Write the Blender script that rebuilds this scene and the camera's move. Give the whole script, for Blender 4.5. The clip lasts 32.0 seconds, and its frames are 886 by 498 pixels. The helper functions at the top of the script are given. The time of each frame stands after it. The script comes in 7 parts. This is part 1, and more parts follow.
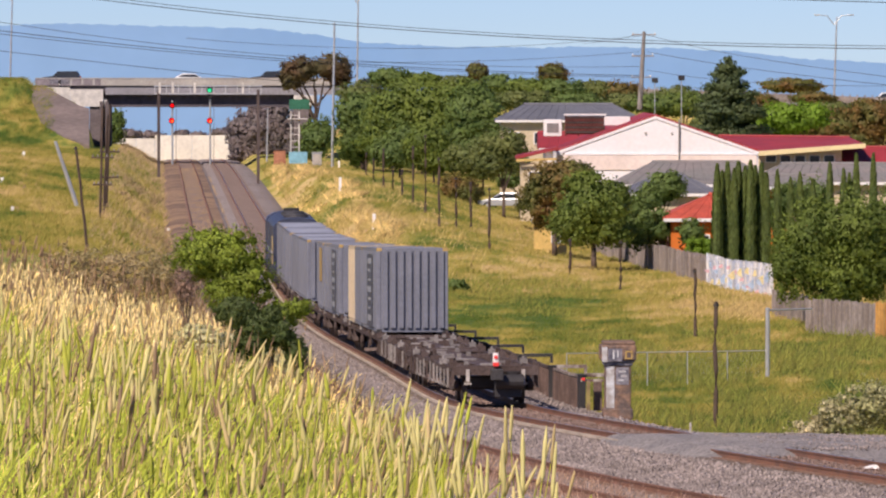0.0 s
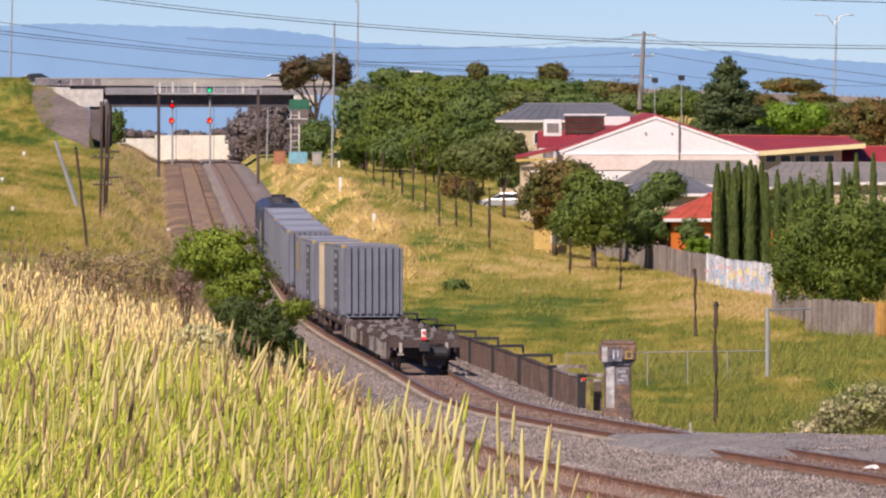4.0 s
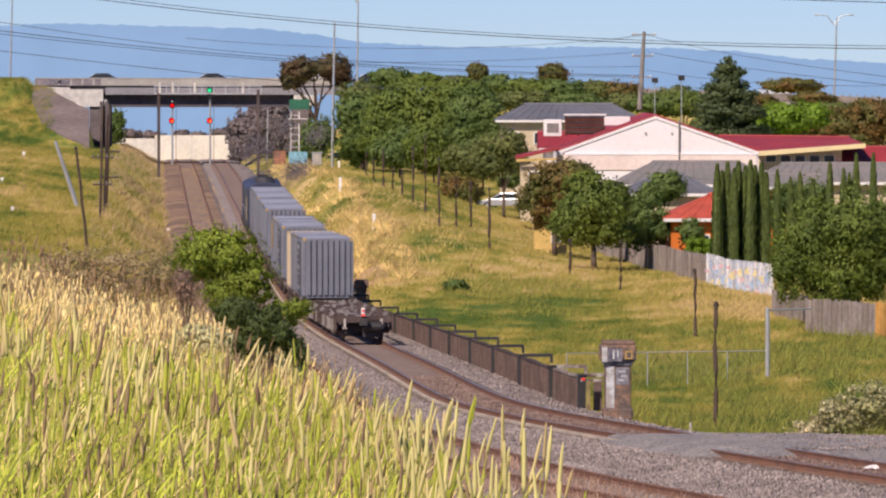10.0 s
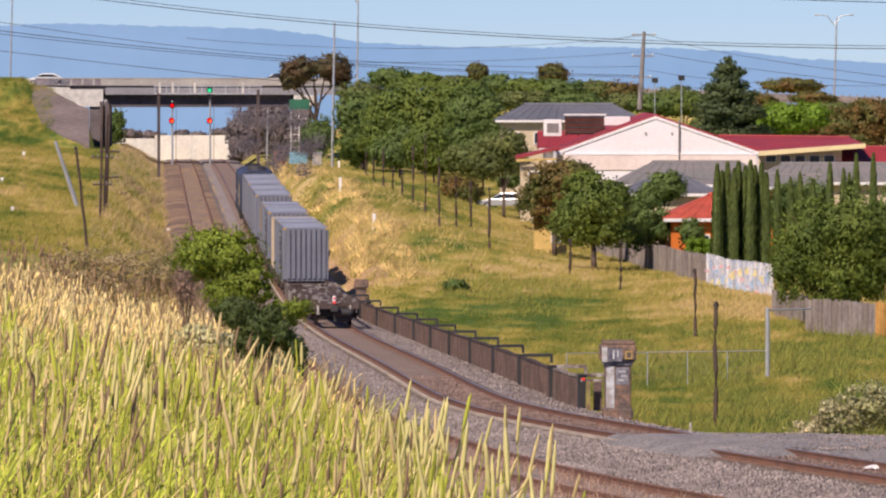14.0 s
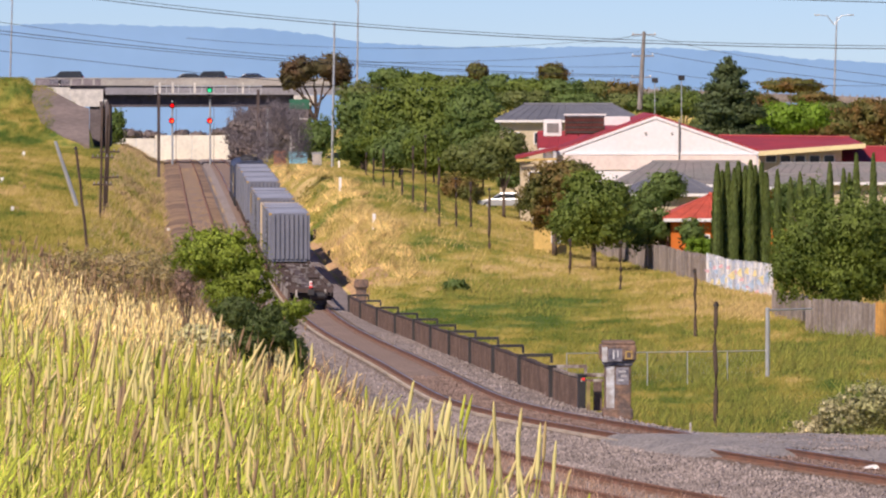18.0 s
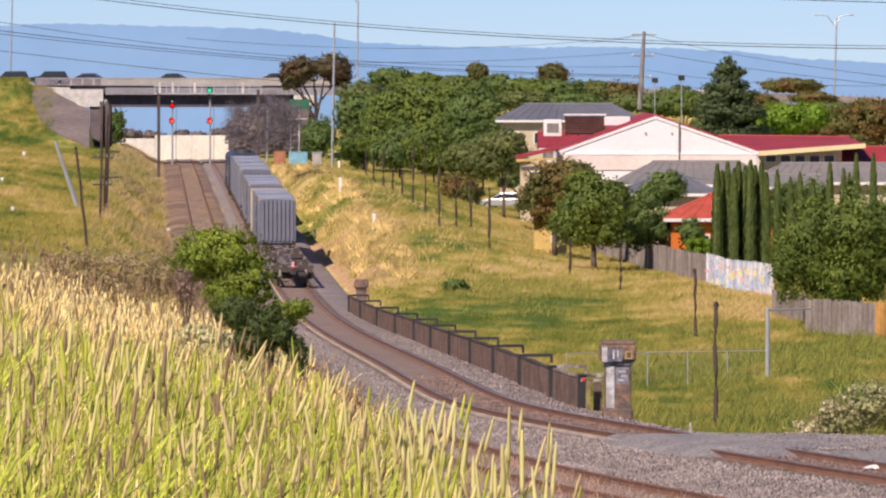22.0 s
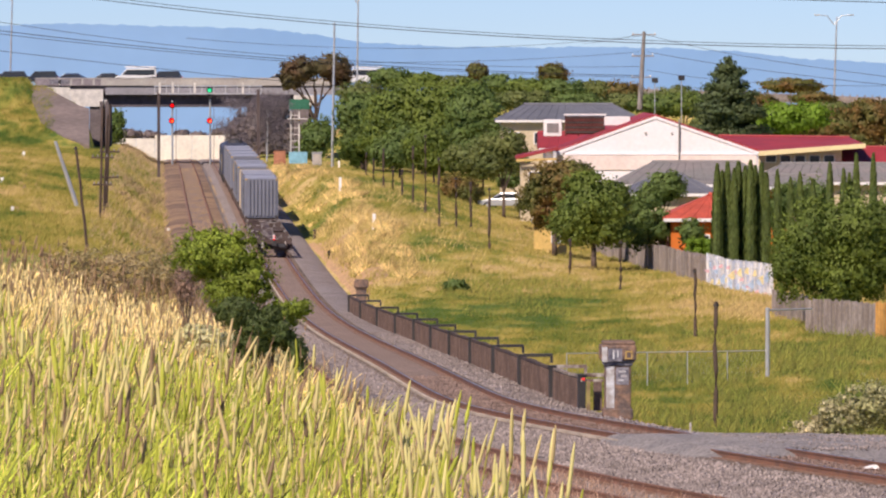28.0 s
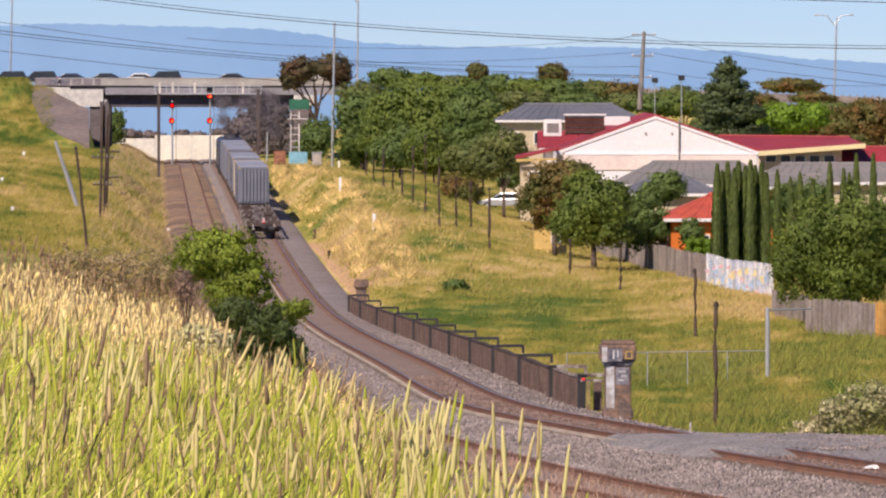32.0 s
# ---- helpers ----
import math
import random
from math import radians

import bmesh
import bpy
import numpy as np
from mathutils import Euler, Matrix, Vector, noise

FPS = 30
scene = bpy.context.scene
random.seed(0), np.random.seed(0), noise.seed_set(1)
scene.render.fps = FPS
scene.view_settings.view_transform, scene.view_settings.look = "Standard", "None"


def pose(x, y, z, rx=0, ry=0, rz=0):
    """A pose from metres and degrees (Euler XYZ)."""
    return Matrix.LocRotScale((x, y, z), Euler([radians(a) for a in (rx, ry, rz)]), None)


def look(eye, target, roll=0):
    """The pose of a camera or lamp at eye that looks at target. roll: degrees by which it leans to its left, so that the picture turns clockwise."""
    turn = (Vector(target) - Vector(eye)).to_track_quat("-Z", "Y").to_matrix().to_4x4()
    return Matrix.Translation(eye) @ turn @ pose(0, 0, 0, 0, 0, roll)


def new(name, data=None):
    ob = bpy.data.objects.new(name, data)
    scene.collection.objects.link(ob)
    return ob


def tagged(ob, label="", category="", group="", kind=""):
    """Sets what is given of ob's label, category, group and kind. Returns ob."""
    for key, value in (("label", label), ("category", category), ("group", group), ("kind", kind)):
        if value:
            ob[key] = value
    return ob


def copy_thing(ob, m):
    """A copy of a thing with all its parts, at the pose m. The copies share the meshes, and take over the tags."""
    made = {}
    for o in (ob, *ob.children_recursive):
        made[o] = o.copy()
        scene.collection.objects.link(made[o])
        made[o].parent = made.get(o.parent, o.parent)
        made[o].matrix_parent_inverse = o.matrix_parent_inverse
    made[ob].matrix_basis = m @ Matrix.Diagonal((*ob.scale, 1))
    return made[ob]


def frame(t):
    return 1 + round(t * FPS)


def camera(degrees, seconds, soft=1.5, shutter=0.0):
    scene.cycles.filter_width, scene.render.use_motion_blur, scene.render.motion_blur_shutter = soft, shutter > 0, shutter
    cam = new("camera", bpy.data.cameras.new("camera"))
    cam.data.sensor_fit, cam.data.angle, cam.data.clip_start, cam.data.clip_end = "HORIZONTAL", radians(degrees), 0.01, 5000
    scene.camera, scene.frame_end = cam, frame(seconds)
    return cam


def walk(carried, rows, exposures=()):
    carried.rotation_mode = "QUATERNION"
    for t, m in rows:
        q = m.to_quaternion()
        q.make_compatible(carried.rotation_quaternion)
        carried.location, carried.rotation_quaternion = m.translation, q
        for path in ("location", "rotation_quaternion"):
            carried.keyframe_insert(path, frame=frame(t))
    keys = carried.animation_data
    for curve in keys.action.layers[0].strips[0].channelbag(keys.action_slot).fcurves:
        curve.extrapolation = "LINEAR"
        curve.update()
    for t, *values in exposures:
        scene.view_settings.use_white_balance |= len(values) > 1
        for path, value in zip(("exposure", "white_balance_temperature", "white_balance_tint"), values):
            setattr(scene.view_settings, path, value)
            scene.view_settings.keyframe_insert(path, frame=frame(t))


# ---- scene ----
cam = camera(8.966, 32.0, soft=2.2)
EYE = pose(0, 0, 11.85, 90 - 1.6668, 0, 0)
walk(cam, [(0.0, EYE), (32.0, EYE)], exposures=[(t, s, 6450, 21) for t, s in ((0.0, .16), (3.0, .18), (6.0, .24), (9.0, .15), (12.0, .11), (14.0, .13), (17.0, .20), (19.0, .23), (24.0, .25), (28.0, .25), (32.0, .20))])

# ---- light ----
SUN_WAY = Vector((-0.42, -0.66, 0.74)).normalized()      # towards the sun
world = bpy.data.worlds.new("sky")
scene.world = world
world.use_nodes = True
wn = world.node_tree
sky = wn.nodes.new("ShaderNodeTexSky")
sky.sky_type = "NISHITA"
sky.sun_disc = False
sky.sun_elevation = math.asin(SUN_WAY.z)
sky.sun_rotation = math.atan2(SUN_WAY.x, SUN_WAY.y)
sky.altitude = 2500
sky.air_density, sky.dust_density, sky.ozone_density = 1.0, 0.0, 1.0
cool = wn.nodes.new("ShaderNodeMixRGB")
cool.blend_type, cool.inputs[0].default_value, cool.inputs[2].default_value = "MULTIPLY", 1.0, (.53, .705, 1.03, 1)
wn.links.new(sky.outputs[0], cool.inputs[1])
wn.links.new(cool.outputs[0], wn.nodes["Background"].inputs[0])
wn.nodes["Background"].inputs[1].default_value = 0.083
sun = new("sun", bpy.data.lights.new("sun", "SUN"))
sun.data.energy, sun.data.angle, sun.data.color = 4.9, radians(0.6), (1.0, 0.88, 0.72)
sun.matrix_world = look((0, 0, 60), Vector((0, 0, 60)) - SUN_WAY)


# ---- the lie of the land ----
ZC = 11.85          # eye height
RAIL_Y = [20, 60, 90, 110, 130, 153, 176, 199, 224, 247, 266, 285, 300, 320, 340, 371, 402, 446, 520, 600, 660, 720, 900, 1600]
RAIL_Z = [6.4, 5.35, 4.7, 4.25, 3.75, 3.15, 2.65, 2.1, 1.45, 0.9, 0.5, 0.18, 0.07, 0.09, 0.15, 0.35, 0.7, 1.25, 1.85, 2.4, 2.55, 2.3, 0.9, -40]
LINE_X = [42, 23.5, 14.0, 9.2, 5.25, 1.2, -0.12, -1.35, -2.75, -4.08, -5.15, -6.24, -7.12, -8.25, -9.33, -10.95, -12.62, -14.9, -18.7, -22.75, -25.8, -28.8, -38, -75]
_ys = np.arange(0.0, 1600.0, 2.0)


def _smooth(vals, w):
    a = np.interp(_ys, RAIL_Y, vals)
    k = np.exp(-0.5 * (np.arange(-3 * w, 3 * w + 1) / w) ** 2)
    p = np.concatenate([2 * a[0] - a[1:3 * w + 1][::-1], a, 2 * a[-1] - a[-3 * w - 1:-1][::-1]])
    return np.convolve(p, k / k.sum(), "valid")


_tx, _tz = _smooth(LINE_X, 4), _smooth(RAIL_Z, 5)


def line_x(y):
    return np.interp(y, _ys, _tx)


def rail_z(y):
    return np.interp(y, _ys, _tz)


def step01(a, b, v):
    t = np.clip((v - a) / (b - a), 0, 1)
    return t * t * (3 - 2 * t)


def spacing(y):
    """From the main track to the second one."""
    return 4.2 + 2.6 * step01(165, 105, y)


def bump2(x, y, s):
    return (np.sin(x / s * 1.7 + 1.3) * np.cos(y / s * 1.1 + .4) + .6 * np.sin(x / s * 3.9 - y / s * 2.3 + 2)) / 1.6


def ground_z(x, y):
    x, y = np.asarray(x, float), np.asarray(y, float)
    zt, xc = rail_z(y), line_x(y)
    slope = (line_x(y + 2) - line_x(y - 2)) / 4
    u = (x - xc) / np.sqrt(1 + slope ** 2)
    bed = zt - .55
    # land to the right: low field by the rail bridge, a bank further on
    low = .15 + .9 * step01(6, 26, x - .02 * (y - 250)) + .012 * np.clip(x - 10, 0, 60)
    low = low + 2.2 * step01(380, 560, y)
    bank = zt + 2.1 * step01(305, 390, y) * (1 - .75 * step01(480, 600, y))
    right = np.where(y > 290, np.maximum(low, bank + (low - bank) * step01(9, 24, u)), low)
    right = right + .12 * bump2(x, y, 9)
    width = 2.0 + 4.2 * step01(.5, 3.5, abs(zt - right))
    zr = bed + (right - bed) * step01(3.2, 3.2 + width, u)
    # land to the left: cutting slope and plateau
    s2 = spacing(y)
    left = zt + 2.7 - .9 * step01(480, 640, y) + (.13 - .09 * step01(450, 620, y)) * np.clip(-u - 13, 0, 40) + .15 * bump2(x, y, 11)
    left = left - 3.2 * step01(190, 130, y)
    zl = bed + (left - bed) * step01(s2 + 2.6, s2 + 8.2, -u)
    z = np.where(u > 0, zr, zl)
    # road embankment of the overbridge
    ridge = (11.1 - 1.9 * step01(0, 50, x)) * step01(640, 676, y) * step01(745, 712, y)
    side = np.maximum(step01(-43.5, -50.5, x), step01(-17, -8, x))
    z = z + (ridge - z) * side * step01(640, 676, y) * step01(745, 712, y)
    z = z + 1.3 * step01(-48.5, -50.5, x) * step01(664, 676, y) * step01(684, 681, y)
    ramp = np.minimum(4.92 + .1725 * (y - 642), np.interp(x, [-50.2, -48.2, -46.25, -43, -41.7, -40.5], [11.6, 11.6, 10.8, 9.35, 8.9, 5])) - .22
    z = np.where((y > 600) & (y < 683), z + np.clip(ramp - z, 0, 20) * step01(.2, -1.0, x + .0624 * y), z)
    # to the right the road runs in a shallow cutting behind its bank
    z = z - 3.2 * step01(-12, 22, x) * step01(685.5, 688.5, y) * step01(712, 704, y)
    # the hill on which the eye stands
    edge = np.interp(y, [0, 16, 20, 26, 32, 40, 50, 60, 75, 150], [.8, .3, .16, -.1, -.42, -.92, -1.35, -1.75, -2.3, -5])
    v = x - edge
    hill = ZC - 1.72 - .0250 * y - .95 * np.clip(v, 0, 30) + .27 * np.clip(-v, 0, 2.6) + .05 * np.clip(-v - 2.6, 0, 12) - .14 * np.clip(y - 72, 0, 300) + .04 * bump2(x, y, 1.6)
    near = step01(150, 110, y)
    z = np.where(hill > z, z + (hill - z) * near, z)
    # beyond the road the land falls away
    z = z - 75 * step01(800, 1500, y)
    return z



GY = lambda x, y: float(ground_z(x, y))


# ---- materials ----
def mat(name, col, rough=.85, col2=None, scale=.6, fine=9.0, var=.3, bump=.25, metal=0.0, random_by="", spread=.25, emit=0.0, through_light=0.0):
    """col and col2 mixed in blotches of about 1/scale metres, grain of 1/fine metres."""
    m = bpy.data.materials.new(name)
    m.use_nodes = True
    nt = m.node_tree
    n, l = nt.nodes, nt.links
    b = n["Principled BSDF"]
    co = n.new("ShaderNodeTexCoord")
    big, small = n.new("ShaderNodeTexNoise"), n.new("ShaderNodeTexNoise")
    big.inputs["Scale"].default_value, small.inputs["Scale"].default_value = scale, fine
    big.inputs["Detail"].default_value, small.inputs["Detail"].default_value = 3.0, 4.0
    for t in (big, small):
        l.new(co.outputs["Object"], t.inputs["Vector"])
    ramp = n.new("ShaderNodeValToRGB")
    ramp.color_ramp.elements[0].position, ramp.color_ramp.elements[1].position = .38, .62
    l.new(big.outputs["Fac"], ramp.inputs["Fac"])
    mix = n.new("ShaderNodeMixRGB")
    c2 = col2 or tuple(c * (1 - var) for c in col)
    mix.inputs[1].default_value, mix.inputs[2].default_value = (*col, 1), (*c2, 1)
    l.new(ramp.outputs[0], mix.inputs[0])
    hsv = n.new("ShaderNodeHueSaturation")
    l.new(mix.outputs[0], hsv.inputs["Color"])
    val = n.new("ShaderNodeMapRange")
    val.inputs["From Min"].default_value, val.inputs["From Max"].default_value = .3, .7
    val.inputs["To Min"].default_value, val.inputs["To Max"].default_value = 1 - var, 1 + var * .6
    l.new(small.outputs["Fac"], val.inputs["Value"])
    last = val.outputs[0]
    if random_by:
        if random_by == "island":
            g = n.new("ShaderNodeNewGeometry")
            src = g.outputs["Random Per Island"]
        else:
            g = n.new("ShaderNodeObjectInfo")
            src = g.outputs["Random"]
        r = n.new("ShaderNodeMapRange")
        r.inputs["To Min"].default_value, r.inputs["To Max"].default_value = 1 - spread, 1 + spread
        l.new(src, r.inputs["Value"])
        mu = n.new("ShaderNodeMath")
        mu.operation = "MULTIPLY"
        l.new(last, mu.inputs[0])
        l.new(r.outputs[0], mu.inputs[1])
        last = mu.outputs[0]
    l.new(last, hsv.inputs["Value"])
    l.new(hsv.outputs[0], b.inputs["Base Color"])
    b.inputs["Roughness"].default_value, b.inputs["Metallic"].default_value = rough, metal
    if rough > .7:
        b.inputs["Specular IOR Level"].default_value = .2
    if bump:
        bu = n.new("ShaderNodeBump")
        bu.inputs["Strength"].default_value, bu.inputs["Distance"].default_value = bump, .05
        l.new(small.outputs["Fac"], bu.inputs["Height"])
        l.new(bu.outputs[0], b.inputs["Normal"])
    if emit:
        l.new(hsv.outputs[0], b.inputs["Emission Color"])
        b.inputs["Emission Strength"].default_value = emit
    if through_light:
        tr = n.new("ShaderNodeBsdfTranslucent")
        l.new(hsv.outputs[0], tr.inputs["Color"])
        mx = n.new("ShaderNodeMixShader")
        mx.inputs[0].default_value = through_light
        l.new(b.outputs[0], mx.inputs[1])
        l.new(tr.outputs[0], mx.inputs[2])
        l.new(mx.outputs[0], n["Material Output"].inputs["Surface"])
    return m


def grass_mat(name, cols, random_by=""):
    """Patches of green, yellow-green and straw, the same for the soil and the tufts on it."""
    m = bpy.data.materials.new(name)
    m.use_nodes = True
    nt = m.node_tree
    n, l = nt.nodes, nt.links
    b = n["Principled BSDF"]
    co = n.new("ShaderNodeTexCoord")
    mp = n.new("ShaderNodeMapping")
    mp.inputs["Scale"].default_value = (1.0, .45, 0.0)
    l.new(co.outputs["Object"], mp.inputs[0])
    a, c, e = (n.new("ShaderNodeTexNoise") for _ in range(3))
    for t, s in ((a, .09), (c, .5), (e, 6.0)):
        t.inputs["Scale"].default_value = s
        t.inputs["Detail"].default_value = 4.0
        l.new(mp.outputs[0] if t is not e else co.outputs["Object"], t.inputs["Vector"])
    at = n.new("ShaderNodeAttribute")
    at.attribute_name = "dry"
    last = at.outputs["Fac"]
    for t, k in ((a, 1.5), (c, 2.0)):
        add = n.new("ShaderNodeMath")
        add.operation = "MULTIPLY_ADD"
        add.inputs[1].default_value = k
        l.new(t.outputs["Fac"], add.inputs[0])
        l.new(last, add.inputs[2])
        last = add.outputs[0]
    if random_by:
        g = n.new("ShaderNodeNewGeometry")
        r = n.new("ShaderNodeMath")
        r.operation = "MULTIPLY_ADD"
        r.inputs[1].default_value = .14
        l.new(g.outputs["Random Per Island"], r.inputs[0])
        l.new(last, r.inputs[2])
        last = r.outputs[0]
    ramp = n.new("ShaderNodeValToRGB")
    cr = ramp.color_ramp
    lo, hi = (1.75, 2.7) if not random_by else (1.82, 2.77)
    span = n.new("ShaderNodeMapRange")
    span.inputs["From Min"].default_value, span.inputs["From Max"].default_value = lo, hi
    l.new(last, span.inputs["Value"])
    last = span.outputs[0]
    cr.elements[0].color, cr.elements[1].color = (*cols[0], 1), (*cols[-1], 1)
    for i, col in enumerate(cols[1:-1]):
        el = cr.elements.new((i + 1) / (len(cols) - 1))
        el.color = (*col, 1)
    l.new(last, ramp.inputs["Fac"])
    hsv = n.new("ShaderNodeHueSaturation")
    val = n.new("ShaderNodeMapRange")
    val.inputs["From Min"].default_value, val.inputs["From Max"].default_value = .3, .7
    val.inputs["To Min"].default_value, val.inputs["To Max"].default_value = .72, 1.2
    l.new(e.outputs["Fac"], val.inputs["Value"])
    l.new(val.outputs[0], hsv.inputs["Value"])
    l.new(ramp.outputs[0], hsv.inputs["Color"])
    l.new(hsv.outputs[0], b.inputs["Base Color"])
    b.inputs["Roughness"].default_value = .9
    b.inputs["Specular IOR Level"].default_value = .1
    if random_by:
        tr = n.new("ShaderNodeBsdfTranslucent")
        l.new(hsv.outputs[0], tr.inputs["Color"])
        mx = n.new("ShaderNodeMixShader")
        mx.inputs[0].default_value = .35
        l.new(b.outputs[0], mx.inputs[1])
        l.new(tr.outputs[0], mx.inputs[2])
        l.new(mx.outputs[0], n["Material Output"].inputs["Surface"])
    return m


FIELD = [(.09, .145, .028), (.19, .215, .042), (.33, .29, .066), (.45, .36, .105), (.58, .43, .19)]
M_SOIL = grass_mat("grassland", FIELD)
M_TUFT = grass_mat("tuft", FIELD, "island")
M_BALLAST = mat("ballast", (.33, .285, .265), col2=(.265, .22, .20), scale=.35, fine=20, var=.65, bump=1.0)
M_STONE = mat("ballast_stone", (.33, .28, .255), fine=20, var=.3, random_by="island", spread=.4)
M_FOULSTONE = mat("brown_stone", (.28, .20, .165), fine=20, var=.3, random_by="island", spread=.35)
M_STAIN = mat("rust_stained_stone", (.20, .115, .075), col2=(.25, .16, .115), scale=.9, fine=12, var=.45, bump=.8)
M_FOUL = mat("rusty_ballast", (.285, .21, .17), col2=(.225, .165, .13), scale=.8, fine=12, var=.45, bump=.8)
M_BED = mat("dirty_bed", (.17, .115, .088), col2=(.33, .225, .14), scale=.16, fine=6, var=.45, bump=.8)
M_DIRT = mat("dirt", (.56, .35, .19), col2=(.44, .29, .15), scale=.5, fine=6, var=.3, bump=.6)
M_RAIL = mat("rusty_rail", (.24, .115, .07), rough=.7, col2=(.17, .09, .06), scale=2, fine=30, var=.3, bump=.1)
M_SHINE = mat("rail_head", (.34, .31, .29), rough=.35, metal=.9, scale=2, fine=30, var=.2, bump=0)
M_SLEEPER = mat("sleeper", (.20, .16, .13), fine=20, var=.4, random_by="island")
M_STEEL = mat("weathered_steel", (.11, .082, .074), rough=.75, col2=(.075, .053, .046), scale=1.2, fine=20, var=.35)
M_DARK = mat("dark_steel", (.045, .042, .042), rough=.6, fine=20, var=.4)
M_CONC = mat("concrete", (.46, .42, .38), col2=(.36, .33, .30), scale=.8, fine=10, var=.2)
M_CONC_PALE = mat("pale_concrete", (.66, .63, .58), col2=(.52, .50, .47), scale=1.5, fine=10, var=.2)
M_WHITE = mat("white_paint", (.78, .76, .73), rough=.6, scale=.5, fine=6, var=.08, bump=.05)
M_WOOD = mat("weathered_wood", (.10, .07, .055), col2=(.07, .05, .04), scale=2, fine=15, var=.35, random_by="object")
M_PALING = mat("grey_palings", (.30, .26, .24), col2=(.22, .185, .165), scale=.7, fine=6, var=.25, random_by="island", spread=.25)
M_GALV = mat("galvanised", (.55, .56, .57), rough=.45, metal=.6, fine=15, var=.15, bump=.05)
M_BLACK = mat("black", (.03, .028, .03), rough=.6, fine=10, var=.2, bump=0)


# ---- mesh building ----
class Build:
    """Gathers verts and faces of one mesh."""

    def __init__(self):
        self.v, self.f = [], []

    def add(self, verts, faces):
        o = len(self.v)
        self.v.extend(verts)
        self.f.extend([tuple(i + o for i in f) for f in faces])
        return self

    def box(self, c, s, m=None):
        x, y, z = (a / 2 for a in s)
        pts = [Vector((c[0] + i * x, c[1] + j * y, c[2] + k * z)) for i in (-1, 1) for j in (-1, 1) for k in (-1, 1)]
        if m:
            pts = [m @ p for p in pts]
        return self.add([tuple(p) for p in pts], [(0, 1, 3, 2), (4, 6, 7, 5), (0, 4, 5, 1), (2, 3, 7, 6), (0, 2, 6, 4), (1, 5, 7, 3)])

    def tube(self, a, b, r0, r1=None, n=8, cap=True):
        a, b = Vector(a), Vector(b)
        r1 = r0 if r1 is None else r1
        q = (b - a).to_track_quat("Z", "Y")
        pts = []
        for p, r in ((a, r0), (b, r1)):
            for i in range(n):
                t = 2 * math.pi * i / n
                pts.append(tuple(p + q @ Vector((r * math.cos(t), r * math.sin(t), 0))))
        fs = [(i, (i + 1) % n, n + (i + 1) % n, n + i) for i in range(n)]
        if cap:
            fs += [tuple(range(n))[::-1], tuple(range(n, 2 * n))]
        return self.add(pts, fs)

    def pipe(self, pts, radii, n=7):
        """One connected round bar through points."""
        pts, ring, fs = [Vector(p) for p in pts], [], []
        for i, p in enumerate(pts):
            q = (pts[min(i + 1, len(pts) - 1)] - pts[max(i - 1, 0)]).to_track_quat("Z", "Y")
            r = radii[i] if isinstance(radii, (list, tuple)) else radii
            ring += [tuple(p + q @ Vector((r * math.cos(2 * math.pi * j / n), r * math.sin(2 * math.pi * j / n), 0))) for j in range(n)]
        for i in range(len(pts) - 1):
            fs += [(i * n + j, i * n + (j + 1) % n, (i + 1) * n + (j + 1) % n, (i + 1) * n + j) for j in range(n)]
        return self.add(ring, fs + [tuple(range(n))[::-1], tuple(range((len(pts) - 1) * n, len(pts) * n))])

    def prism(self, outline, y0, y1, m=None):
        """Outline in x, z, drawn from y0 to y1."""
        k = len(outline)
        pts = [Vector((x, y, z)) for y in (y0, y1) for x, z in outline]
        if m:
            pts = [m @ p for p in pts]
        fs = [(i, (i + 1) % k, k + (i + 1) % k, k + i) for i in range(k)]
        return self.add([tuple(p) for p in pts], fs + [tuple(range(k))[::-1], tuple(range(k, 2 * k))])

    def sweep(self, outline, line, across):
        """A closed outline (sideways, up) along points, with the sideways direction at each."""
        k, pts, fs = len(outline), [], []
        for p, d in zip(line, across):
            pts += [(p[0] + d[0] * a, p[1] + d[1] * a, p[2] + h) for a, h in outline]
        for i in range(len(line) - 1):
            fs += [(i * k + j, i * k + (j + 1) % k, (i + 1) * k + (j + 1) % k, (i + 1) * k + j) for j in range(k)]
        fs += [tuple(range(k))[::-1], tuple(range((len(line) - 1) * k, len(line) * k))]
        return self.add(pts, fs)

    def mesh(self, name, material, smooth=False):
        me = bpy.data.meshes.new(name)
        me.from_pydata(self.v, [], self.f)
        bm = bmesh.new()
        bm.from_mesh(me)
        bmesh.ops.recalc_face_normals(bm, faces=bm.faces)
        bm.to_mesh(me)
        bm.free()
        me.materials.append(material)
        if smooth:
            me.polygons.foreach_set("use_smooth", [True] * len(me.polygons))
        return me


def part(name, b, material, parent=None, label="", smooth=False, bevel=0.0, at=None):
    ob = new(name, b if isinstance(b, bpy.types.Mesh) else b.mesh(name, material, smooth))
    if parent:
        ob.parent = parent
    if at is not None:
        ob.matrix_basis = at
    if bevel:
        mo = ob.modifiers.new("bevel", "BEVEL")
        mo.width, mo.segments, mo.limit_method = bevel, 2, "ANGLE"
    return tagged(ob, label=label)


def thing(name, label, category, at=(0, 0, 0), turn=0.0, group="", kind=""):
    ob = new(name)
    ob.empty_display_size = .3
    ob.matrix_basis = pose(*at, 0, 0, turn)
    return tagged(ob, label, category, group, kind)


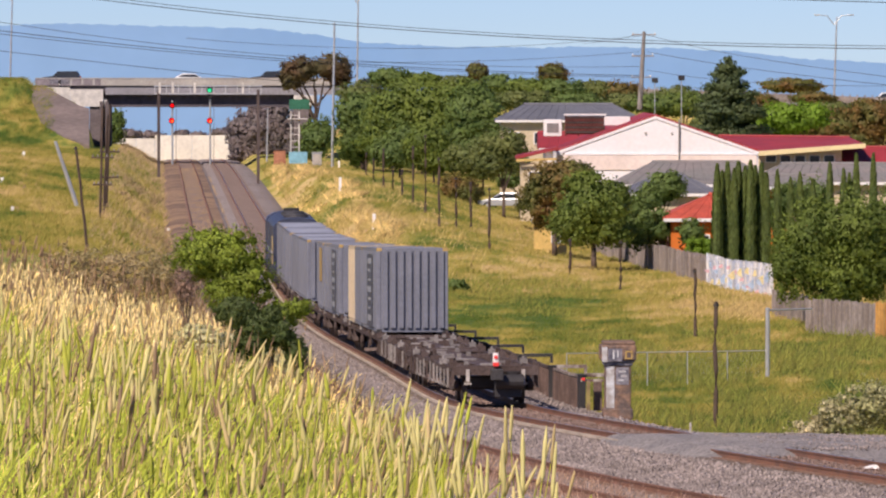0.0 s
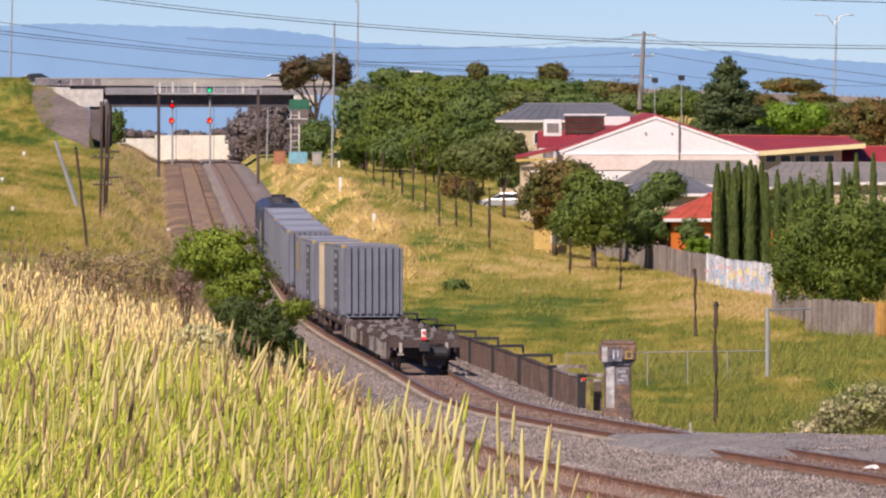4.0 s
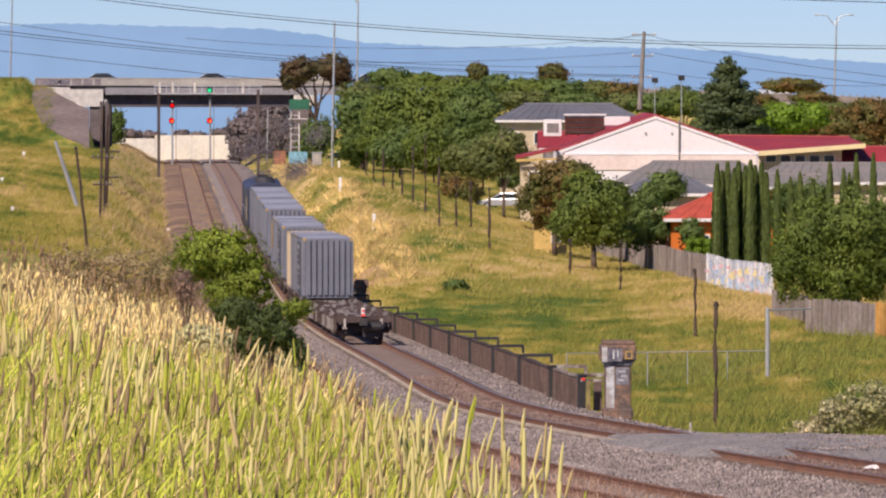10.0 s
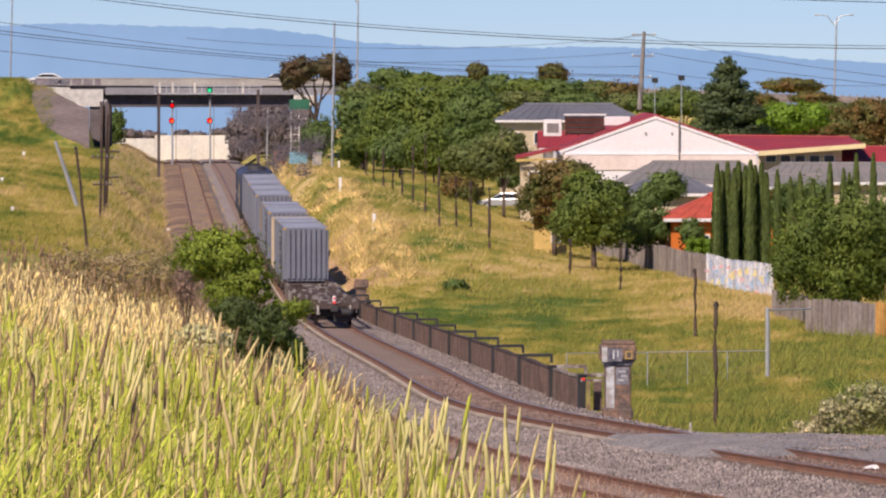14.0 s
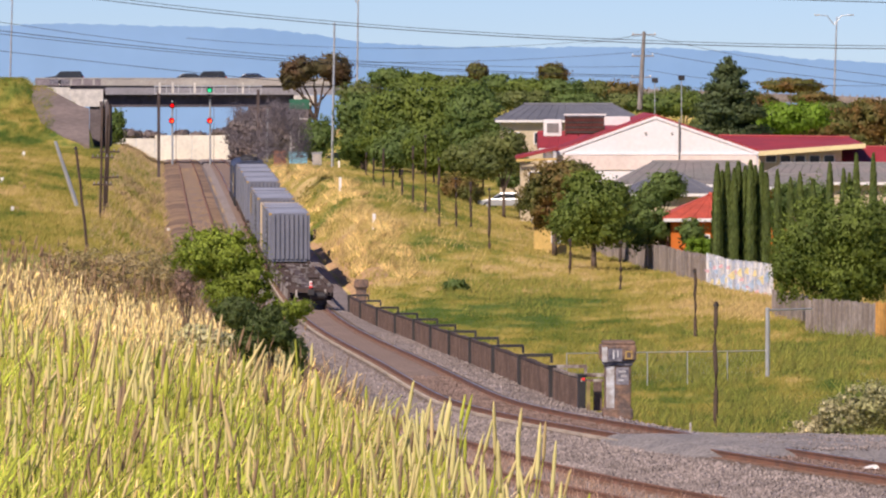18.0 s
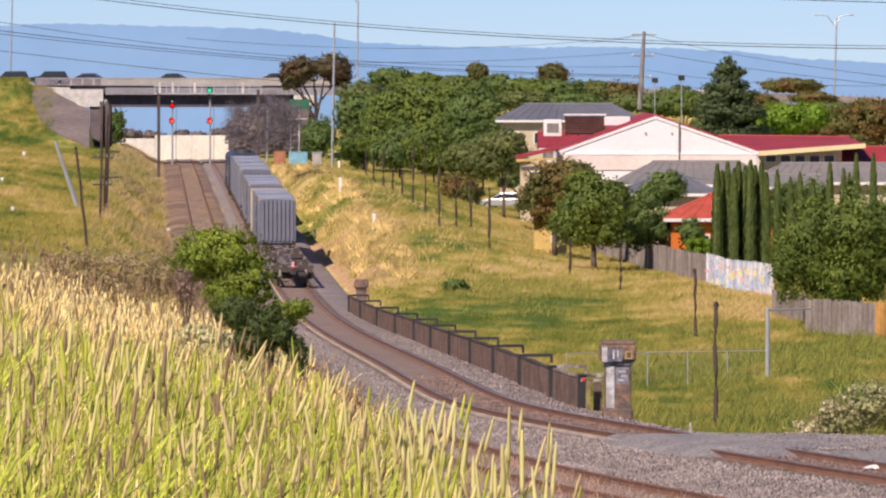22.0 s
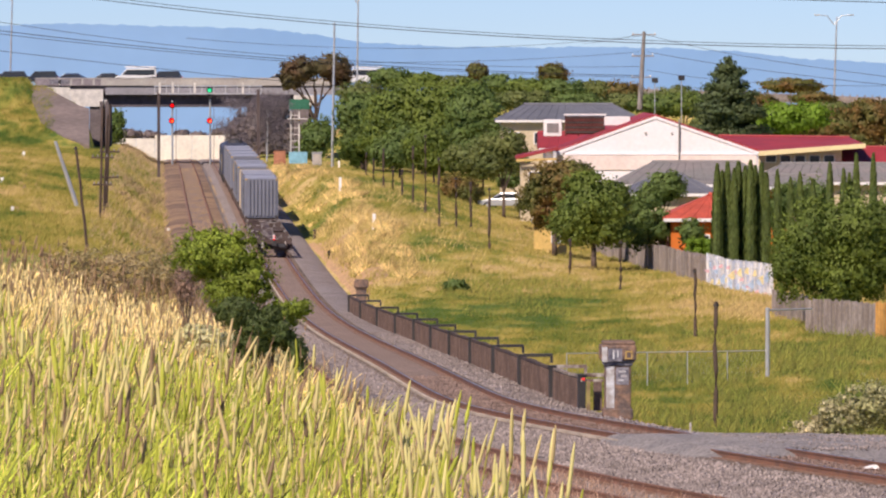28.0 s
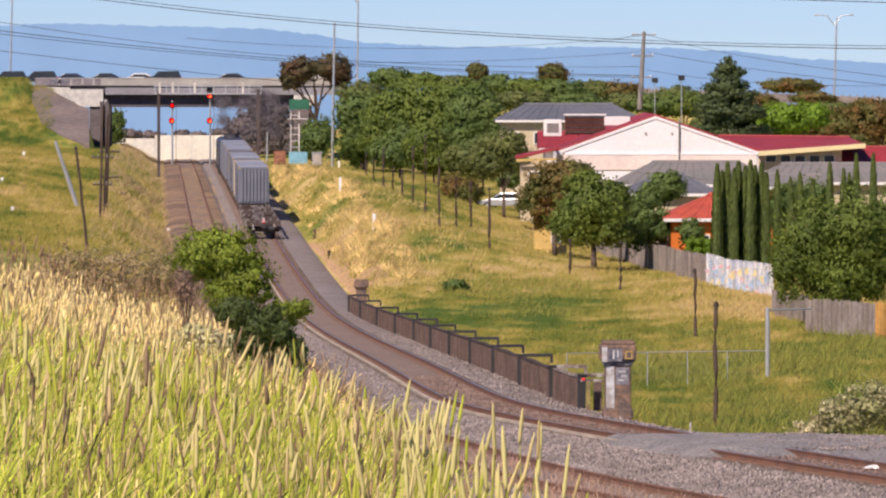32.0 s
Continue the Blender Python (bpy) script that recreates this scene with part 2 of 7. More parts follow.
def sheet(name, verts, faces, material, smooth=False, normals=None, dry=None):
    """A mesh from arrays; faces all of one size. normals: one for each corner point, for the soft shading of foliage; dry: how dry the grass is there."""
    me = bpy.data.meshes.new(name)
    verts, faces = np.asarray(verts, np.float32), np.asarray(faces, np.int32)
    k = faces.shape[1]
    me.vertices.add(len(verts))
    me.vertices.foreach_set("co", verts.ravel())
    me.loops.add(faces.size)
    me.loops.foreach_set("vertex_index", faces.ravel())
    me.polygons.add(len(faces))
    me.polygons.foreach_set("loop_start", np.arange(0, faces.size, k, dtype=np.int32))
    me.polygons.foreach_set("loop_total", np.full(len(faces), k, np.int32))
    me.update(calc_edges=True)
    me.validate()
    me.materials.append(material)
    if smooth:
        me.polygons.foreach_set("use_smooth", [True] * len(me.polygons))
    if dry is not None:
        me.attributes.new("dry", "FLOAT", "POINT").data.foreach_set("value", np.asarray(dry, np.float32).ravel())
    if normals is not None:
        me.polygons.foreach_set("use_smooth", [True] * len(me.polygons))
        nn = np.asarray(normals, np.float32)
        me.normals_split_custom_set_from_vertices(nn / (np.linalg.norm(nn, axis=1)[:, None] + 1e-6))
    return me


def grid_faces(rows, cols):
    i = np.arange(rows - 1)[:, None] * cols + np.arange(cols - 1)[None, :]
    i = i.ravel()
    return np.stack([i, i + 1, i + cols + 1, i + cols], 1)


# ---- ground ----
# how dry the grass is in places: x, y, half width, half length, from 0 (lush green) to 1 (golden straw)
DRY = ((3.3, 287, 4.5, 15, .06), (1.0, 306, 3, 9, .18), (9.3, 200, 5, 25, .16), (15.5, 226, 4, 18, .22), (2.5, 327, 4, 12, .58), (9.2, 347, 4, 15, .66), (6.8, 316, 3.5, 8, .48),
       (13.4, 303, 2.6, 20, .84), (15.5, 290, 1.8, 18, 1.0), (10.1, 243, 3.5, 3.5, .95), (-.9, 360, 3, 15, .46), (-3.7, 436, 4, 25, .42), (-5.6, 384, 1.6, 22, 1.0), (-3.6, 340, 2.0, 14, .88),
       (-6.9, 361, 1.6, 22, 1.0), (-13.6, 534, 2.5, 30, 1.0), (6.9, 439, 4, 30, .80), (-7, 452, 2.2, 18, .72), (1, 470, 5, 40, .30), (-29, 425, 3, 15, .30), (-27, 491, 4, 25, .18), (-29.5, 400, 2, 15, .72),
       (-22, 396, 3, 25, .50), (-50, 655, 9, 25, .22), (-33, 520, 4, 25, .70), (-24, 440, 1.6, 60, .80), (-31, 575, 3, 30, .15), (11, 265, 4, 12, .45), (6, 255, 4, 10, .30))


def dryness(x, y):
    x, y = np.asarray(x, float), np.asarray(y, float)
    d, w = np.full(x.shape, .49), np.full(x.shape, .24)
    for cx, cy, rx, ry, v in DRY:
        k = np.exp(-.9 * (((x - cx) / rx) ** 2 + ((y - cy) / ry) ** 2))
        d, w = d * w + v * k, w + k
        d = d / w
    return d


def make_ground():
    ys = np.concatenate([np.arange(-30, 10, 4), np.arange(10, 90, 1.0), np.arange(90, 460, 2.0), np.arange(460, 800, 4.0), np.geomspace(800, 4800, 40)])
    h = np.concatenate([np.arange(0, 14, .4), np.arange(14, 40, 1.2), np.geomspace(40, 1500, 40)])
    us = np.concatenate([-h[:0:-1], h])
    c = line_x(np.clip(ys, 0, 1590)) * step01(90, 140, ys)
    x = c[:, None] + us[None, :] * (1 + np.clip(ys[:, None] - 800, 0, 4000) / 1500)
    y = np.repeat(ys[:, None], len(us), 1)
    z = ground_z(x, y)
    v = np.stack([x, y, z], -1).reshape(-1, 3)
    ob = new("ground", sheet("ground", v, grid_faces(len(ys), len(us)), M_SOIL, True, dry=dryness(v[:, 0], v[:, 1])))
    tagged(ob, "grassy railway land with green and straw-yellow patches", "ground", kind="structure")


make_ground()


# ---- track ----
def along(y, off=0.0, up=0.0):
    """A point beside the main track, off metres to its right."""
    s = float(line_x(y + 1) - line_x(y - 1)) / 2
    n = math.hypot(1, s)
    return (float(line_x(y)) + off / n, y - off * s / n, float(rail_z(y)) + up)


def across(y):
    s = float(line_x(y + 1) - line_x(y - 1)) / 2
    n = math.hypot(1, s)
    return (1 / n, -s / n)


def second(y):
    return -float(spacing(y))


def strip(name, y0, y1, stepy, outline, material, off=lambda y: 0.0):
    """A swept open band: outline of (sideways, up) pairs."""
    ys = np.arange(y0, y1, stepy)
    v = []
    for y in ys:
        for a, hgt in outline(y) if callable(outline) else outline:
            v.append(along(float(y), off(y) + a, hgt))
    k = len(outline(ys[0]) if callable(outline) else outline)
    return sheet(name, v, grid_faces(len(ys), k), material, True)


def bed_outline(y):
    s = float(spacing(y))
    return [(-s - 4.0, -1.0), (-s - 2.9, -.5), (-s - 1.9, -.2), (-s, -.17), (-s + 1.9, -.2), (-s / 2, -.42), (-1.9, -.2), (0, -.17), (1.75, -.19), (2.9, -.3), (3.9, -.95)]


ballast = new("ballast", strip("ballast", 70, 760, 1.5, bed_outline, M_BALLAST))
tagged(ballast, "grey-brown crushed stone ballast under both tracks", "ballast", kind="structure")
RAIL = [(-.07, -.17), (.07, -.17), (.07, -.15), (.02, -.135), (.018, -.04), (.037, -.035), (.037, 0), (-.037, 0), (-.037, -.035), (-.018, -.04), (-.02, -.135), (-.07, -.15)]


def make_track(name, off, y0, y1, label, worn):
    t = thing(name, label, "railway track")
    ys = [y0 + 1.0 * i for i in range(int((y1 - y0)))]
    for g in (-.835, .835):
        line = [along(y, off(y) + g) for y in ys]
        ac = [across(y) for y in ys]
        r = part("rail", Build().sweep(RAIL, line, ac), M_RAIL, t)
        part("rail_head", Build().sweep([(-.03, .0), (.03, .0), (.03, .003), (-.03, .003)], line, ac), M_SHINE if worn else M_RAIL, r, "worn running surface" if worn else "rusted running surface")
    b = Build()
    y = y0
    rnd = random.Random(4)
    one = Build().box((0, 0, -.21), (2.6, .24, .12)).mesh("sleeper", M_SLEEPER)
    while y < min(y1, 420):
        p, a = along(y, off(y)), across(y)
        m = Matrix.Translation(p) @ Matrix.Rotation(math.atan2(a[1], a[0]) + rnd.uniform(-.02, .02), 4, "Z")
        if 98 < y < 185:
            part("sleeper", one, M_SLEEPER, t, at=m)
        else:
            b.box((0, 0, -.21), (2.6, .24, .12), m)
        y += .62
    tagged(part("far_sleeper", b, M_SLEEPER, t, "half-buried sleepers further on"), kind="stuff")
    foul = part("fouled_ballast", strip("fouled_ballast", y0, y1, 1.5, [(-1.35, -.19), (-.8, -.15), (0, -.145), (.8, -.15), (1.35, -.19)], M_FOUL, off), M_FOUL, t, "rust-brown stone between the rails")
    tagged(foul, kind="stuff")
    for g in (-.835, .835):
        sn = part("rust_stain", strip("rust_stain", y0, 430 if worn else 300, 1.5, [(g - .26, -.150), (g - .1, -.138), (g + .1, -.138), (g + .26, -.150)], M_STAIN, off), M_STAIN, t, "rust-stained stone along the rail")
        tagged(sn, kind="stuff")
    return t


make_track("railway_track", lambda y: 0.0, 72, 745, "broad-gauge track with rust-brown rails, curving away", True)
make_track("railway_track", second, 72, 745, "second rusty track beside the main one", False)

dirty = new("dirty_bed", strip("dirty_bed", 225, 745, 1.5, lambda y: [(-float(spacing(y)) - 3.3, -.62), (-float(spacing(y)) - 1.9, -.185), (-float(spacing(y)) - 1.3, -.165), (-float(spacing(y)), -.155), (-float(spacing(y)) + 1.2, -.165), (-float(spacing(y)) + 1.7, -.185), (-float(spacing(y)) + 1.95, -.26)], M_BED))
tagged(dirty, "brown dirt and fouled stone round the second track", "dirt bed", kind="structure")

# ---- distance ----
def make_hills():
    xs = np.linspace(-520, 520, 900)
    rng = np.random.RandomState(3)
    fine = np.convolve(rng.rand(960), np.ones(4) / 4, "same")[:900] * .7 + np.convolve(rng.rand(960), np.ones(24) / 24, "same")[:900] * 1.6 - .65
    px = xs / 4600 * 10000 + 784
    top = np.interp(px, [-400, 0, 150, 300, 480, 560, 650, 760, 900, 1000, 1150, 1300, 1420, 1568, 2000], [48, 46, 42, 47, 52, 62, 76, 82, 84, 84, 84, 90, 104, 112, 116])
    z = 11.85 + (150 - top) / 10000 * 4600 + (fine - .5) * 3
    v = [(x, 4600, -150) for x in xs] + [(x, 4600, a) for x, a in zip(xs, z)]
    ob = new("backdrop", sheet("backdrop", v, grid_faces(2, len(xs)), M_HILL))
    tagged(ob, "wooded ridge on the horizon, its haze painted in glowing blue", "hills", kind="structure")


# Distance haze is put into the ridge as blue colour and emission.
M_HILL = mat("ridge_haze_glow", (.15, .268, .455), col2=(.168, .285, .465), scale=.004, fine=.03, var=.04, bump=0, emit=.33)
make_hills()
# ---- train ----
M_GREY = mat("grey_container", (.185, .195, .235), rough=.55, col2=(.155, .165, .20), scale=.7, fine=8, var=.14, bump=.08, random_by="object", spread=.1)
M_FADED = mat("faded_lettering", (.34, .36, .38), rough=.7, scale=1.5, fine=8, var=.3)
M_RECESS = mat("dark_panel", (.075, .08, .10), rough=.6, scale=.7, fine=8, var=.2, bump=.05)
M_CREAM = mat("cream_container", (.62, .50, .33), rough=.55, scale=.7, fine=8, var=.12, bump=.08)
M_OCHRE = mat("ochre_paint", (.46, .31, .10), rough=.6, scale=.9, fine=8, var=.25, bump=.08)
M_TARP = mat("container_roof", (.29, .31, .37), rough=.6, scale=.5, fine=5, var=.18, bump=.1)
M_LOCO = mat("loco_paint", (.05, .06, .10), rough=.5, scale=1, fine=8, var=.3, bump=.05)
M_LOCO2 = mat("loco_stripe", (.55, .42, .20), rough=.5, scale=1, fine=8, var=.3, bump=.05)
M_WHEEL = mat("wheel_steel", (.10, .075, .065), rough=.6, fine=12, var=.4)
M_GLASS = mat("dark_glass", (.02, .025, .03), rough=.08, var=.1, bump=0)
# Faint own glow, also worn by the reflector and the railing's tag.
M_GLOW_RED = mat("glowing_red", (.65, .04, .03), rough=.4, var=.05, bump=0, emit=.35)
M_SIGNAL_RED = mat("red_signal_light", (.7, .0, .0), rough=.4, var=.02, bump=0, emit=1.4)
M_SIGNAL_AMBER = mat("bright_signal_core", (1, .16, .02), rough=.4, var=.02, bump=0, emit=3.0)
M_SIGNAL_GREEN = mat("green_signal_light", (.0, .7, .26), rough=.4, var=.02, bump=0, emit=1.0)


def ribbed(width, height, pitch=.27, depth=.10, thick=.02):
    """An upright ribbed steel panel in x and z, from its bottom middle; ribs stand out to -y."""
    n = max(2, int(round(width / pitch)))
    p = width / n
    line = []
    for i in range(n):
        x = -width / 2 + i * p
        line += [(x, 0), (x + p * .26, 0), (x + p * .36, -depth), (x + p * .90, -depth)]
    line.append((width / 2, 0))
    k = len(line)
    v, f = [], []
    for z in (0, height):
        v += [(x, y, z) for x, y in line] + [(x, y + thick, z) for x, y in line]
    for i in range(k - 1):
        f += [(i, i + 1, 2 * k + i + 1, 2 * k + i), (k + i + 1, k + i, 3 * k + i, 3 * k + i + 1)]
    b = Build()
    b.add(v, f)
    return b


def make_container(length, material, label, rail_marks=False, ochre_sign=False):
    """Stands on z = 0, its middle at the origin, its length along y."""
    c = thing("shipping_container", label, "container", group="containers on the train")
    w, h = 2.44, 2.9
    for s in (-1, 1):
        me = ribbed(length - .3, h - .28, .30, .04).mesh("side_wall", material)
        part("side_wall", me, material, c, at=pose(s * (w / 2 - .02), 0, .16, 0, 0, -90 * s * -1))
        me = ribbed(w - .24, h - .28).mesh("end_wall", material)
        part("end_wall", me, material, c, at=pose(0, s * (length / 2 - .02), .16, 0, 0, 0 if s < 0 else 180))
        for e in (-1, 1):
            part("corner_post", Build().box((s * (w / 2 - .065), e * (length / 2 - .07), h / 2), (.13, .14, h - .02)), material, c, bevel=.012)
        part("top_rail", Build().box((s * (w / 2 - .05), 0, h - .07), (.10, length - .3, .12)), material, c)
        part("bottom_rail", Build().box((s * (w / 2 - .05), 0, .09), (.10, length - .3, .14)), material, c)
        part("end_rail", Build().box((0, s * (length / 2 - .05), h - .07), (w - .26, .09, .13)), material, c)
        part("end_sill", Build().box((0, s * (length / 2 - .05), .09), (w - .26, .09, .15)), material, c)
    roof = Build()
    n = int(length / .6)
    q = (length - .2) / n
    top = []
    for i in range(n):
        y = -length / 2 + .1 + i * q
        top += [(y, h - .06), (y + .1 * q, h - .03), (y + .8 * q, h - .03), (y + .9 * q, h - .06)]
    roof.prism(top + [(length / 2 - .1, h - .09), (-length / 2 + .1, h - .09)], -(w / 2 - .1), w / 2 - .1, Matrix.Rotation(math.pi / 2, 4, "Z"))
    part("roof", roof, M_TARP, c, "pale weathered roof panels")
    for s in (-1, 1):
        for e in (-1, 1):
            for z in (.06, h - .06):
                part("corner_casting", Build().box((s * (w / 2 - .085), e * (length / 2 - .088), z), (.178, .182, .125)), M_OCHRE if z > 1 else M_DARK, c, bevel=.01)
    if rail_marks:
        for i in range(7):
            part("marking", Build().box((-w / 2 - .06, -length * .12 + .2 * (i % 2), .45 + i * .33), (.012, (2.6, 1.4, 1.9)[i % 3], (.20, .07, .11)[i % 3])), M_FADED, c, "faded white unreadable marking")
        part("side_panel", Build().box((-w / 2 - .045, -length * .12, 1.4), (.02, 4.0, 2.55)), M_RECESS, c, "dark side panel", bevel=.005)
        part("marking", Build().box((.72, -length / 2 - .045, 1.75), (.07, .012, 1.5)), M_OCHRE, c, "narrow ochre stripe")
    if ochre_sign:
        part("side_sign", Build().box((-w / 2 - .05, -length / 2 + 1.6, 1.95), (.014, 2.6, 1.45)), M_OCHRE, c, "ochre sign panel")
    return c


def make_bogie(parent, y, gauge=1.6):
    b = part("bogie", Build().box((0, 0, .55), (1.9, .4, .2)).box((0, -.35, .62), (1.5, .12, .12)), M_STEEL, parent, "bogie with two wheelsets", at=pose(0, y, 0))
    for s in (-1, 1):
        fr = Build()
        fr.prism([(-1.25, .42), (-1.15, .62), (-.5, .70), (-.35, .82), (.35, .82), (.5, .70), (1.15, .62), (1.25, .42), (.9, .40), (.45, .34), (-.45, .34), (-.9, .40)], -.06, .06)
        part("side_frame", fr, M_STEEL, b, at=pose(s * 1.02, 0, 0, 0, 0, 90))
        for e in (-.9, .9):
            wh = Build()
            wh.tube((s * .73, e, .46), (s * .86, e, .46), .46, .45, 20)
            wh.tube((s * .73, e, .46), (s * .755, e, .46), .49, .49, 20)
            wh.tube((s * .86, e, .46), (s * 1.12, e, .46), .13, .13, 10)
            part("wheel", wh, M_WHEEL, b)
    # Black box added between the wheels as the shadowed void under the wagon.
    part("void_fill", Build().box((0, 0, .58), (1.36, 2.5, .34)), M_BLACK, b, bevel=.05)
    for e in (-.9, .9):
        part("axle", Build().tube((-.75, e, .46), (.75, e, .46), .08), M_DARK, b)
    return b


M_LOCK = mat("worn_casting", (.30, .27, .25), rough=.6, fine=14, var=.4)


def make_wagon(length, tail=False, empty=False):
    """Skeletal container wagon; origin at rail level under its middle."""
    label = "skeletal container flat wagon, rusty brown" + (", empty, with a red tail marker" if tail else "")
    w = thing("container_wagon", label, "railway wagon", group="wagons of the train")
    sp = Build()
    sp.box((0, 0, .86), (.55, length - .6, .22)).box((0, 0, .985), (.62, length - .6, .03))
    part("spine", sp, M_STEEL, w, "central spine beam")
    for s in (-1, 1):
        part("side_sill", Build().box((s * 1.12, 0, .93), (.10, length - .3, .16)), M_STEEL, w)
        e = s * (length / 2 - .12)
        hs = Build().box((0, e, .92), (2.35, .2, .26)).box((0, e - s * .6, 1.0), (2.3, 1.2, .05))
        part("headstock", hs, M_STEEL, w)
        part("coupler", Build().box((0, s * (length / 2 + .22), .82), (.24, .6, .22)).box((0, s * (length / 2 + .45), .82), (.34, .22, .30)), M_DARK, w, bevel=.02)
        part("brake_hose", Build().tube((.35, s * (length / 2 + .02), .8), (.42, s * (length / 2 + .12), .38), .03, .03, 6), M_BLACK, w)
        for q in (-1, 1):
            sx = .76 if tail else 1.05
            st = Build().box((q * sx, s * (length / 2 + .02), .78), (.10, .06, .34)).box((q * sx, s * (length / 2 + .02), .56), (.2, .1, .05))
            part("step", st, M_CONC if tail else M_STEEL, w, "pale shunter's step" if tail else "")
    n = int(length / 3.4)
    for i in range(n + 1):
        y = -length / 2 + .5 + i * (length - 1) / n
        part("crossbearer", Build().box((0, y, .93), (2.22, .2, .13)), M_STEEL, w)
        for q in (-1, 1):
            lk = Build().box((q * 1.13, y, 1.06), (.20, .26, .16)).tube((q * 1.13, y, 1.12), (q * 1.13, y, 1.22), .05, .03, 6)
            part("twist_lock", lk, M_LOCK if i % 3 == 1 else M_STEEL, w)
            if i % 2 == 0:
                part("bracket", Build().box((q * 1.14, y, .72), (.08, .22, .34)).box((q * 1.18, y + .1, .60), (.05, .1, .25)), M_STEEL, w)
    part("brake_cylinder", Build().tube((-.65, -1.2, .62), (-.65, .2, .62), .2, .2, 10), M_STEEL, w)
    part("air_tank", Build().tube((.6, -.8, .6), (.6, .9, .6), .19, .19, 10), M_DARK, w)
    for s in (-1, 1):
        make_bogie(w, s * (length / 2 - 1.95))
    if tail:
        mk = part("tail_marker", Build().box((0, -length / 2 - .06, 1.22), (.16, .1, .36)), M_WHITE, w, "white and red end-of-train marker", bevel=.03)
        part("lamp", Build().tube((0, -length / 2 - .10, 1.28), (0, -length / 2 - .14, 1.28), .055, .05, 14), M_GLOW_RED, mk, "round red lamp")
        part("reflector", Build().box((0, -length / 2 - .115, 1.09), (.16, .012, .10)), M_GLOW_RED, mk, "red band")
        # Black shapes added to stand for the gloom round the shadowed right wheel.
        for k in range(6):
            part("gloom_block", Build().box((.34 + .06 * (k % 2), -length / 2 + .1 + .28 * k, .55 + .05 * (k % 3)), (.72 - .04 * k, .16, .74 - .08 * (k % 2))), M_BLACK, w, "black block added for the gloom under the wagon end", bevel=.02)
        part("gloom_drum", Build().tube((.0, -length / 2 - .1, .62), (.75, -length / 2 - .1, .62), .2, .2, 12), M_BLACK, w, "black drum added for the gloom under the wagon end")
    if empty:
        rnd = random.Random(6 + tail)
        for k in range(24):
            y, q = -length / 2 + .8 + k * (length - 1.6) / 26, -1 if k % 2 else 1
            part("lashing_post", Build().box((q * 1.2, y, .68), (.05, .07, rnd.uniform(.4, .62))).box((q * 1.21, y, .46), (.09, .16, .06)), M_LOCK if rnd.random() < .6 else M_STEEL, w)
        for k in range(14):
            q, y = rnd.choice((-1, 1)), -length / 2 + 1.2 + 1.25 * k
            part("fitting", Build().box((q * rnd.uniform(.2, 1.0), y, 1.06), (.12, .16, rnd.uniform(.08, .2))), M_LOCK if k % 2 else M_STEEL, w)
        for k in range(7):
            part("floor_plate", Build().box((rnd.uniform(-.7, .7), -length / 2 + 2.5 + 2.7 * k, 1.02), (rnd.uniform(.3, .6), rnd.uniform(.2, .4), .05)), M_LOCK, w)
    return w


def make_loco():
    l = thing("locomotive", "dark diesel locomotive with ochre cab stripe", "locomotive")
    arch = lambda r, h0, h1: [(-r, h0)] + [(-r * math.cos(a), h1 + .55 * math.sin(a)) for a in np.linspace(0, math.pi, 9)] + [(r, h0)]
    part("hood", Build().prism(arch(1.35, 1.2, 3.65), -9.0, 5.6), M_LOCO, l)
    part("cab", Build().prism(arch(1.42, 1.2, 3.66), 5.6, 8.2), M_LOCO, l)
    part("nose", Build().prism(arch(1.3, 1.2, 2.5), 8.2, 10.2), M_LOCO2, l)
    part("underframe", Build().box((0, 0, 1.05), (2.9, 20.6, .32)), M_DARK, l)
    part("fuel_tank", Build().box((0, 0, .62), (2.5, 4.6, .75)), M_DARK, l, bevel=.1)
    for y in (-6.5, -3.2, 0.4):
        part("radiator_fan", Build().tube((0, y, 4.16), (0, y, 4.32), .72, .68, 16), M_DARK, l)
    part("exhaust_stack", Build().box((0, 3.2, 4.3), (.9, .5, .3)), M_BLACK, l)
    for s in (-1, 1):
        part("side_stripe", Build().box((s * 1.365, -6.8, 2.3), (.02, 2.2, 1.6)), M_LOCO2, l, "ochre panel")
        part("handrail", Build().tube((s * 1.42, -9.8, 2.2), (s * 1.42, 5.4, 2.2), .025, .025, 6), M_GALV, l)
        part("rear_window", Build().box((s * .6, -9.02, 3.3), (.6, .05, .5)), M_GLASS, l)
        for e in (-7.9, -6.1, 6.1, 7.9):
            part("wheel", Build().tube((s * .73, e, .5), (s * .87, e, .5), .52, .51, 20), M_WHEEL, l)
        for e in (-7, 7):
            part("side_frame", Build().box((s * 1.05, e, .62), (.16, 3.6, .42)), M_STEEL, l, bevel=.05)
    part("headstock", Build().box((0, -10.25, .95), (2.8, .2, .6)), M_DARK, l)
    part("coupler", Build().box((0, -10.6, .82), (.3, .7, .26)), M_DARK, l)
    return l


# vehicles from the tail on: start, length, containers (from the vehicle's rear: start, length, paint)
TRAIN = [(0.0, 19.4, []), (19.9, 19.0, []),
         (39.3, 25.6, [(.35, 12.19, "a"), (13.0, 6.06, "b"), (19.2, 6.06, "cream")]),
         (65.4, 26.0, [(8.6, 12.19, "c"), (20.9, 4.9, "b")]),
         (91.9, 20.0, [(.3, 6.06, "ochre")]),
         (112.4, 26.0, [(.6, 12.19, "b"), (13.0, 12.19, "b")]),
         (138.9, 26.0, [(.4, 12.19, "b"), (12.9, 12.19, "b")])]
LOCO_AT = 176.1
MOVING = []       # thing, arc position of its middle behind which it is carried, half wheelbase, lift, shift


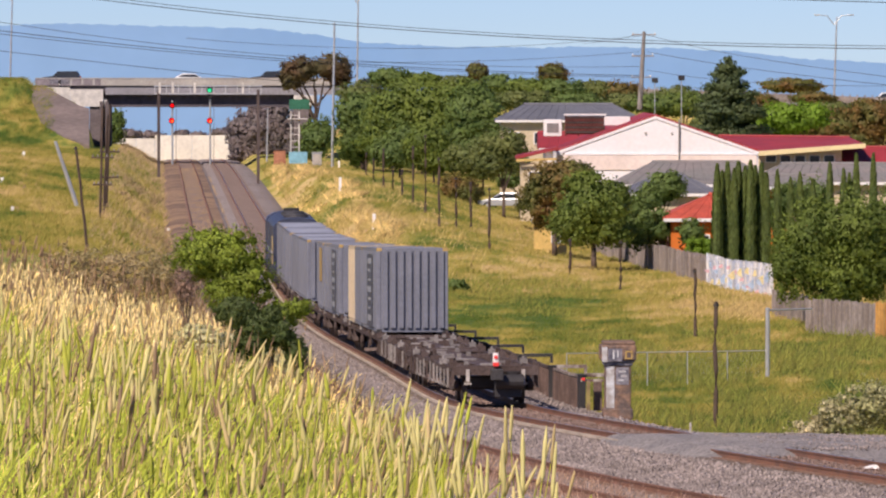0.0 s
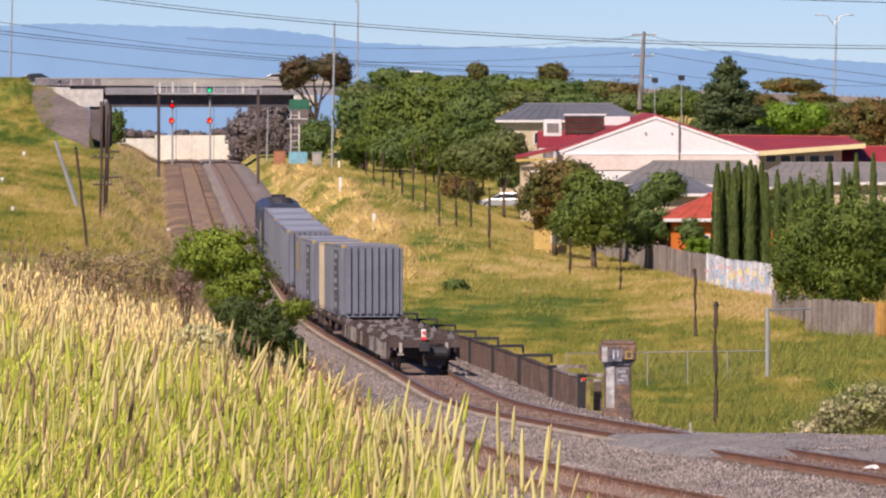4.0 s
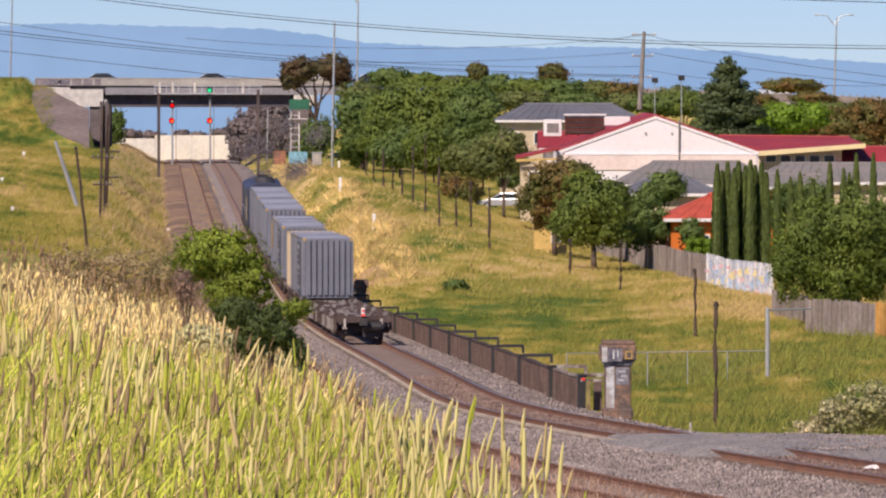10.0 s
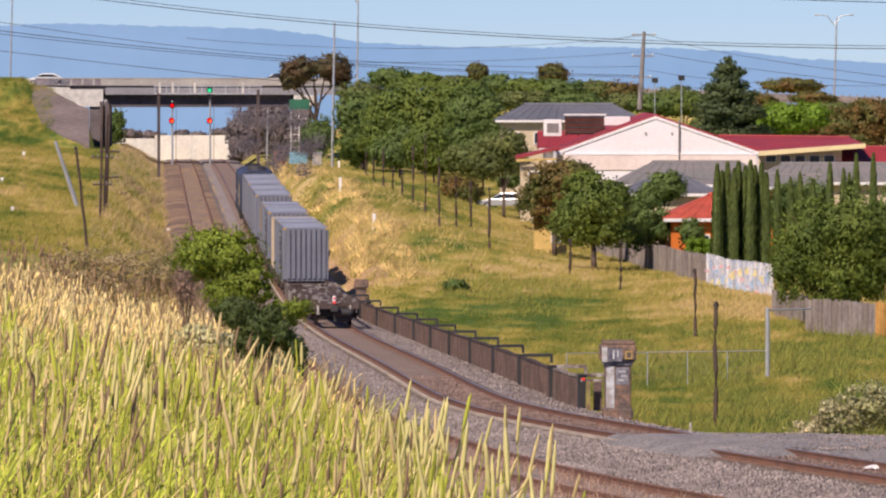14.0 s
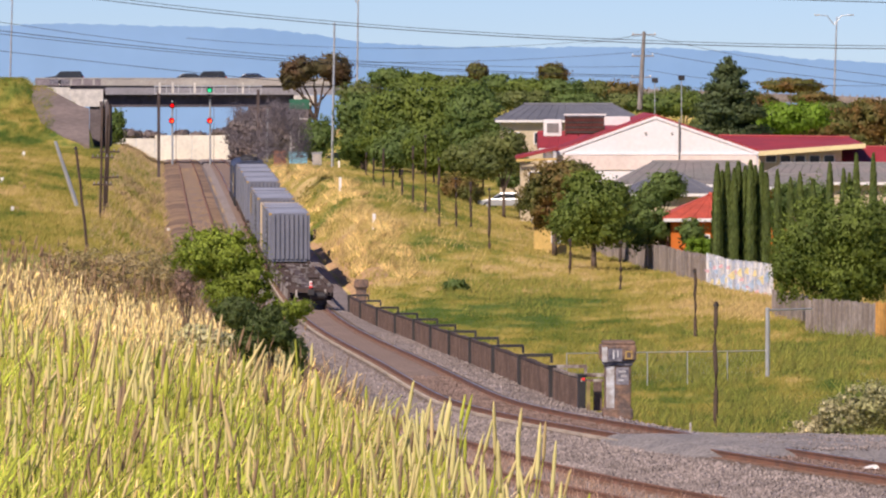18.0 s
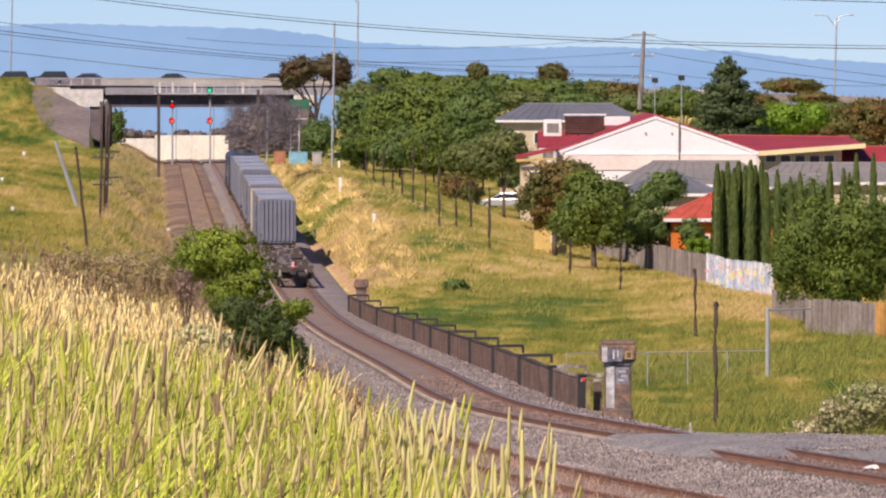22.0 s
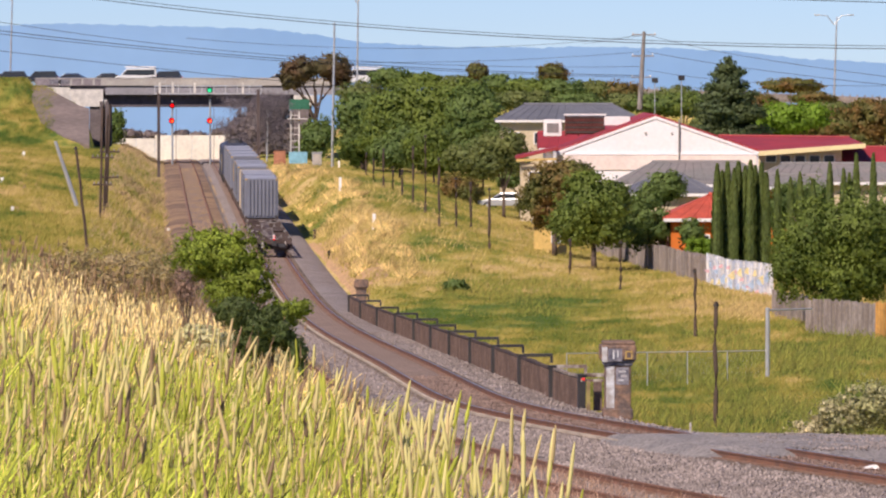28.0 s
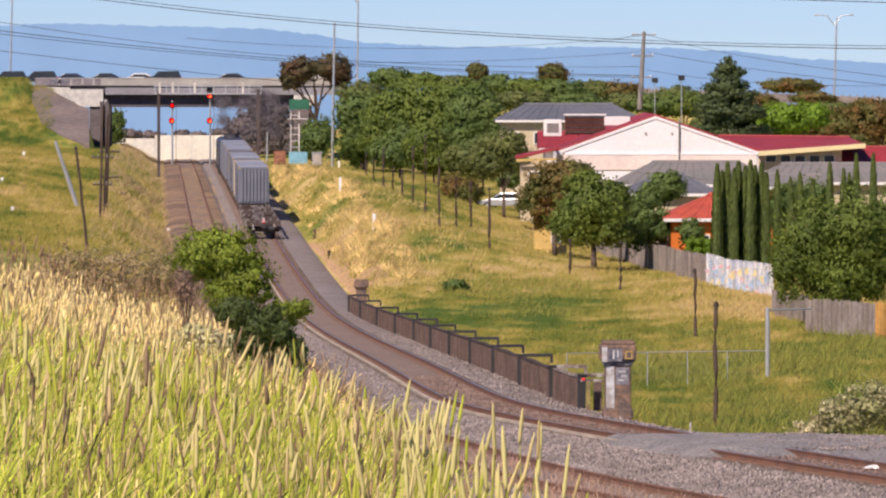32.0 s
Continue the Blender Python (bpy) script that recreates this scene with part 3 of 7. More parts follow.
def make_train():
    kinds = {}
    for start, length, boxes in TRAIN:
        mid = start + length / 2
        MOVING.append((make_wagon(length, start == 0.0, not boxes), mid, length / 2 - 1.95, 0.0, 0.0))
        for a, cl, paint in boxes:
            key = (cl, paint)
            if key not in kinds:
                m, text = {"a": (M_GREY, "blue-grey ribbed steel container at the rear of the load"), "b": (M_GREY, "blue-grey ribbed steel container on a wagon"),
                           "c": (M_GREY, "blue-grey ribbed steel container with a dark side panel"),
                           "cream": (M_CREAM, "cream steel container on a wagon"), "ochre": (M_GREY, "grey steel container with an ochre sign panel")}[paint]
                kinds[key] = c = make_container(cl, m, text, paint in ("a", "c"), paint == "ochre")
            else:
                c = copy_thing(kinds[key], pose(0, 0, 0))
            MOVING.append((c, mid, length / 2 - 1.95, 1.13, a + cl / 2 - length / 2))
    MOVING.append((make_loco(), LOCO_AT, 7.0, 0.0, 0.0))


make_train()
_arc = np.concatenate([[0], np.cumsum(np.sqrt(np.diff(_ys) ** 2 + np.diff(_tx) ** 2 + np.diff(_tz) ** 2))])


def on_track(s):
    y = float(np.interp(s, _arc, _ys))
    return Vector((float(line_x(y)), y, float(rail_z(y))))


def train_pose(s, half, lift, shift):
    a, b = on_track(s - half), on_track(s + half)
    d = b - a
    turn = Matrix.Rotation(math.atan2(-d.x, d.y), 4, "Z") @ Matrix.Rotation(math.atan2(d.z, math.hypot(d.x, d.y)), 4, "X")
    return Matrix.Translation((a + b) / 2) @ turn @ Matrix.Translation((0, shift, lift))


TAIL_Y, SPEED = 153.7, 8.0

# ---- rail bridge side: railing and end pillars ----
M_PANEL = mat("rusty_panel", (.165, .115, .098), rough=.8, col2=(.115, .08, .068), scale=1.2, fine=14, var=.3)


M_FLAKE = mat("flaking_yellow", (.34, .28, .10), rough=.8, col2=(.20, .14, .08), scale=3, fine=12, var=.3)


def rail_off(y):
    """The railing's distance from the track: the bridge is straight, the track bends towards its far end."""
    return float(np.interp(y, [150, 250, 297], [2.88, 2.88, 2.05]))


def make_railing():
    posts = [158.0] + [167.0 + 13.3 * i for i in range(10)] + [296.5]
    r = thing("bridge_railing", "rusty brown steel railing along the rail bridge", "railing")
    rnd = random.Random(12)
    for i, y in enumerate(posts):
        p = along(y, rail_off(y))
        a = across(y)
        m = Matrix.Translation(p) @ Matrix.Rotation(math.atan2(a[1], a[0]), 4, "Z")
        part("post", Build().box((-.05, 0, .12), (.20, .30, 1.08), m).box((-.05, 0, .67), (.24, .34, .05), m), M_DARK, r)
        br = Build().box((.50, 0, .66), (.94, .16, .10), m).box((.94, 0, .53), (.08, .14, .24), m)
        part("bracket", br, M_WORN if i < 2 else M_DARK, r, "flaking pale outrigger bar" if i < 2 else "dark outrigger bar")
        if i < len(posts) - 1:
            ys = np.linspace(y + .12, posts[i + 1] - .12, 9)
            ln = [along(float(q), rail_off(q), .018 * math.sin(k * 1.3 + i)) for k, q in enumerate(ys)]
            ac = [across(float(q)) for q in ys]
            panel = part("panel", Build().sweep([(-.02, -.36), (.02, -.36), (.02, .56), (-.02, .56)], ln, ac), M_PANEL, r)
            part("top_rail", Build().sweep([(-.05, .56), (.05, .56), (.05, .64), (-.05, .64)], ln, ac), M_WORN if i == 0 else M_STEEL, panel, "flaking pale top bar" if i == 0 else "")
            part("bottom_rail", Build().sweep([(-.07, -.40), (.03, -.40), (.03, -.33), (-.07, -.33)], ln, ac), M_LOCK, panel, "dusty grey kerb bar")
            ribs = Build()
            for q in np.linspace(y + .3, posts[i + 1] - .3, 34):
                c, d = along(float(q), rail_off(q) - .045), across(float(q))
                ribs.box((0, 0, .1), (.03, .07, .86), Matrix.Translation(c) @ Matrix.Rotation(math.atan2(d[1], d[0]) + rnd.uniform(-.1, .1), 4, "Z"))
            tagged(part("rib", ribs, M_PANEL, panel), kind="stuff")
    e = along(156.3, 2.82, .1)
    part("end_post", Build().box((e[0], e[1], e[2]), (.10, .16, .86)), M_FLAKE, r, "flaking yellow end post")
    part("end_rail", Build().box((e[0] + .1, e[1], e[2] + .46), (.62, .1, .07)), M_WORN, r, "flaking pale bar")
    # The tag glows faintly in the lamp's red, though it is no lamp.
    part("tag", Build().box((e[0] - .14, e[1] - .1, e[2] + .50), (.09, .08, .07)), M_GLOW_RED, r, "small red tag")
    part("end_panel", Build().box((e[0] + .27, e[1] + .4, e[2]), (.24, .05, .82)), M_PANEL, r)


M_WORN = mat("worn_pale_paint", (.42, .38, .33), rough=.8, col2=(.15, .10, .08), scale=4, fine=14, var=.3)


def make_pillar(y, off, s, name_label, marks):
    p = along(y, off)
    a = across(y)
    t = thing("stone_pillar", name_label, "pillar", (p[0], p[1], p[2] - .24), math.degrees(math.atan2(a[1], a[0])) * .3)
    tall = .87 * s
    part("plinth", Build().box((0, 0, .06), (.80 * s, .80 * s, .3)), M_PILLAR, t, bevel=.04)
    part("shaft", Build().box((0, 0, .92 * tall), (.70 * s, .70 * s, 1.5 * tall)), M_PILLAR, t, bevel=.05)
    part("collar", Build().box((0, 0, 1.64 * tall), (.78 * s, .78 * s, .10 * tall)).box((0, 0, 1.73 * tall), (.86 * s, .86 * s, .08 * tall)), M_SCRAWL if marks else M_PILLAR, t, bevel=.02)
    part("cap", Build().box((0, 0, 2.0 * tall), (.97 * s, .97 * s, .50 * tall)), M_PILLAR, t, "weathered stone cap", bevel=.05)
    part("cap_slab", Build().box((.02, 0, 2.30 * tall), (.88 * s, .90 * s, .12 * tall)), M_PILLAR, t, bevel=.04)
    if marks:
        f, g = -.351 * s, -.486 * s
        part("whitewash", Build().box((-.22, f - .004, .80), (.22, .012, 1.15)), M_WASH, t, "peeling bluish-white paint")
        part("paint_mark", Build().box((.10, f - .004, 1.08), (.34, .012, .46)), M_SCRAWL, t, "dark sprayed scrawl")
        part("paint_mark", Build().box((.10, f - .012, 1.20), (.20, .012, .05)).box((.14, f - .012, 1.08), (.16, .012, .05)).box((.06, f - .012, .97), (.16, .012, .05)), M_WASH, t, "pale sprayed strokes")
        part("paint_mark", Build().box((-.10, g - .004, 1.65), (.38, .012, .34)), M_SCRAWL, t, "dark sprayed scrawl")
        part("paint_mark", Build().box((-.14, g - .012, 1.66), (.05, .012, .24)).box((-.03, g - .012, 1.68), (.05, .012, .17)), M_WASH, t, "pale sprayed strokes")
        part("paint_mark", Build().box((.27, g - .006, 1.74), (.20, .012, .04)).box((.27, g - .006, 1.56), (.20, .012, .04)).box((.19, g - .006, 1.65), (.04, .012, .15)).box((.35, g - .006, 1.65), (.04, .012, .15)), M_OCHRE, t, "pale ochre painted square")
        part("paint_mark", Build().box((-.38, g - .004, 1.66), (.14, .012, .40)), M_WASH, t, "white paint")


M_PILLAR = mat("stained_stone", (.27, .17, .12), col2=(.13, .10, .09), scale=3.2, fine=14, var=.3)
M_WASH = mat("peeling_wash", (.60, .62, .64), rough=.8, col2=(.36, .33, .31), scale=5, fine=20, var=.25)
M_SCRAWL = mat("spray_paint", (.07, .07, .10), rough=.6, col2=(.25, .24, .27), scale=5, fine=20, var=.2, bump=0)
make_railing()
make_pillar(151.0, 2.88, .98, "graffiti-marked stone bridge pillar beside the track", True)
make_pillar(299.5, 2.75, .80, "weathered stone bridge pillar at the far end", False)

# pale cable along the outer rail
cab = Build()
_cy = [float(v) for v in np.arange(128, 420, 2.0)]
cab.sweep([(-.05, -.02), (.05, -.02), (.05, .05), (-.05, .05)], [along(y, -1.12, -.14) for y in _cy], [across(y) for y in _cy])
tagged(part("cable_duct", cab, mat("pale_duct", (.52, .44, .35), fine=6, var=.25)), "pale cable duct laid beside the rail", "cable duct")


# service crossing of gravel over the tracks
def make_crossing():
    rows, cols = 40, 24
    v = []
    for i in range(rows):
        u = -1.7 + 40 * (i / (rows - 1)) ** 1.3
        for j in range(cols):
            y0 = 121.0 + 11.5 * j / (cols - 1) + .02 * u
            p = along(y0, min(u, 3.0))
            x = p[0] + max(0, u - 3.0)
            yy = p[1] + max(0, u - 3.0) * (-.10)
            edge = min(j, cols - 1 - j) / 4.0
            z = float(rail_z(yy)) + .03 - (.30 if j < 5 else .08) * max(0, 1 - edge) - .03 * max(0, u - 3) - .30 * max(0, 1 - (u + 1.7) / .8) + .03 * math.sin(x * 3.1 + yy * 2.3)
            v.append((x, yy, z))
    ob = new("service_crossing", sheet("service_crossing", v, grid_faces(rows, cols)[:, ::-1], M_GRAVEL))
    tagged(ob, "dark gravel service crossing laid over the rails", "crossing", kind="structure")


M_GRAVEL = mat("dark_gravel", (.23, .215, .21), col2=(.30, .275, .26), scale=.8, fine=12, var=.5, bump=1.0)
make_crossing()


def stones(name, label, n, y0, y1, u0, u1, size, seed, lift=None, material=None, clear=1.05):
    rng = np.random.RandomState(seed)
    base = np.array([(1, 0, 0), (-1, 0, 0), (0, 1, 0), (0, -1, 0), (0, 0, 1), (0, 0, -1)], float)
    tri = np.array([(0, 2, 4), (2, 1, 4), (1, 3, 4), (3, 0, 4), (2, 0, 5), (1, 2, 5), (3, 1, 5), (0, 3, 5)])
    V, Fs = [], []
    for i in range(n):
        y, u = rng.uniform(y0, y1), rng.uniform(u0, u1)
        while abs(u) < clear:
            u = rng.uniform(u0, u1)
        p = along(y, u)
        o = np.interp(u, *zip(*bed_outline(y)))
        o = o if lift is None else lift - .03 * max(0, u - 3)
        s = size * rng.uniform(.6, 1.5)
        V.append(base * rng.uniform(.6, 1.2, (6, 3)) * s + np.array([p[0], p[1], p[2] + o + s * .2]))
        Fs.append(tri + 6 * i)
    ob = new(name, sheet(name, np.concatenate(V), np.concatenate(Fs), material or M_STONE))
    tagged(ob, label, "stones", kind="stuff")


stones("ballast_stones", "loose crushed stones on the ballast", 38000, 96, 160, -8.2, -1.1, .036, 5)
stones("ballast_stones", "rust-brown crushed stones between the rails", 7000, 100, 185, -.72, .72, .03, 15, -.14, M_FOULSTONE, 0)
stones("ballast_stones", "loose crushed stones on the ballast shoulder", 8000, 100, 260, -3.4, 3.0, .04, 6)
stones("crossing_stones", "dark loose gravel on the crossing", 2500, 121.5, 131, 1.05, 9, .03, 7, .0)
st = Build()
for c, r in (((3.8, 136.0, 3.314), .14), ((3.957, 135.8, 3.341), .1)):
    st.tube((c[0], c[1], c[2] - r), (c[0], c[1], c[2] + r * .6), r, r * .5, 7)
tagged(part("rock", st, M_WHITE), "pale rock lying on the ballast", "rock")


slab = Build().box((0, 0, .0), (.95, .4, .14))
sl = part("concrete_slab", slab, M_CONC, bevel=.02, at=pose(*(6.292, 136.0, 3.383), 0, 0, -8))
tagged(sl, "flat pale concrete slab beside the crossing", "slab")
pk = part("marker_peg", Build().box((0, 0, .1), (.05, .05, .34)), M_CONC, bevel=.01, at=pose(*(5.965, 136.0, 3.437)))
tagged(pk, "small white peg beside the crossing", "peg")
rk = part("rock", Build().pipe([(0, 0, -.1), (.02, 0, .02), (.05, 0, .12), (.03, 0, .17)], [.3, .36, .26, .08], 9), M_WHITE, at=pose(*(8.969, 116.0, 3.883)))
tagged(rk, "pale rock lying beside the rail", "rock")

# ---- overbridge ----
BY = 684.0      # near face of the road bridge
M_DECK = mat("bridge_concrete", (.42, .40, .37), col2=(.34, .32, .30), scale=.25, fine=3, var=.15)
# Girder colour holds the shadow under the deck's overhang.
M_GIRDER = mat("shaded_girder", (.11, .098, .11), col2=(.08, .07, .08), scale=.2, fine=2, var=.2)
M_ASPHALT = mat("asphalt", (.055, .055, .058), scale=.2, fine=3, var=.3)
M_WING = mat("stained_wing_wall", (.29, .255, .275), col2=(.20, .175, .19), scale=.5, fine=3, var=.2)
# Edge beam greyed below the parapet's tone for the overhang's shadow.
M_FASCIA = mat("shaded_beam", (.29, .285, .31), col2=(.24, .235, .255), scale=.25, fine=3, var=.15)
# Concrete darkened so that the shade under the bridge is in its colour.
M_SHADED = mat("shaded_concrete", (.17, .145, .15), col2=(.12, .10, .105), scale=.5, fine=4, var=.25)
M_PAVED = mat("paved_slope", (.23, .185, .165), col2=(.185, .15, .135), scale=.15, fine=1.5, var=.25)


ROAD_Z = 11.713 + .07


def road_z(x):
    """The carriageway's height; it sinks behind its bank to the right."""
    return ROAD_Z - 2.9 * float(step01(-12, 22, x))


def make_overbridge():
    b = thing("road_bridge", "grey concrete road bridge over the railway", "bridge")
    x0, x1 = -49.385, -11.902
    a0, a1 = -40.972, -18.058
    zt, zs = 11.713, 9.116
    # Deck front wears the dark girder colour as the shadow line below the parapet.
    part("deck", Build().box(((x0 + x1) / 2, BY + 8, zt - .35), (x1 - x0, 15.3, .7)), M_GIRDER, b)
    rx = np.concatenate([np.linspace(-520, -60, 6), np.linspace(-50, 40, 46), np.linspace(60, 520, 8)])
    part("road_surface", Build().prism([(float(x), road_z(x) - .02) for x in rx] + [(float(x), road_z(x) - .08) for x in rx[::-1]], BY + .6, BY + 15.2), M_ASPHALT, b, "dark asphalt")
    for y in (BY + .2, BY + 15.8):
        xm = -41.4
        part("parapet", Build().box(((xm + x1) / 2, y, zt + .45), (x1 - xm, .35, .88)), M_DECK, b, "pale concrete parapet")
        part("parapet", Build().box(((x0 + xm) / 2, y, zt + .45), (xm - x0 - .06, .33, .86)), M_WING, b, "stained grey-violet end parapet")
        part("coping", Build().box(((x0 + x1) / 2, y, zt + .9), (x1 - x0, .45, .12)), M_DECK, b)
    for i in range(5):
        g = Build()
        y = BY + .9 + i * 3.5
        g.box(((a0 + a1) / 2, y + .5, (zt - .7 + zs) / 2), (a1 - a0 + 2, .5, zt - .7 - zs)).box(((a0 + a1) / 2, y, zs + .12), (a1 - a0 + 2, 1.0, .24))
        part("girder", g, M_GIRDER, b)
    part("fascia", Build().box(((a0 + x1) / 2, BY + .20, 11.06), (x1 - a0 - .2, .24, .86)), M_FASCIA, b, "grey edge beam")
    # Abutments take the concrete with the under-bridge shade in its colour.
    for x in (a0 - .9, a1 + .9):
        part("abutment", Build().box((x, BY + 8, (zs + 1.0) / 2 + .6), (1.8, 15.6, zs - 0.2)), M_SHADED, b)
        part("bearing_shelf", Build().box((x, BY + 8, zs + .5), (2.4, 15.8, .8)), M_CONC_PALE, b)
    for x in (-43.1,):
        part("pier_panel", Build().box((x, BY + .05, (zt - .7 + 9.458) / 2), (3.97, .3, 2.1)), M_CONC_PALE, b, "pale end wall panel")
    part("pier_panel", Build().prism([(-48.6, 11.6), (-45.12, 11.5), (-45.12, 9.6)], BY - .1, BY + .2), M_CONC_PALE, b, "pale end wall panel")
    part("pier_panel", Build().box((-16.7, BY + .05, 10.0), (2.7, .3, 1.15)), M_CONC_PALE, b, "pale end wall panel")
    part("paint_mark", Build().box((-46.4, BY + .02, 12.2), (2.4, .03, .45)), M_SCRAWL, b, "dark sprayed scrawl on the end parapet")
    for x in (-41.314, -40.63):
        part("pier_column", Build().box((x, BY - .3, 6.723), (.42, .6, 6.2)), M_SHADED, b)
    # paved slope beside the bridge
    v = [(-50.2, 680.5, 11.578), (-48.195, 681.0, 11.646), (-46.255, 676.5, 10.836), (-43.025, 668.3, 9.379), (-41.71, 666.5, 9.053), (-40.185, 642.0, 4.92), (-43.559, 648.3, 5.954), (-46.601, 656.5, 7.323)]
    pts = [Vector(p) for p in v]
    low = [Vector((p.x, p.y + .3, p.z - 1.2)) for p in pts]
    k = len(pts)
    part("paved_slope", Build().add([tuple(p) for p in pts + low], [tuple(range(k))] + [tuple(range(k, 2 * k))[::-1]] + [(i, (i + 1) % k, k + (i + 1) % k, k + i) for i in range(k)]), M_PAVED, b, "brown paved embankment slope")
    for i in range(24):
        x = x0 + 3 + i * (x1 - x0 - 6) / 23
        part("parapet_post", Build().box((x, BY + .02, zt + .45), (.25, .03, .8)), M_DECK, b)
    return b


make_overbridge()


def make_guard_fence():
    f = thing("roadside_fence", "weathered timber fence along the raised road", "fence")
    x0, x1 = 17.664, 56.304
    n = 44
    for i in range(n):
        x = x0 + (x1 - x0) * i / (n - 1)
        zt = 11.781 + (10.333 - 11.781) * i / (n - 1)
        part("post", Build().box((x, 682, zt - .75), (.16, .16, 1.6)), M_PALING, f)
        if i < n - 1:
            part("board", Build().box((x + (x1 - x0) / (n - 1) / 2, 681.9, zt - .7), ((x1 - x0) / (n - 1) - .12, .06, 1.0)), M_PALING, f)


make_guard_fence()

# wall beyond the bridge
M_PINKWHITE = mat("white_wall", (.80, .775, .79), rough=.8, col2=(.76, .72, .72), scale=.15, fine=3, var=.05)
M_FARWALL = mat("faded_white_wall", (.84, .79, .70), rough=.85, col2=(.70, .65, .58), scale=.18, fine=2, var=.12)
wl = thing("boundary_wall", "long white-painted wall beyond the bridge", "wall")
_x = -45.504
while _x < -29.388:
    part("panel", Build().box((_x + 1.3, 790, 2.217 + (.25 if _x > -42.186 else -.2)), (2.56, .25, 4.6)), M_FARWALL, wl)
    _x += 2.6


# ---- signals ----
def make_signal(label, lights, mast_x, base_z, y):
    s = thing("railway_signal", label, "railway signal", (mast_x, y, base_z))
    top = max(l[1] for l in lights) + .5
    part("mast", Build().tube((0, 0, 0), (0, 0, top - base_z), .09, .08, 8), M_GALV, s)
    part("ladder", Build().box((.0, .32, (top - base_z) / 2), (.05, .04, top - base_z)).box((.35, .32, (top - base_z) / 2), (.05, .04, top - base_z)), M_STEEL, s)
    for lx, lz, m, big in lights:
        hx, hz = lx - mast_x, lz - base_z
        h = part("signal_head", Build().tube((hx, -.1, hz), (hx, .12, hz), .30, .30, 16), M_BLACK, s, "black round signal head")
        part("hood", Build().tube((hx, -.55, hz + .06), (hx, -.1, hz + .04), .27, .29, 14, False), M_BLACK, h)
        part("lens", Build().tube((hx, -.18, hz), (hx, -.1, hz), big, big, 16), m, h, "glowing lens")
        if m is M_SIGNAL_RED and big > .2:
            part("lens_core", Build().tube((hx + .06, -.22, hz - .04), (hx + .06, -.17, hz - .04), .08, .08, 12), M_SIGNAL_AMBER, h)
    return s


SY = 560.0
make_signal("railway signal with two red lights", [(-26.824, 9.78, M_SIGNAL_RED, .19), (-26.88, 8.268, M_SIGNAL_RED, .24)], -26.824, 3.901, SY)
main_signal = make_signal("tall railway signal whose upper light changes from green to red", [(-23.128, 11.29, M_SIGNAL_GREEN, .2), (-23.128, 10.675 + .02, M_SIGNAL_RED, .21), (-23.128, 8.268, M_SIGNAL_RED, .24)], -23.072, 3.901, SY)
# Added disc that blocks one glowing lens; sliding it switches the light shown.
shutter = part("shutter", Build().tube((0, -.30, 0), (0, -.24, 0), .31, .31, 16), M_BLACK, main_signal, "black disc added to cover whichever lens is unlit")
GREEN_AT = (-23.128 - -23.072, 0, 11.29 - 3.901)
RED_AT = (-23.128 - -23.072, 0, 10.675 + .02 - 3.901)


def make_gantry():
    g = thing("signal_gantry", "grey steel gantry across the tracks", "gantry")
    z = 10.961
    for x, b in ((-27.967, 3.124), (-18.181, 2.513)):
        part("post", Build().box((x, 556, (z + b) / 2), (.28, .28, z - b + .8)), M_WOODPOST, g)
    for dz in (0, .75):
        part("chord", Build().box(((-28.356 + -17.903) / 2, 556, z + dz), (-17.903 - -28.356, .1, .1)), M_GALV, g)
    n = 9
    for i in range(n + 1):
        x = -28.356 + (-17.903 - -28.356) * i / n
        part("upright", Build().box((x, 556, z + .38), (.07, .07, .75)), M_GALV, g)
    for x in (-27.856, -26.577, -24.408, -19.682):
        part("bracket", Build().box((x, 555.9, z + .55), (.22, .12, 1.1)), M_CONC_PALE, g)


M_WOODPOST = mat("dark_post", (.11, .085, .08), fine=10, var=.3)
make_gantry()


# trackside equipment beside the bridge
def make_equipment():
    c = thing("relay_box", "grey steel relay cabinet beside the track", "cabinet", (-13.38, 600, 3.394))
    part("body", Build().box((0, 0, .55), (1.0, .6, 1.3)), M_GALV, c, bevel=.03)
    part("roof", Build().box((0, 0, 1.25), (1.15, .75, .1)), M_GALV, c)
    part("door", Build().box((0, -.31, .55), (.8, .03, 1.1)), M_CONC, c)
    r = thing("relay_box", "rust-orange steel cabinet beside the track", "cabinet", (-17.629, 610, 3.192))
    part("body", Build().box((0, 0, .75), (1.3, .7, 1.7)), mat("rust_orange", (.45, .20, .12), scale=1, fine=6, var=.3), r, bevel=.03)
    for sx in (-.55, .55):
        part("leg", Build().box((sx, 0, -.15), (.12, .5, .5)), M_STEEL, r)
    part("roof", Build().box((0, 0, 1.62), (1.5, .9, .1)), M_STEEL, r)
    f = thing("ladder_frame", "pale steel ladder frame beside the abutment", "ladder frame", (-16.244, 620, 3.484))
    for sx in (-.45, .45):
        part("upright", Build().box((sx, 0, 2.9), (.14, .14, 5.8)), M_CONC_PALE, f)
    for k in range(7):
        part("rung", Build().box((0, 0, .8 + k * .7), (.9, .08, .08)), M_CONC_PALE, f)
    part("platform", Build().box((.3, 0, 4.6), (2.2, 1.0, .1)), M_CONC_PALE, f)
    part("sign_board", Build().box((.35, -.2, .35), (2.0, .1, 1.3)), mat("pale_blue_board", (.25, .50, .62), scale=1, fine=5, var=.2), f, "pale blue board")
    part("green_board", Build().box((.5, -.2, 6.2), (2.2, .1, 1.1)), mat("green_board", (.04, .16, .10), scale=1, fine=5, var=.2), f, "dark green board")


make_equipment()


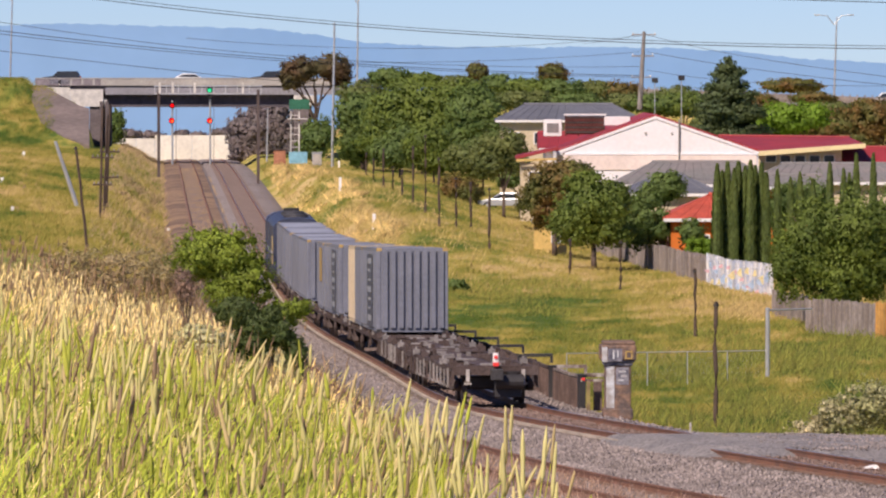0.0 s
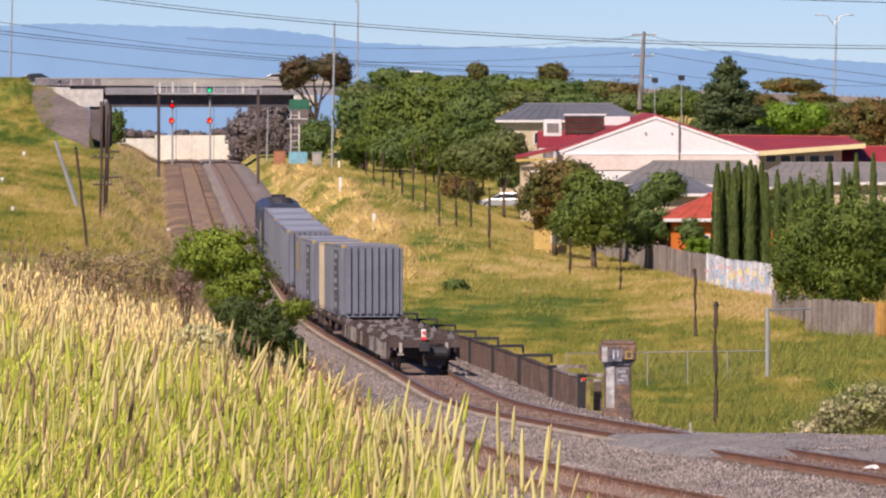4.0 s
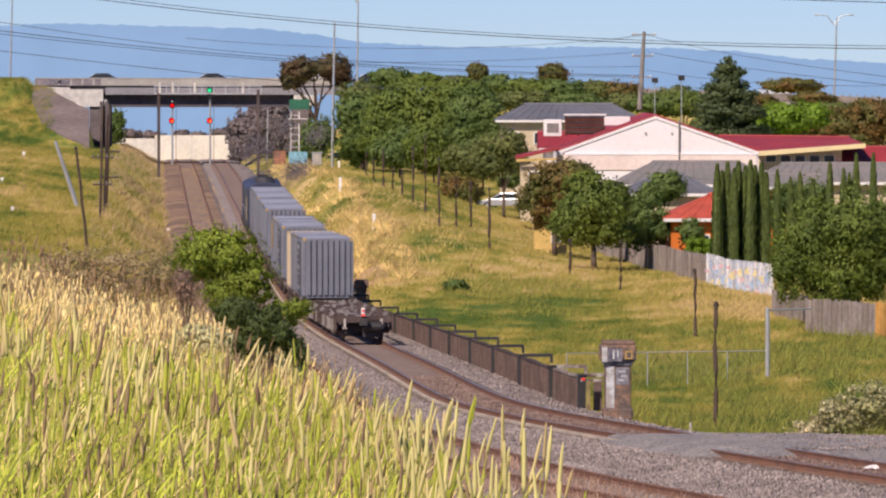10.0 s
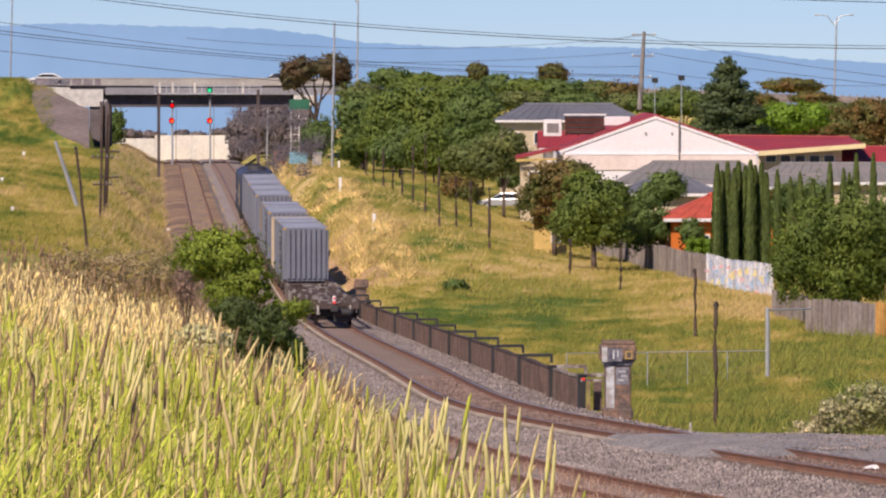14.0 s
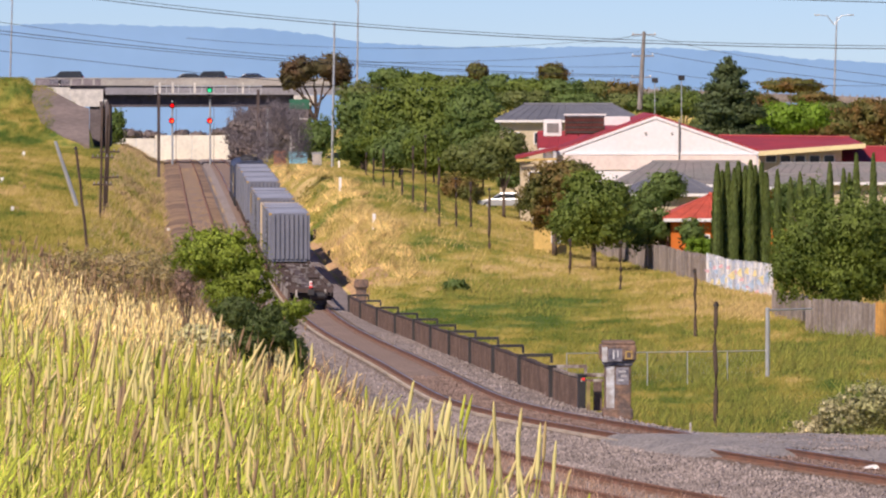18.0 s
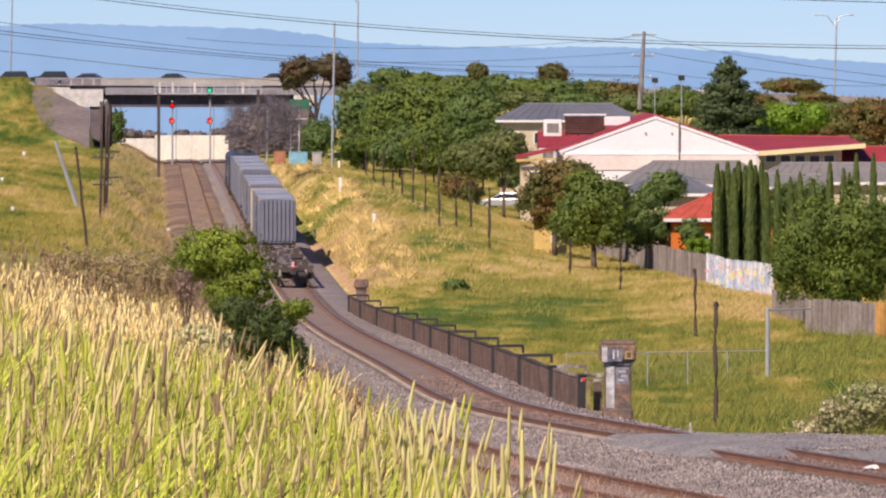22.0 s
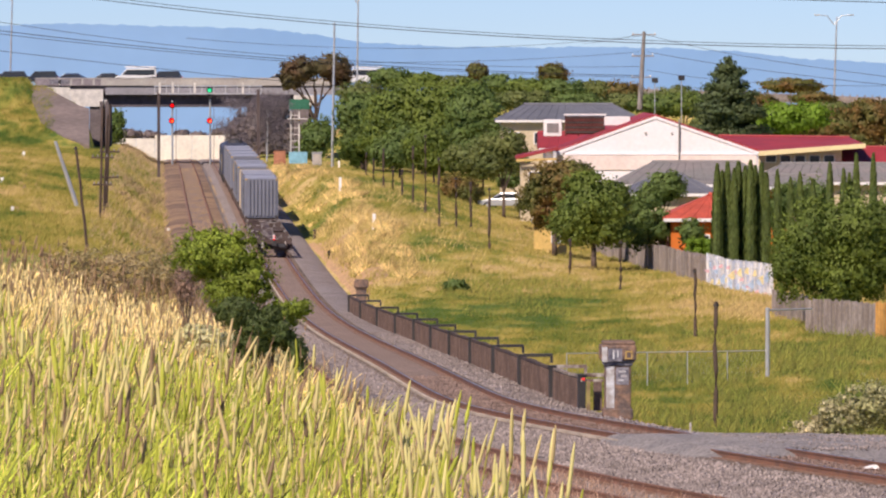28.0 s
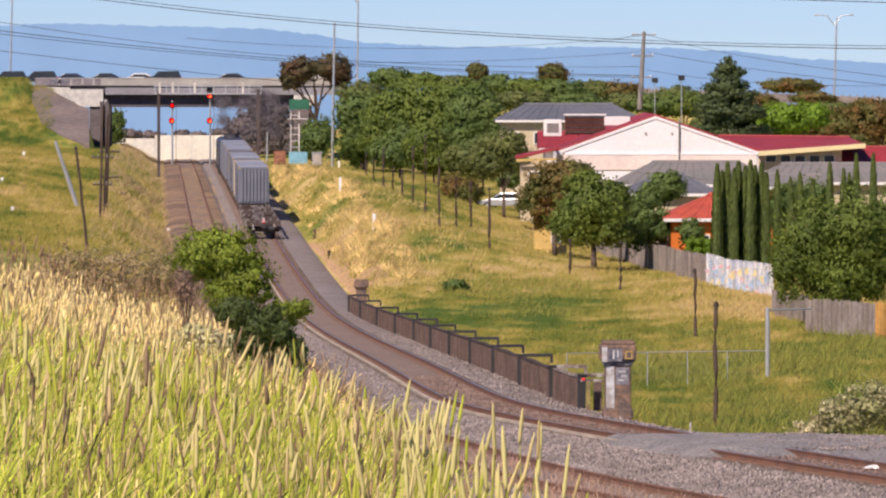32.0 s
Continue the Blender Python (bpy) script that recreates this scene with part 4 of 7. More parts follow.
# ---- masts and poles ----
def mast(name, label, base, top, r, arms=(), material=None, group=""):
    t = thing(name, label, name.replace("_", " "), base, group=group)
    dx, dz = top[0] - base[0], top[2] - base[2]
    part("shaft", Build().tube((0, 0, -.4), (dx, 0, dz), r, r * .6, 8), material or M_GALV, t)
    for ax, az, w in arms:
        a = part("arm", Build().box((dx * (az / dz) + ax, 0, az), (w, .12, .13)), material or M_GALV, t)
        for k in (-.45, 0.0, .45):
            part("insulator", Build().tube((dx * (az / dz) + ax + k * w, 0, az + .06), (dx * (az / dz) + ax + k * w, 0, az + .26), .06, .04, 6), M_WHITE, a)
    return t


M_OLDPOLE = mat("grey_timber", (.30, .27, .25), fine=10, var=.3)


def street_lamp(base, top, arm):
    t = mast("street_lamp", "slender pale steel street lamp", base, top, .13)
    dz = top[2] - base[2]
    for s in arm:
        part("arm", Build().tube((0, 0, dz - .9), (s * .8, 0, dz + .1), .06, .05, 6).tube((s * .8, 0, dz + .1), (s * 1.6, 0, dz + .2), .05, .05, 6), M_GALV, t)
        part("lamp_head", Build().box((s * 1.9, 0, dz + .2), (.7, .3, .14)), M_GALV, t, bevel=.03)


street_lamp((-10.18, 670.0, 11.85), (-10.041, 670.0, 22.422), (-1, 1))
street_lamp((-53.595, 700.0, 13.109), (-53.293, 700.0, 23.035), (1,))
street_lamp((44.272, 640.0, 10.443), (44.574, 640.0, 19.521), (-1, 1))
mast("steel_mast", "tall thin pale mast beside the track", (-11.76, 600.0, 3.334), (-11.511, 600.0, 18.442), .16)
mast("steel_mast", "tall thin pale mast beside the track", (-19.968, 640.0, 2.894), (-19.834, 640.0, 9.164), .11)
pw = mast("power_pole", "weathered grey timber power pole with three crossarms", (19.482, 560.0, 9.78), (19.922, 560.0, 17.108), .27, [(0, 7.0, 2.4), (0, 4.9, 2.2), (0, 2.8, 2.0)], M_OLDPOLE)
for q in ((20.841, 556.0, 12.183), (23.453, 556.0, 12.406)):
    lt = thing("traffic_camera", "small dark box on a thin pole", "camera box", (q[0], q[1], q[2] - 4.5))
    part("pole", Build().tube((0, 0, 0), (0, 0, 4.4), .05, .05, 6), M_GALV, lt)
    part("housing", Build().box((0, 0, 4.6), (.62, .5, .5)), M_BLACK, lt, bevel=.05)

POSTS = "old dark timber posts on the railway land"


def timber_post(base, height, r=.10, lean=0.0, label="old dark timber post standing in the grass"):
    t = thing("timber_post", label, "post", base, group=POSTS)
    rnd = random.Random(int(base[0] * 100))
    b = Build()
    pts = [Vector((lean * k / 6 + rnd.uniform(-.025, .025), 0, -.4 + (height + .4) * k / 6)) for k in range(7)]
    b.pipe(pts, [r * (1 - .03 * k) for k in range(7)], 7)
    part("shaft", b, M_WOOD, t)
    part("top_band", Build().tube(pts[-1] - Vector((0, 0, .16)), pts[-1] - Vector((0, 0, .08)), r * 1.15, r * 1.15, 7), M_DARK, t)


for base, h in (((9.17, 190.03, 0.3), 4.25), ((11.55, 258.66, 0.28), 3.15), ((10.01, 318.47, 0.22), 2.85), ((7.57, 336.47, 0.48), 2.2), ((2.92, 356.46, 1.44), 3.9), ((-0.27, 380.98, 2.25), 4.7), ((0.89, 385.63, 2.13), 3.4), ((1.91, 389.09, 1.97), 3.2),
                ((-1.25, 403.29, 2.66), 5.6), ((-2.26, 425.94, 2.82), 4.4), ((-3.2, 443.82, 3.11), 2.1), ((-4.05, 455.31, 3.29), 2.0), ((-4.85, 461.82, 3.45), 3.2), ((-5.92, 481.2, 3.58), 2.0), ((-7.12, 523.77, 3.37), 2.2)):
    timber_post(base, h, .085 if base[1] < 300 else .10)
for base, h in (((-9.47, 415.5, .47), .75), ((-7.74, 381.5, .05), .6)):
    timber_post(base, h, .12, .05, "short dark timber stump in the bare soil")
for base, h, lean in (((-22.9, 376.53, 2.89), 7.6, .25), ((-23.7, 397.62, 3.03), 7.4, .3), ((-23.18, 385.61, 2.98), 6.8, .3)):
    timber_post(base, h, .095, lean, "tall dark timber pole on the cutting edge")
for base, lean in (((-22.9, 376.53, 2.89), .25), ((-23.7, 397.62, 3.03), .3)):
    ar = thing("pole_crossarm", "timber crossarm with white insulators on a pole", "crossarm", (base[0] + lean * .85, base[1] - .16, base[2] + 6.3))
    for k, w in ((-2.2, 1.5), (-4.0, 1.3)):
        a = part("arm", Build().box((0, 0, k), (w, .1, .12)), M_WOOD, ar)
        for q in (-.42, -.2, .2, .42):
            part("insulator", Build().tube((q * w, 0, k + .06), (q * w, 0, k + .22), .05, .04, 6), M_LOCK, a)
timber_post((-19.61, 312.6, 2.53), 5.9, .09, -.7, "leaning grey timber post in the grass")
mast("steel_mast", "pale leaning steel mast in the grass", (-25.0, 389.0, GY(-25.0, 389.0)), (-26.7, 389.0, 7.96), .17)


def marker_post(base, h):
    t = thing("marker_post", "short white marker post in the grass", "post", base, group="white trackside posts")
    part("shaft", Build().box((0, 0, h / 2 - .1), (.22, .14, h + .2)), M_WHITE, t, bevel=.02)
    part("cap", Build().box((0, 0, h + .03), (.24, .16, .06)), M_WHITE, t)


marker_post((-8.2, 450.61, 3.25), 1.15)
marker_post((-4.6, 376.88, 2.24), .95)
marker_post((-11.18, 607.64, 2.8), .8)
marker_post((-27.9, 366.11, 3.54), .35)
marker_post((-39.52, 532.67, 4.98), .5)
marker_post((-32.94, 422.21, 4.51), .35)
marker_post((-21.01, 432.26, 0.53), .25)


# ---- wires ----
def wire(a, b, c, r):
    """A hanging wire through three points."""
    a, b, c = Vector(a), Vector(b), Vector(c)
    w = Build()
    u = (b - a).length / ((b - a).length + (c - b).length)
    mid = (b - a * (1 - u) ** 2 - c * u ** 2) / (2 * u * (1 - u))
    pts = [a * (1 - t) ** 2 + mid * 2 * t * (1 - t) + c * t ** 2 for t in np.linspace(0, 1, 25)]
    w.pipe(pts, r, 5)
    tagged(part("overhead_wire", w, M_BLACK, smooth=True), "dark overhead wire strung across the sky", "overhead wire", "overhead wires")


for a, b, c, r in (((-27.863, 420.0, 18.477), (-1.759, 400.0, 15.646), (31.749, 380.0, 14.242), .030), ((-27.863, 420.0, 18.729), (-1.759, 400.0, 15.845), (31.748, 380.0, 14.431), .022),
                   ((-33.743, 420.0, 16.632), (-17.098, 470.0, 14.573), (19.366, 560.0, 13.64), .020), ((-33.744, 420.0, 15.961), (-17.098, 470.0, 14.292), (19.367, 560.0, 12.745), .028),
                   ((-33.745, 420.0, 15.71), (-17.098, 470.0, 14.104), (19.367, 560.0, 12.577), .022), ((-40.176, 500.0, 14.947), (-25.155, 520.0, 13.201), (-5.038, 600.0, 11.85), .025),
                   ((-22.685, 500.0, 15.946), (-1.271, 530.0, 15.238), (19.475, 560.0, 16.661), .018), ((-9.747, 530.0, 13.968), (4.14, 545.0, 14.137), (19.476, 560.0, 15.095), .018),
                   ((20.258, 560.0, 16.773), (27.856, 520.0, 14.447), (40.11, 480.0, 12.234), .022), ((20.26, 560.0, 15.095), (28.378, 520.0, 13.305), (40.112, 480.0, 11.562), .022),
                   ((20.262, 560.0, 13.305), (28.38, 520.0, 12.058), (40.111, 480.0, 11.754), .018), ((15.467, 300.0, 16.464), (19.963, 300.0, 16.314), (25.059, 300.0, 16.165), .022),
                   ((13.767, 560.0, 15.934), (16.565, 560.0, 16.213), (19.475, 560.0, 16.884), .018)):
    wire(a, b, c, r)


timber_post((25.1, 300.0, GY(25.1, 300.0)), 16.2 - GY(25.1, 300.0) + .1, .14, 0.0, "tall timber pole that carries an overhead wire")


# ---- houses ----
M_REDROOF = mat("red_roof", (.34, .035, .04), rough=.6, col2=(.28, .03, .035), scale=.4, fine=5, var=.15)
M_TILE = mat("orange_tile", (.52, .09, .05), rough=.7, scale=.6, fine=6, var=.2)
M_GREYROOF = mat("grey_roof", (.20, .195, .185), rough=.95, col2=(.235, .21, .20), scale=.3, fine=4, var=.15)
M_SLATE = mat("slate_roof", (.15, .155, .175), rough=.6, scale=.3, fine=4, var=.2)
M_ORANGE = mat("orange_wall", (.62, .17, .03), rough=.8, scale=.5, fine=5, var=.12)
M_CREAM_WALL = mat("cream_wall", (.60, .50, .34), rough=.8, scale=.5, fine=5, var=.12)
M_YELLOW = mat("yellow_wall", (.66, .46, .16), rough=.8, scale=.5, fine=5, var=.15)
M_BUTTER = mat("butter_paint", (.80, .66, .36), rough=.7, scale=.5, fine=5, var=.1)
M_PANE = mat("window_glass", (.03, .035, .045), rough=.1, var=.1, bump=0)


def corrugate(b, p0, p1, q0, q1, n, lift=.05):
    """Standing seams on the roof plane p0-p1 (eave) to q0-q1 (ridge)."""
    for i in range(n + 1):
        t = i / n
        a, c = Vector(p0).lerp(Vector(p1), t), Vector(q0).lerp(Vector(q1), t)
        b.tube(a + Vector((0, 0, lift)), c + Vector((0, 0, lift)), .05, .05, 4)


def gable_house(name_label, x0, x1, y, depth, z0, z_eave, z_ridge, ridge_at, wall, roof, over=.35, windows=(), front=True):
    """Gable towards the railway; roof ridge runs away from it."""
    h = thing("house", name_label, "house", ((x0 + x1) / 2, y, z0))
    cx, w = (x0 + x1) / 2, (x1 - x0) / 2
    r = x0 + (x1 - x0) * ridge_at - cx
    he, hr = z_eave - z0, z_ridge - z0
    part("gable_wall", Build().prism([(-w, 0), (w, 0), (w, he), (r, hr), (-w, he)], 0, .3), wall, h)
    part("rear_wall", Build().prism([(-w, 0), (w, 0), (w, he), (r, hr), (-w, he)], depth - .3, depth), wall, h)
    for s in (-1, 1):
        part("side_wall", Build().box((s * (w - .15), depth / 2, he / 2), (.3, depth - .6, he)), wall, h)
        ex, ez = s * (w + over), he - over * (hr - he) / abs(s * w - r)
        k = .16
        part("roof_slope", Build().prism([(r, hr + .05), (ex, ez + .05), (ex, ez + .05 + k), (r, hr + .05 + k)], -over, depth + over), roof, h)
        part("barge_board", Build().prism([(r, hr - .15), (ex, ez - .15), (ex, ez + .06), (r, hr + .06)], -over - .05, -over + .04), wall, h)
    for wx, wz, ww, wh in windows:
        fr = part("window", Build().box((wx - cx, -.04, wz - z0), (ww + .16, .1, wh + .16)), M_WHITE, h)
        part("pane", Build().box((wx - cx, -.10, wz - z0), (ww, .04, wh)), M_PANE, fr)
    return h


def long_house(name_label, x0, x1, y, depth, z0, z_eave, z_ridge, wall, roof, hip=0.0, turn=0.0, windows=(), gutter=None):
    """Long side towards the railway; ridge runs along it."""
    h = thing("house", name_label, "house", ((x0 + x1) / 2, y, z0), turn)
    w, he, hr, ov = (x1 - x0) / 2, z_eave - z0, z_ridge - z0, .5
    for yy in (.15, depth - .15):
        part("wall", Build().box((0, yy, he / 2), (2 * w, .3, he)), wall, h)
    for s in (-1, 1):
        part("side_wall", Build().box((s * (w - .15), depth / 2, he / 2), (.3, depth - .6, he)), wall, h)
    e = [(-w - ov, -ov, he), (w + ov, -ov, he), (w + ov, depth + ov, he), (-w - ov, depth + ov, he)]
    r = [(-w - ov + hip, depth / 2, hr), (w + ov - hip, depth / 2, hr)]
    t = .15
    rb = Build().add(e + r + [(p[0], p[1], p[2] - t) for p in e], [(0, 1, 5, 4), (2, 3, 4, 5), (3, 0, 4), (1, 2, 5), (6, 7, 8, 9)[::-1], (0, 6, 7, 1), (1, 7, 8, 2), (2, 8, 9, 3), (3, 9, 6, 0)])
    rf = part("roof", rb, roof, h)
    seams = Build()
    corrugate(seams, e[0], e[1], r[0], r[1], max(6, int(2 * w / .75)), -.015)
    tagged(part("roof_seam", seams, roof, rf), kind="stuff")
    part("ridge_cap", Build().tube(r[0], r[1], .14, .14, 6), roof, rf)
    part("gutter", Build().box((0, -ov - .06, he - .12), (2 * w + 2 * ov, .14, .2)), gutter or M_WHITE, h)
    for wx, wz, ww, wh in windows:
        fr = part("window", Build().box((wx, -.04, wz), (ww + .16, .1, wh + .16)), M_WHITE, h)
        part("pane", Build().box((wx, -.10, wz), (ww, .04, wh)), M_PANE, fr)
    return h


big = gable_house("large white-walled gabled building with red roof edges", 8.643, 23.994, 430, 26, 1.6, 6.693, 9.401, .49, M_PINKWHITE, M_REDROOF, .03)
part("downpipe", Build().tube((17.974 - (8.643 + 23.994) / 2, -.1, 3.0), (17.974 - (8.643 + 23.994) / 2, -.1, 7.6), .07, .07, 8), M_GREYROOF, big, "grey downpipe")
part("ledge", Build().box((0, -.05, 6.564 - 1.6), (15.2, .12, .12)), M_PINKWHITE, big)
part("vent", Build().box((-.9, -.05, 8.154 - 1.6), (.16, .08, .16)), M_CONC, big)
part("vent", Build().box((1.1, -.05, 8.154 - 1.6), (.12, .08, .12)), M_CONC, big)
part("plinth_band", Build().box((0, -.04, 5.919 - 1.6), (15.1, .1, 1.1)), mat("pink_render", (.80, .68, .62), scale=.3, fine=4, var=.1), big, "pinkish lower wall band")
long_house("low cream wing with a dark red roof", 8.036, 11.81, 444, 10, 1.6, 6.88, 8.078, M_PINKWHITE, M_REDROOF)
an = thing("house", "cream lean-to annexe with yellow trim and a red roof", "house", (7.1, 424, 1.6))
part("wall", Build().box((0, .15, 2.2), (2.5, .3, 4.4)), M_CREAM_WALL, an)
part("side_wall", Build().box((-1.1, 3.0, 2.2), (.3, 5.4, 4.4)), M_CREAM_WALL, an)
part("roof", Build().prism([(-1.62, 4.66), (1.5, 5.36), (1.5, 5.58), (-1.62, 4.88)], -.5, 6), M_REDROOF, an, "sloping red metal roof")
part("gutter", Build().prism([(-1.62, 4.46), (1.4, 4.60), (1.4, 4.76), (-1.62, 4.66)], -.62, -.5), M_YELLOW, an, "yellow fascia")
_w = part("window", Build().box((-.2, -.04, 3.3), (1.0, .1, .9)), M_WHITE, an)
part("pane", Build().box((-.2, -.1, 3.3), (.84, .04, .74)), M_PANE, _w)
long_house("grey hip-roofed house with cream walls", 4.95, 16.6, 480, 12, 2.0, 8.86, 10.17, M_CREAM_WALL, M_SLATE, 2.5, windows=((-4.8, 5.3, 1.0, .9), (-2.5, 5.3, 1.0, .9)))
sk = thing("house", "long beige building with red roof and slanting cream fascia", "house", (28.5, 446, 1.8))
part("wall", Build().prism([(-5.0, 0), (3.0, 0), (3.0, 5.1), (-5.0, 4.65)], .3, .6), M_CREAM_WALL, sk)
part("rear_wall", Build().prism([(-5.6, 0), (4.6, 0), (4.6, 5.6), (-5.6, 5.6)], 11.0, 11.3), M_CREAM_WALL, sk)
rf = part("roof", Build().add([(-3.7, -.6, 4.78), (4.7, -.6, 5.40), (4.4, 11.6, 5.78), (-6.2, 11.6, 5.90), (-3.7, -.6, 4.58), (4.7, -.6, 5.20), (4.4, 11.6, 5.58), (-6.2, 11.6, 5.70)], [(0, 1, 2, 3), (7, 6, 5, 4), (0, 4, 5, 1), (1, 5, 6, 2), (2, 6, 7, 3), (3, 7, 4, 0)]), M_REDROOF, sk, "red metal roof")
part("ridge_cap", Build().tube((-6.2, 11.6, 5.92), (4.4, 11.6, 5.80), .12, .12, 6), M_REDROOF, rf)
part("fascia", Build().prism([(-3.8, 4.42), (4.8, 5.06), (4.8, 5.42), (-3.8, 4.80)], -.74, -.6), M_BUTTER, sk, "pale cream slanting fascia board")
for k in range(5):
    wf = part("window", Build().box((-2.6 + 1.15 * k, .26, 4.2), (.9, .1, .62)), M_WHITE, sk)
    part("pane", Build().box((-2.6 + 1.15 * k, .2, 4.2), (.76, .04, .5)), M_PANE, wf)
long_house("building with a red metal roof", 31.398, 38.178, 446, 9, 1.8, 5.52, 6.857, M_CREAM_WALL, M_REDROOF)
long_house("low house with a broad grey metal roof", 12.975, 23.323, 398, 14, 1.3, 4.848, 6.32, M_GREYROOF, M_GREYROOF, 2.5, windows=((-2.0, 1.4, 1.2, .9),))
long_house("low house with a broad grey metal roof", 22.84, 34.24, 400, 13, 1.3, 4.972, 6.172, M_CREAM_WALL, M_GREYROOF, 2.0)
long_house("low house with a dark slate roof", 12.743, 18.518, 385, 9, 1.1, 4.46, 5.692, M_CREAM_WALL, M_SLATE, 2.5)
long_house("bright orange house with a red tiled roof", 14.15, 19.46, 350, 8, .6, 3.591, 4.992, M_ORANGE, M_TILE, 3.0, 0, ((-.8, 1.6, .9, .6),))
long_house("orange house behind a cypress row", 21.318, 25.308, 380, 8, 1.0, 5.012, 5.696, M_ORANGE, M_GREYROOF)
gable_house("small yellow shed behind the fence", 5.929, 8.015, 366, 4, .6, 2.848, 3.141, .4, M_YELLOW, M_GREYROOF, .15, ((7.32, 2.152, .5, 1.0),))
# rooftop plant and lattice on the building behind
M_LATTICE = mat("brown_lattice", (.17, .06, .05), rough=.8, scale=1, fine=8, var=.3)
pl = thing("rooftop_plant", "brown slatted plant screen on the roof", "plant screen", (11.044, 440, 7.892))
for i in range(7):
    part("slat", Build().box((0, 0, .25 + i * .19), (3.0, .12, .12)), M_LATTICE if i % 2 else M_STEEL, pl)
for sx in (-1.5, -.5, .5, 1.5):
    part("post", Build().box((sx, .1, .75), (.12, .1, 1.6)), M_LATTICE, pl)
part("backing", Build().box((0, .2, .78), (3.0, .05, 1.4)), M_LATTICE, pl, "dark brown backing")
part("cap_rail", Build().box((0, 0, 1.62), (3.3, .4, .12)), M_WHITE, pl, "white cap rail")
bx = thing("rooftop_unit", "white metal rooftop unit on the building", "rooftop unit", (8.497, 438, 7.998))
part("casing", Build().box((0, 0, .5), (1.4, 1.2, 1.3)), M_WHITE, bx, bevel=.05)
part("grille", Build().box((0, -.62, .5), (.9, .04, .7)), M_GREYROOF, bx)
bx = thing("rooftop_unit", "white metal rooftop unit on the building", "rooftop unit", (13.552, 440, 8.816))
part("casing", Build().box((0, 0, .2), (2.0, 1.2, .7)), M_WHITE, bx, bevel=.05)


# ---- fences ----
def paling_fence(label, a, b, height, material, bays, pale=.16):
    f = thing("paling_fence", label, "fence", a)
    a, b = Vector(a), Vector(b)
    d = b - a
    rnd = random.Random(int(a.x * 10))
    for i in range(bays):
        p, q = d * (i / bays), d * ((i + 1) / bays)
        zg = [float(ground_z(a.x + v.x, a.y + v.y)) - a.z for v in (p, q)]
        part("post", Build().box((p.x, p.y + .05, zg[0] + height / 2 - .1), (.12, .12, height + .2)), material, f)
        pan = Build()
        n = max(2, int((q - p).length / pale))
        for j in range(n):
            t = (j + .5) / n
            c = p.lerp(q, t)
            hh = height * rnd.uniform(.95, 1.03)
            zz = zg[0] + (zg[1] - zg[0]) * t
            m = Matrix.Translation((c.x, c.y, zz + hh / 2)) @ Matrix.Rotation(math.atan2(d.y, d.x), 4, "Z") @ Matrix.Rotation(rnd.uniform(-.02, .02), 4, "Y")
            pan.box((0, rnd.uniform(-.015, .015), 0), (pale * .92, .025, hh), m)
        tagged(part("paling_panel", pan, material, f), kind="stuff")
        part("rail", Build().tube((p.x, p.y + .06, zg[0] + height * .8), (q.x, q.y + .06, zg[1] + height * .8), .04, .04, 5), material, f)
    return f


M_TAG = mat("painted_boards", (.74, .72, .70), col2=(.45, .50, .62), scale=1.3, fine=5, var=.2, random_by="island", spread=.15)
M_NEWPALE = mat("new_palings", (.62, .34, .10), fine=6, var=.25, random_by="island", spread=.15)
paling_fence("grey weathered paling fence along the field", (10.56, 388.17, 0.32), (14.98, 319.98, 0.55), 1.62, M_PALING, 14)
tagf = paling_fence("white fence boards covered with sprayed paint", (14.98, 319.98, 0.55), (17.26, 295.31, 0.69), 1.75, M_TAG, 6)
SPRAYS = [mat("pink_spray", (.66, .42, .44), var=.2, scale=3), mat("blue_spray", (.38, .48, .62), var=.2, scale=3), mat("yellow_spray", (.70, .60, .32), var=.2, scale=3)]
for i in range(26):
    q = Vector((14.98, 319.98, 0.55)).lerp(Vector((17.26, 295.31, 0.69)), .03 + i * .0365)
    q -= Vector((14.98, 319.98, 0.55))
    k = 5 + i % 4
    hub = .75 + .5 * math.sin(i * 2.3)
    part("paint_patch", Build().prism([(q.x + .24 * math.cos(6.28 * j / k + i) * (.6 + .5 * ((i + j) % 3)), hub + .26 * math.sin(6.28 * j / k + i) * (.5 + .4 * ((i * j) % 3))) for j in range(k)], q.y - .07, q.y - .055), SPRAYS[i % 3], tagf, "sprayed colour patch")
paling_fence("grey weathered paling fence below a tree", (16.39, 254.36, 0.65), (18.82, 244.88, 0.83), 1.55, M_PALING, 7)
paling_fence("new orange-brown paling fence", (18.82, 244.88, 0.83), (20.24, 236.25, 1.07), 1.6, M_NEWPALE, 4)
paling_fence("dark grey paling fence in the tree's shade", (15.88, 271.69, 0.71), (17.16, 264.58, 0.68), 1.3, M_PALING, 3)


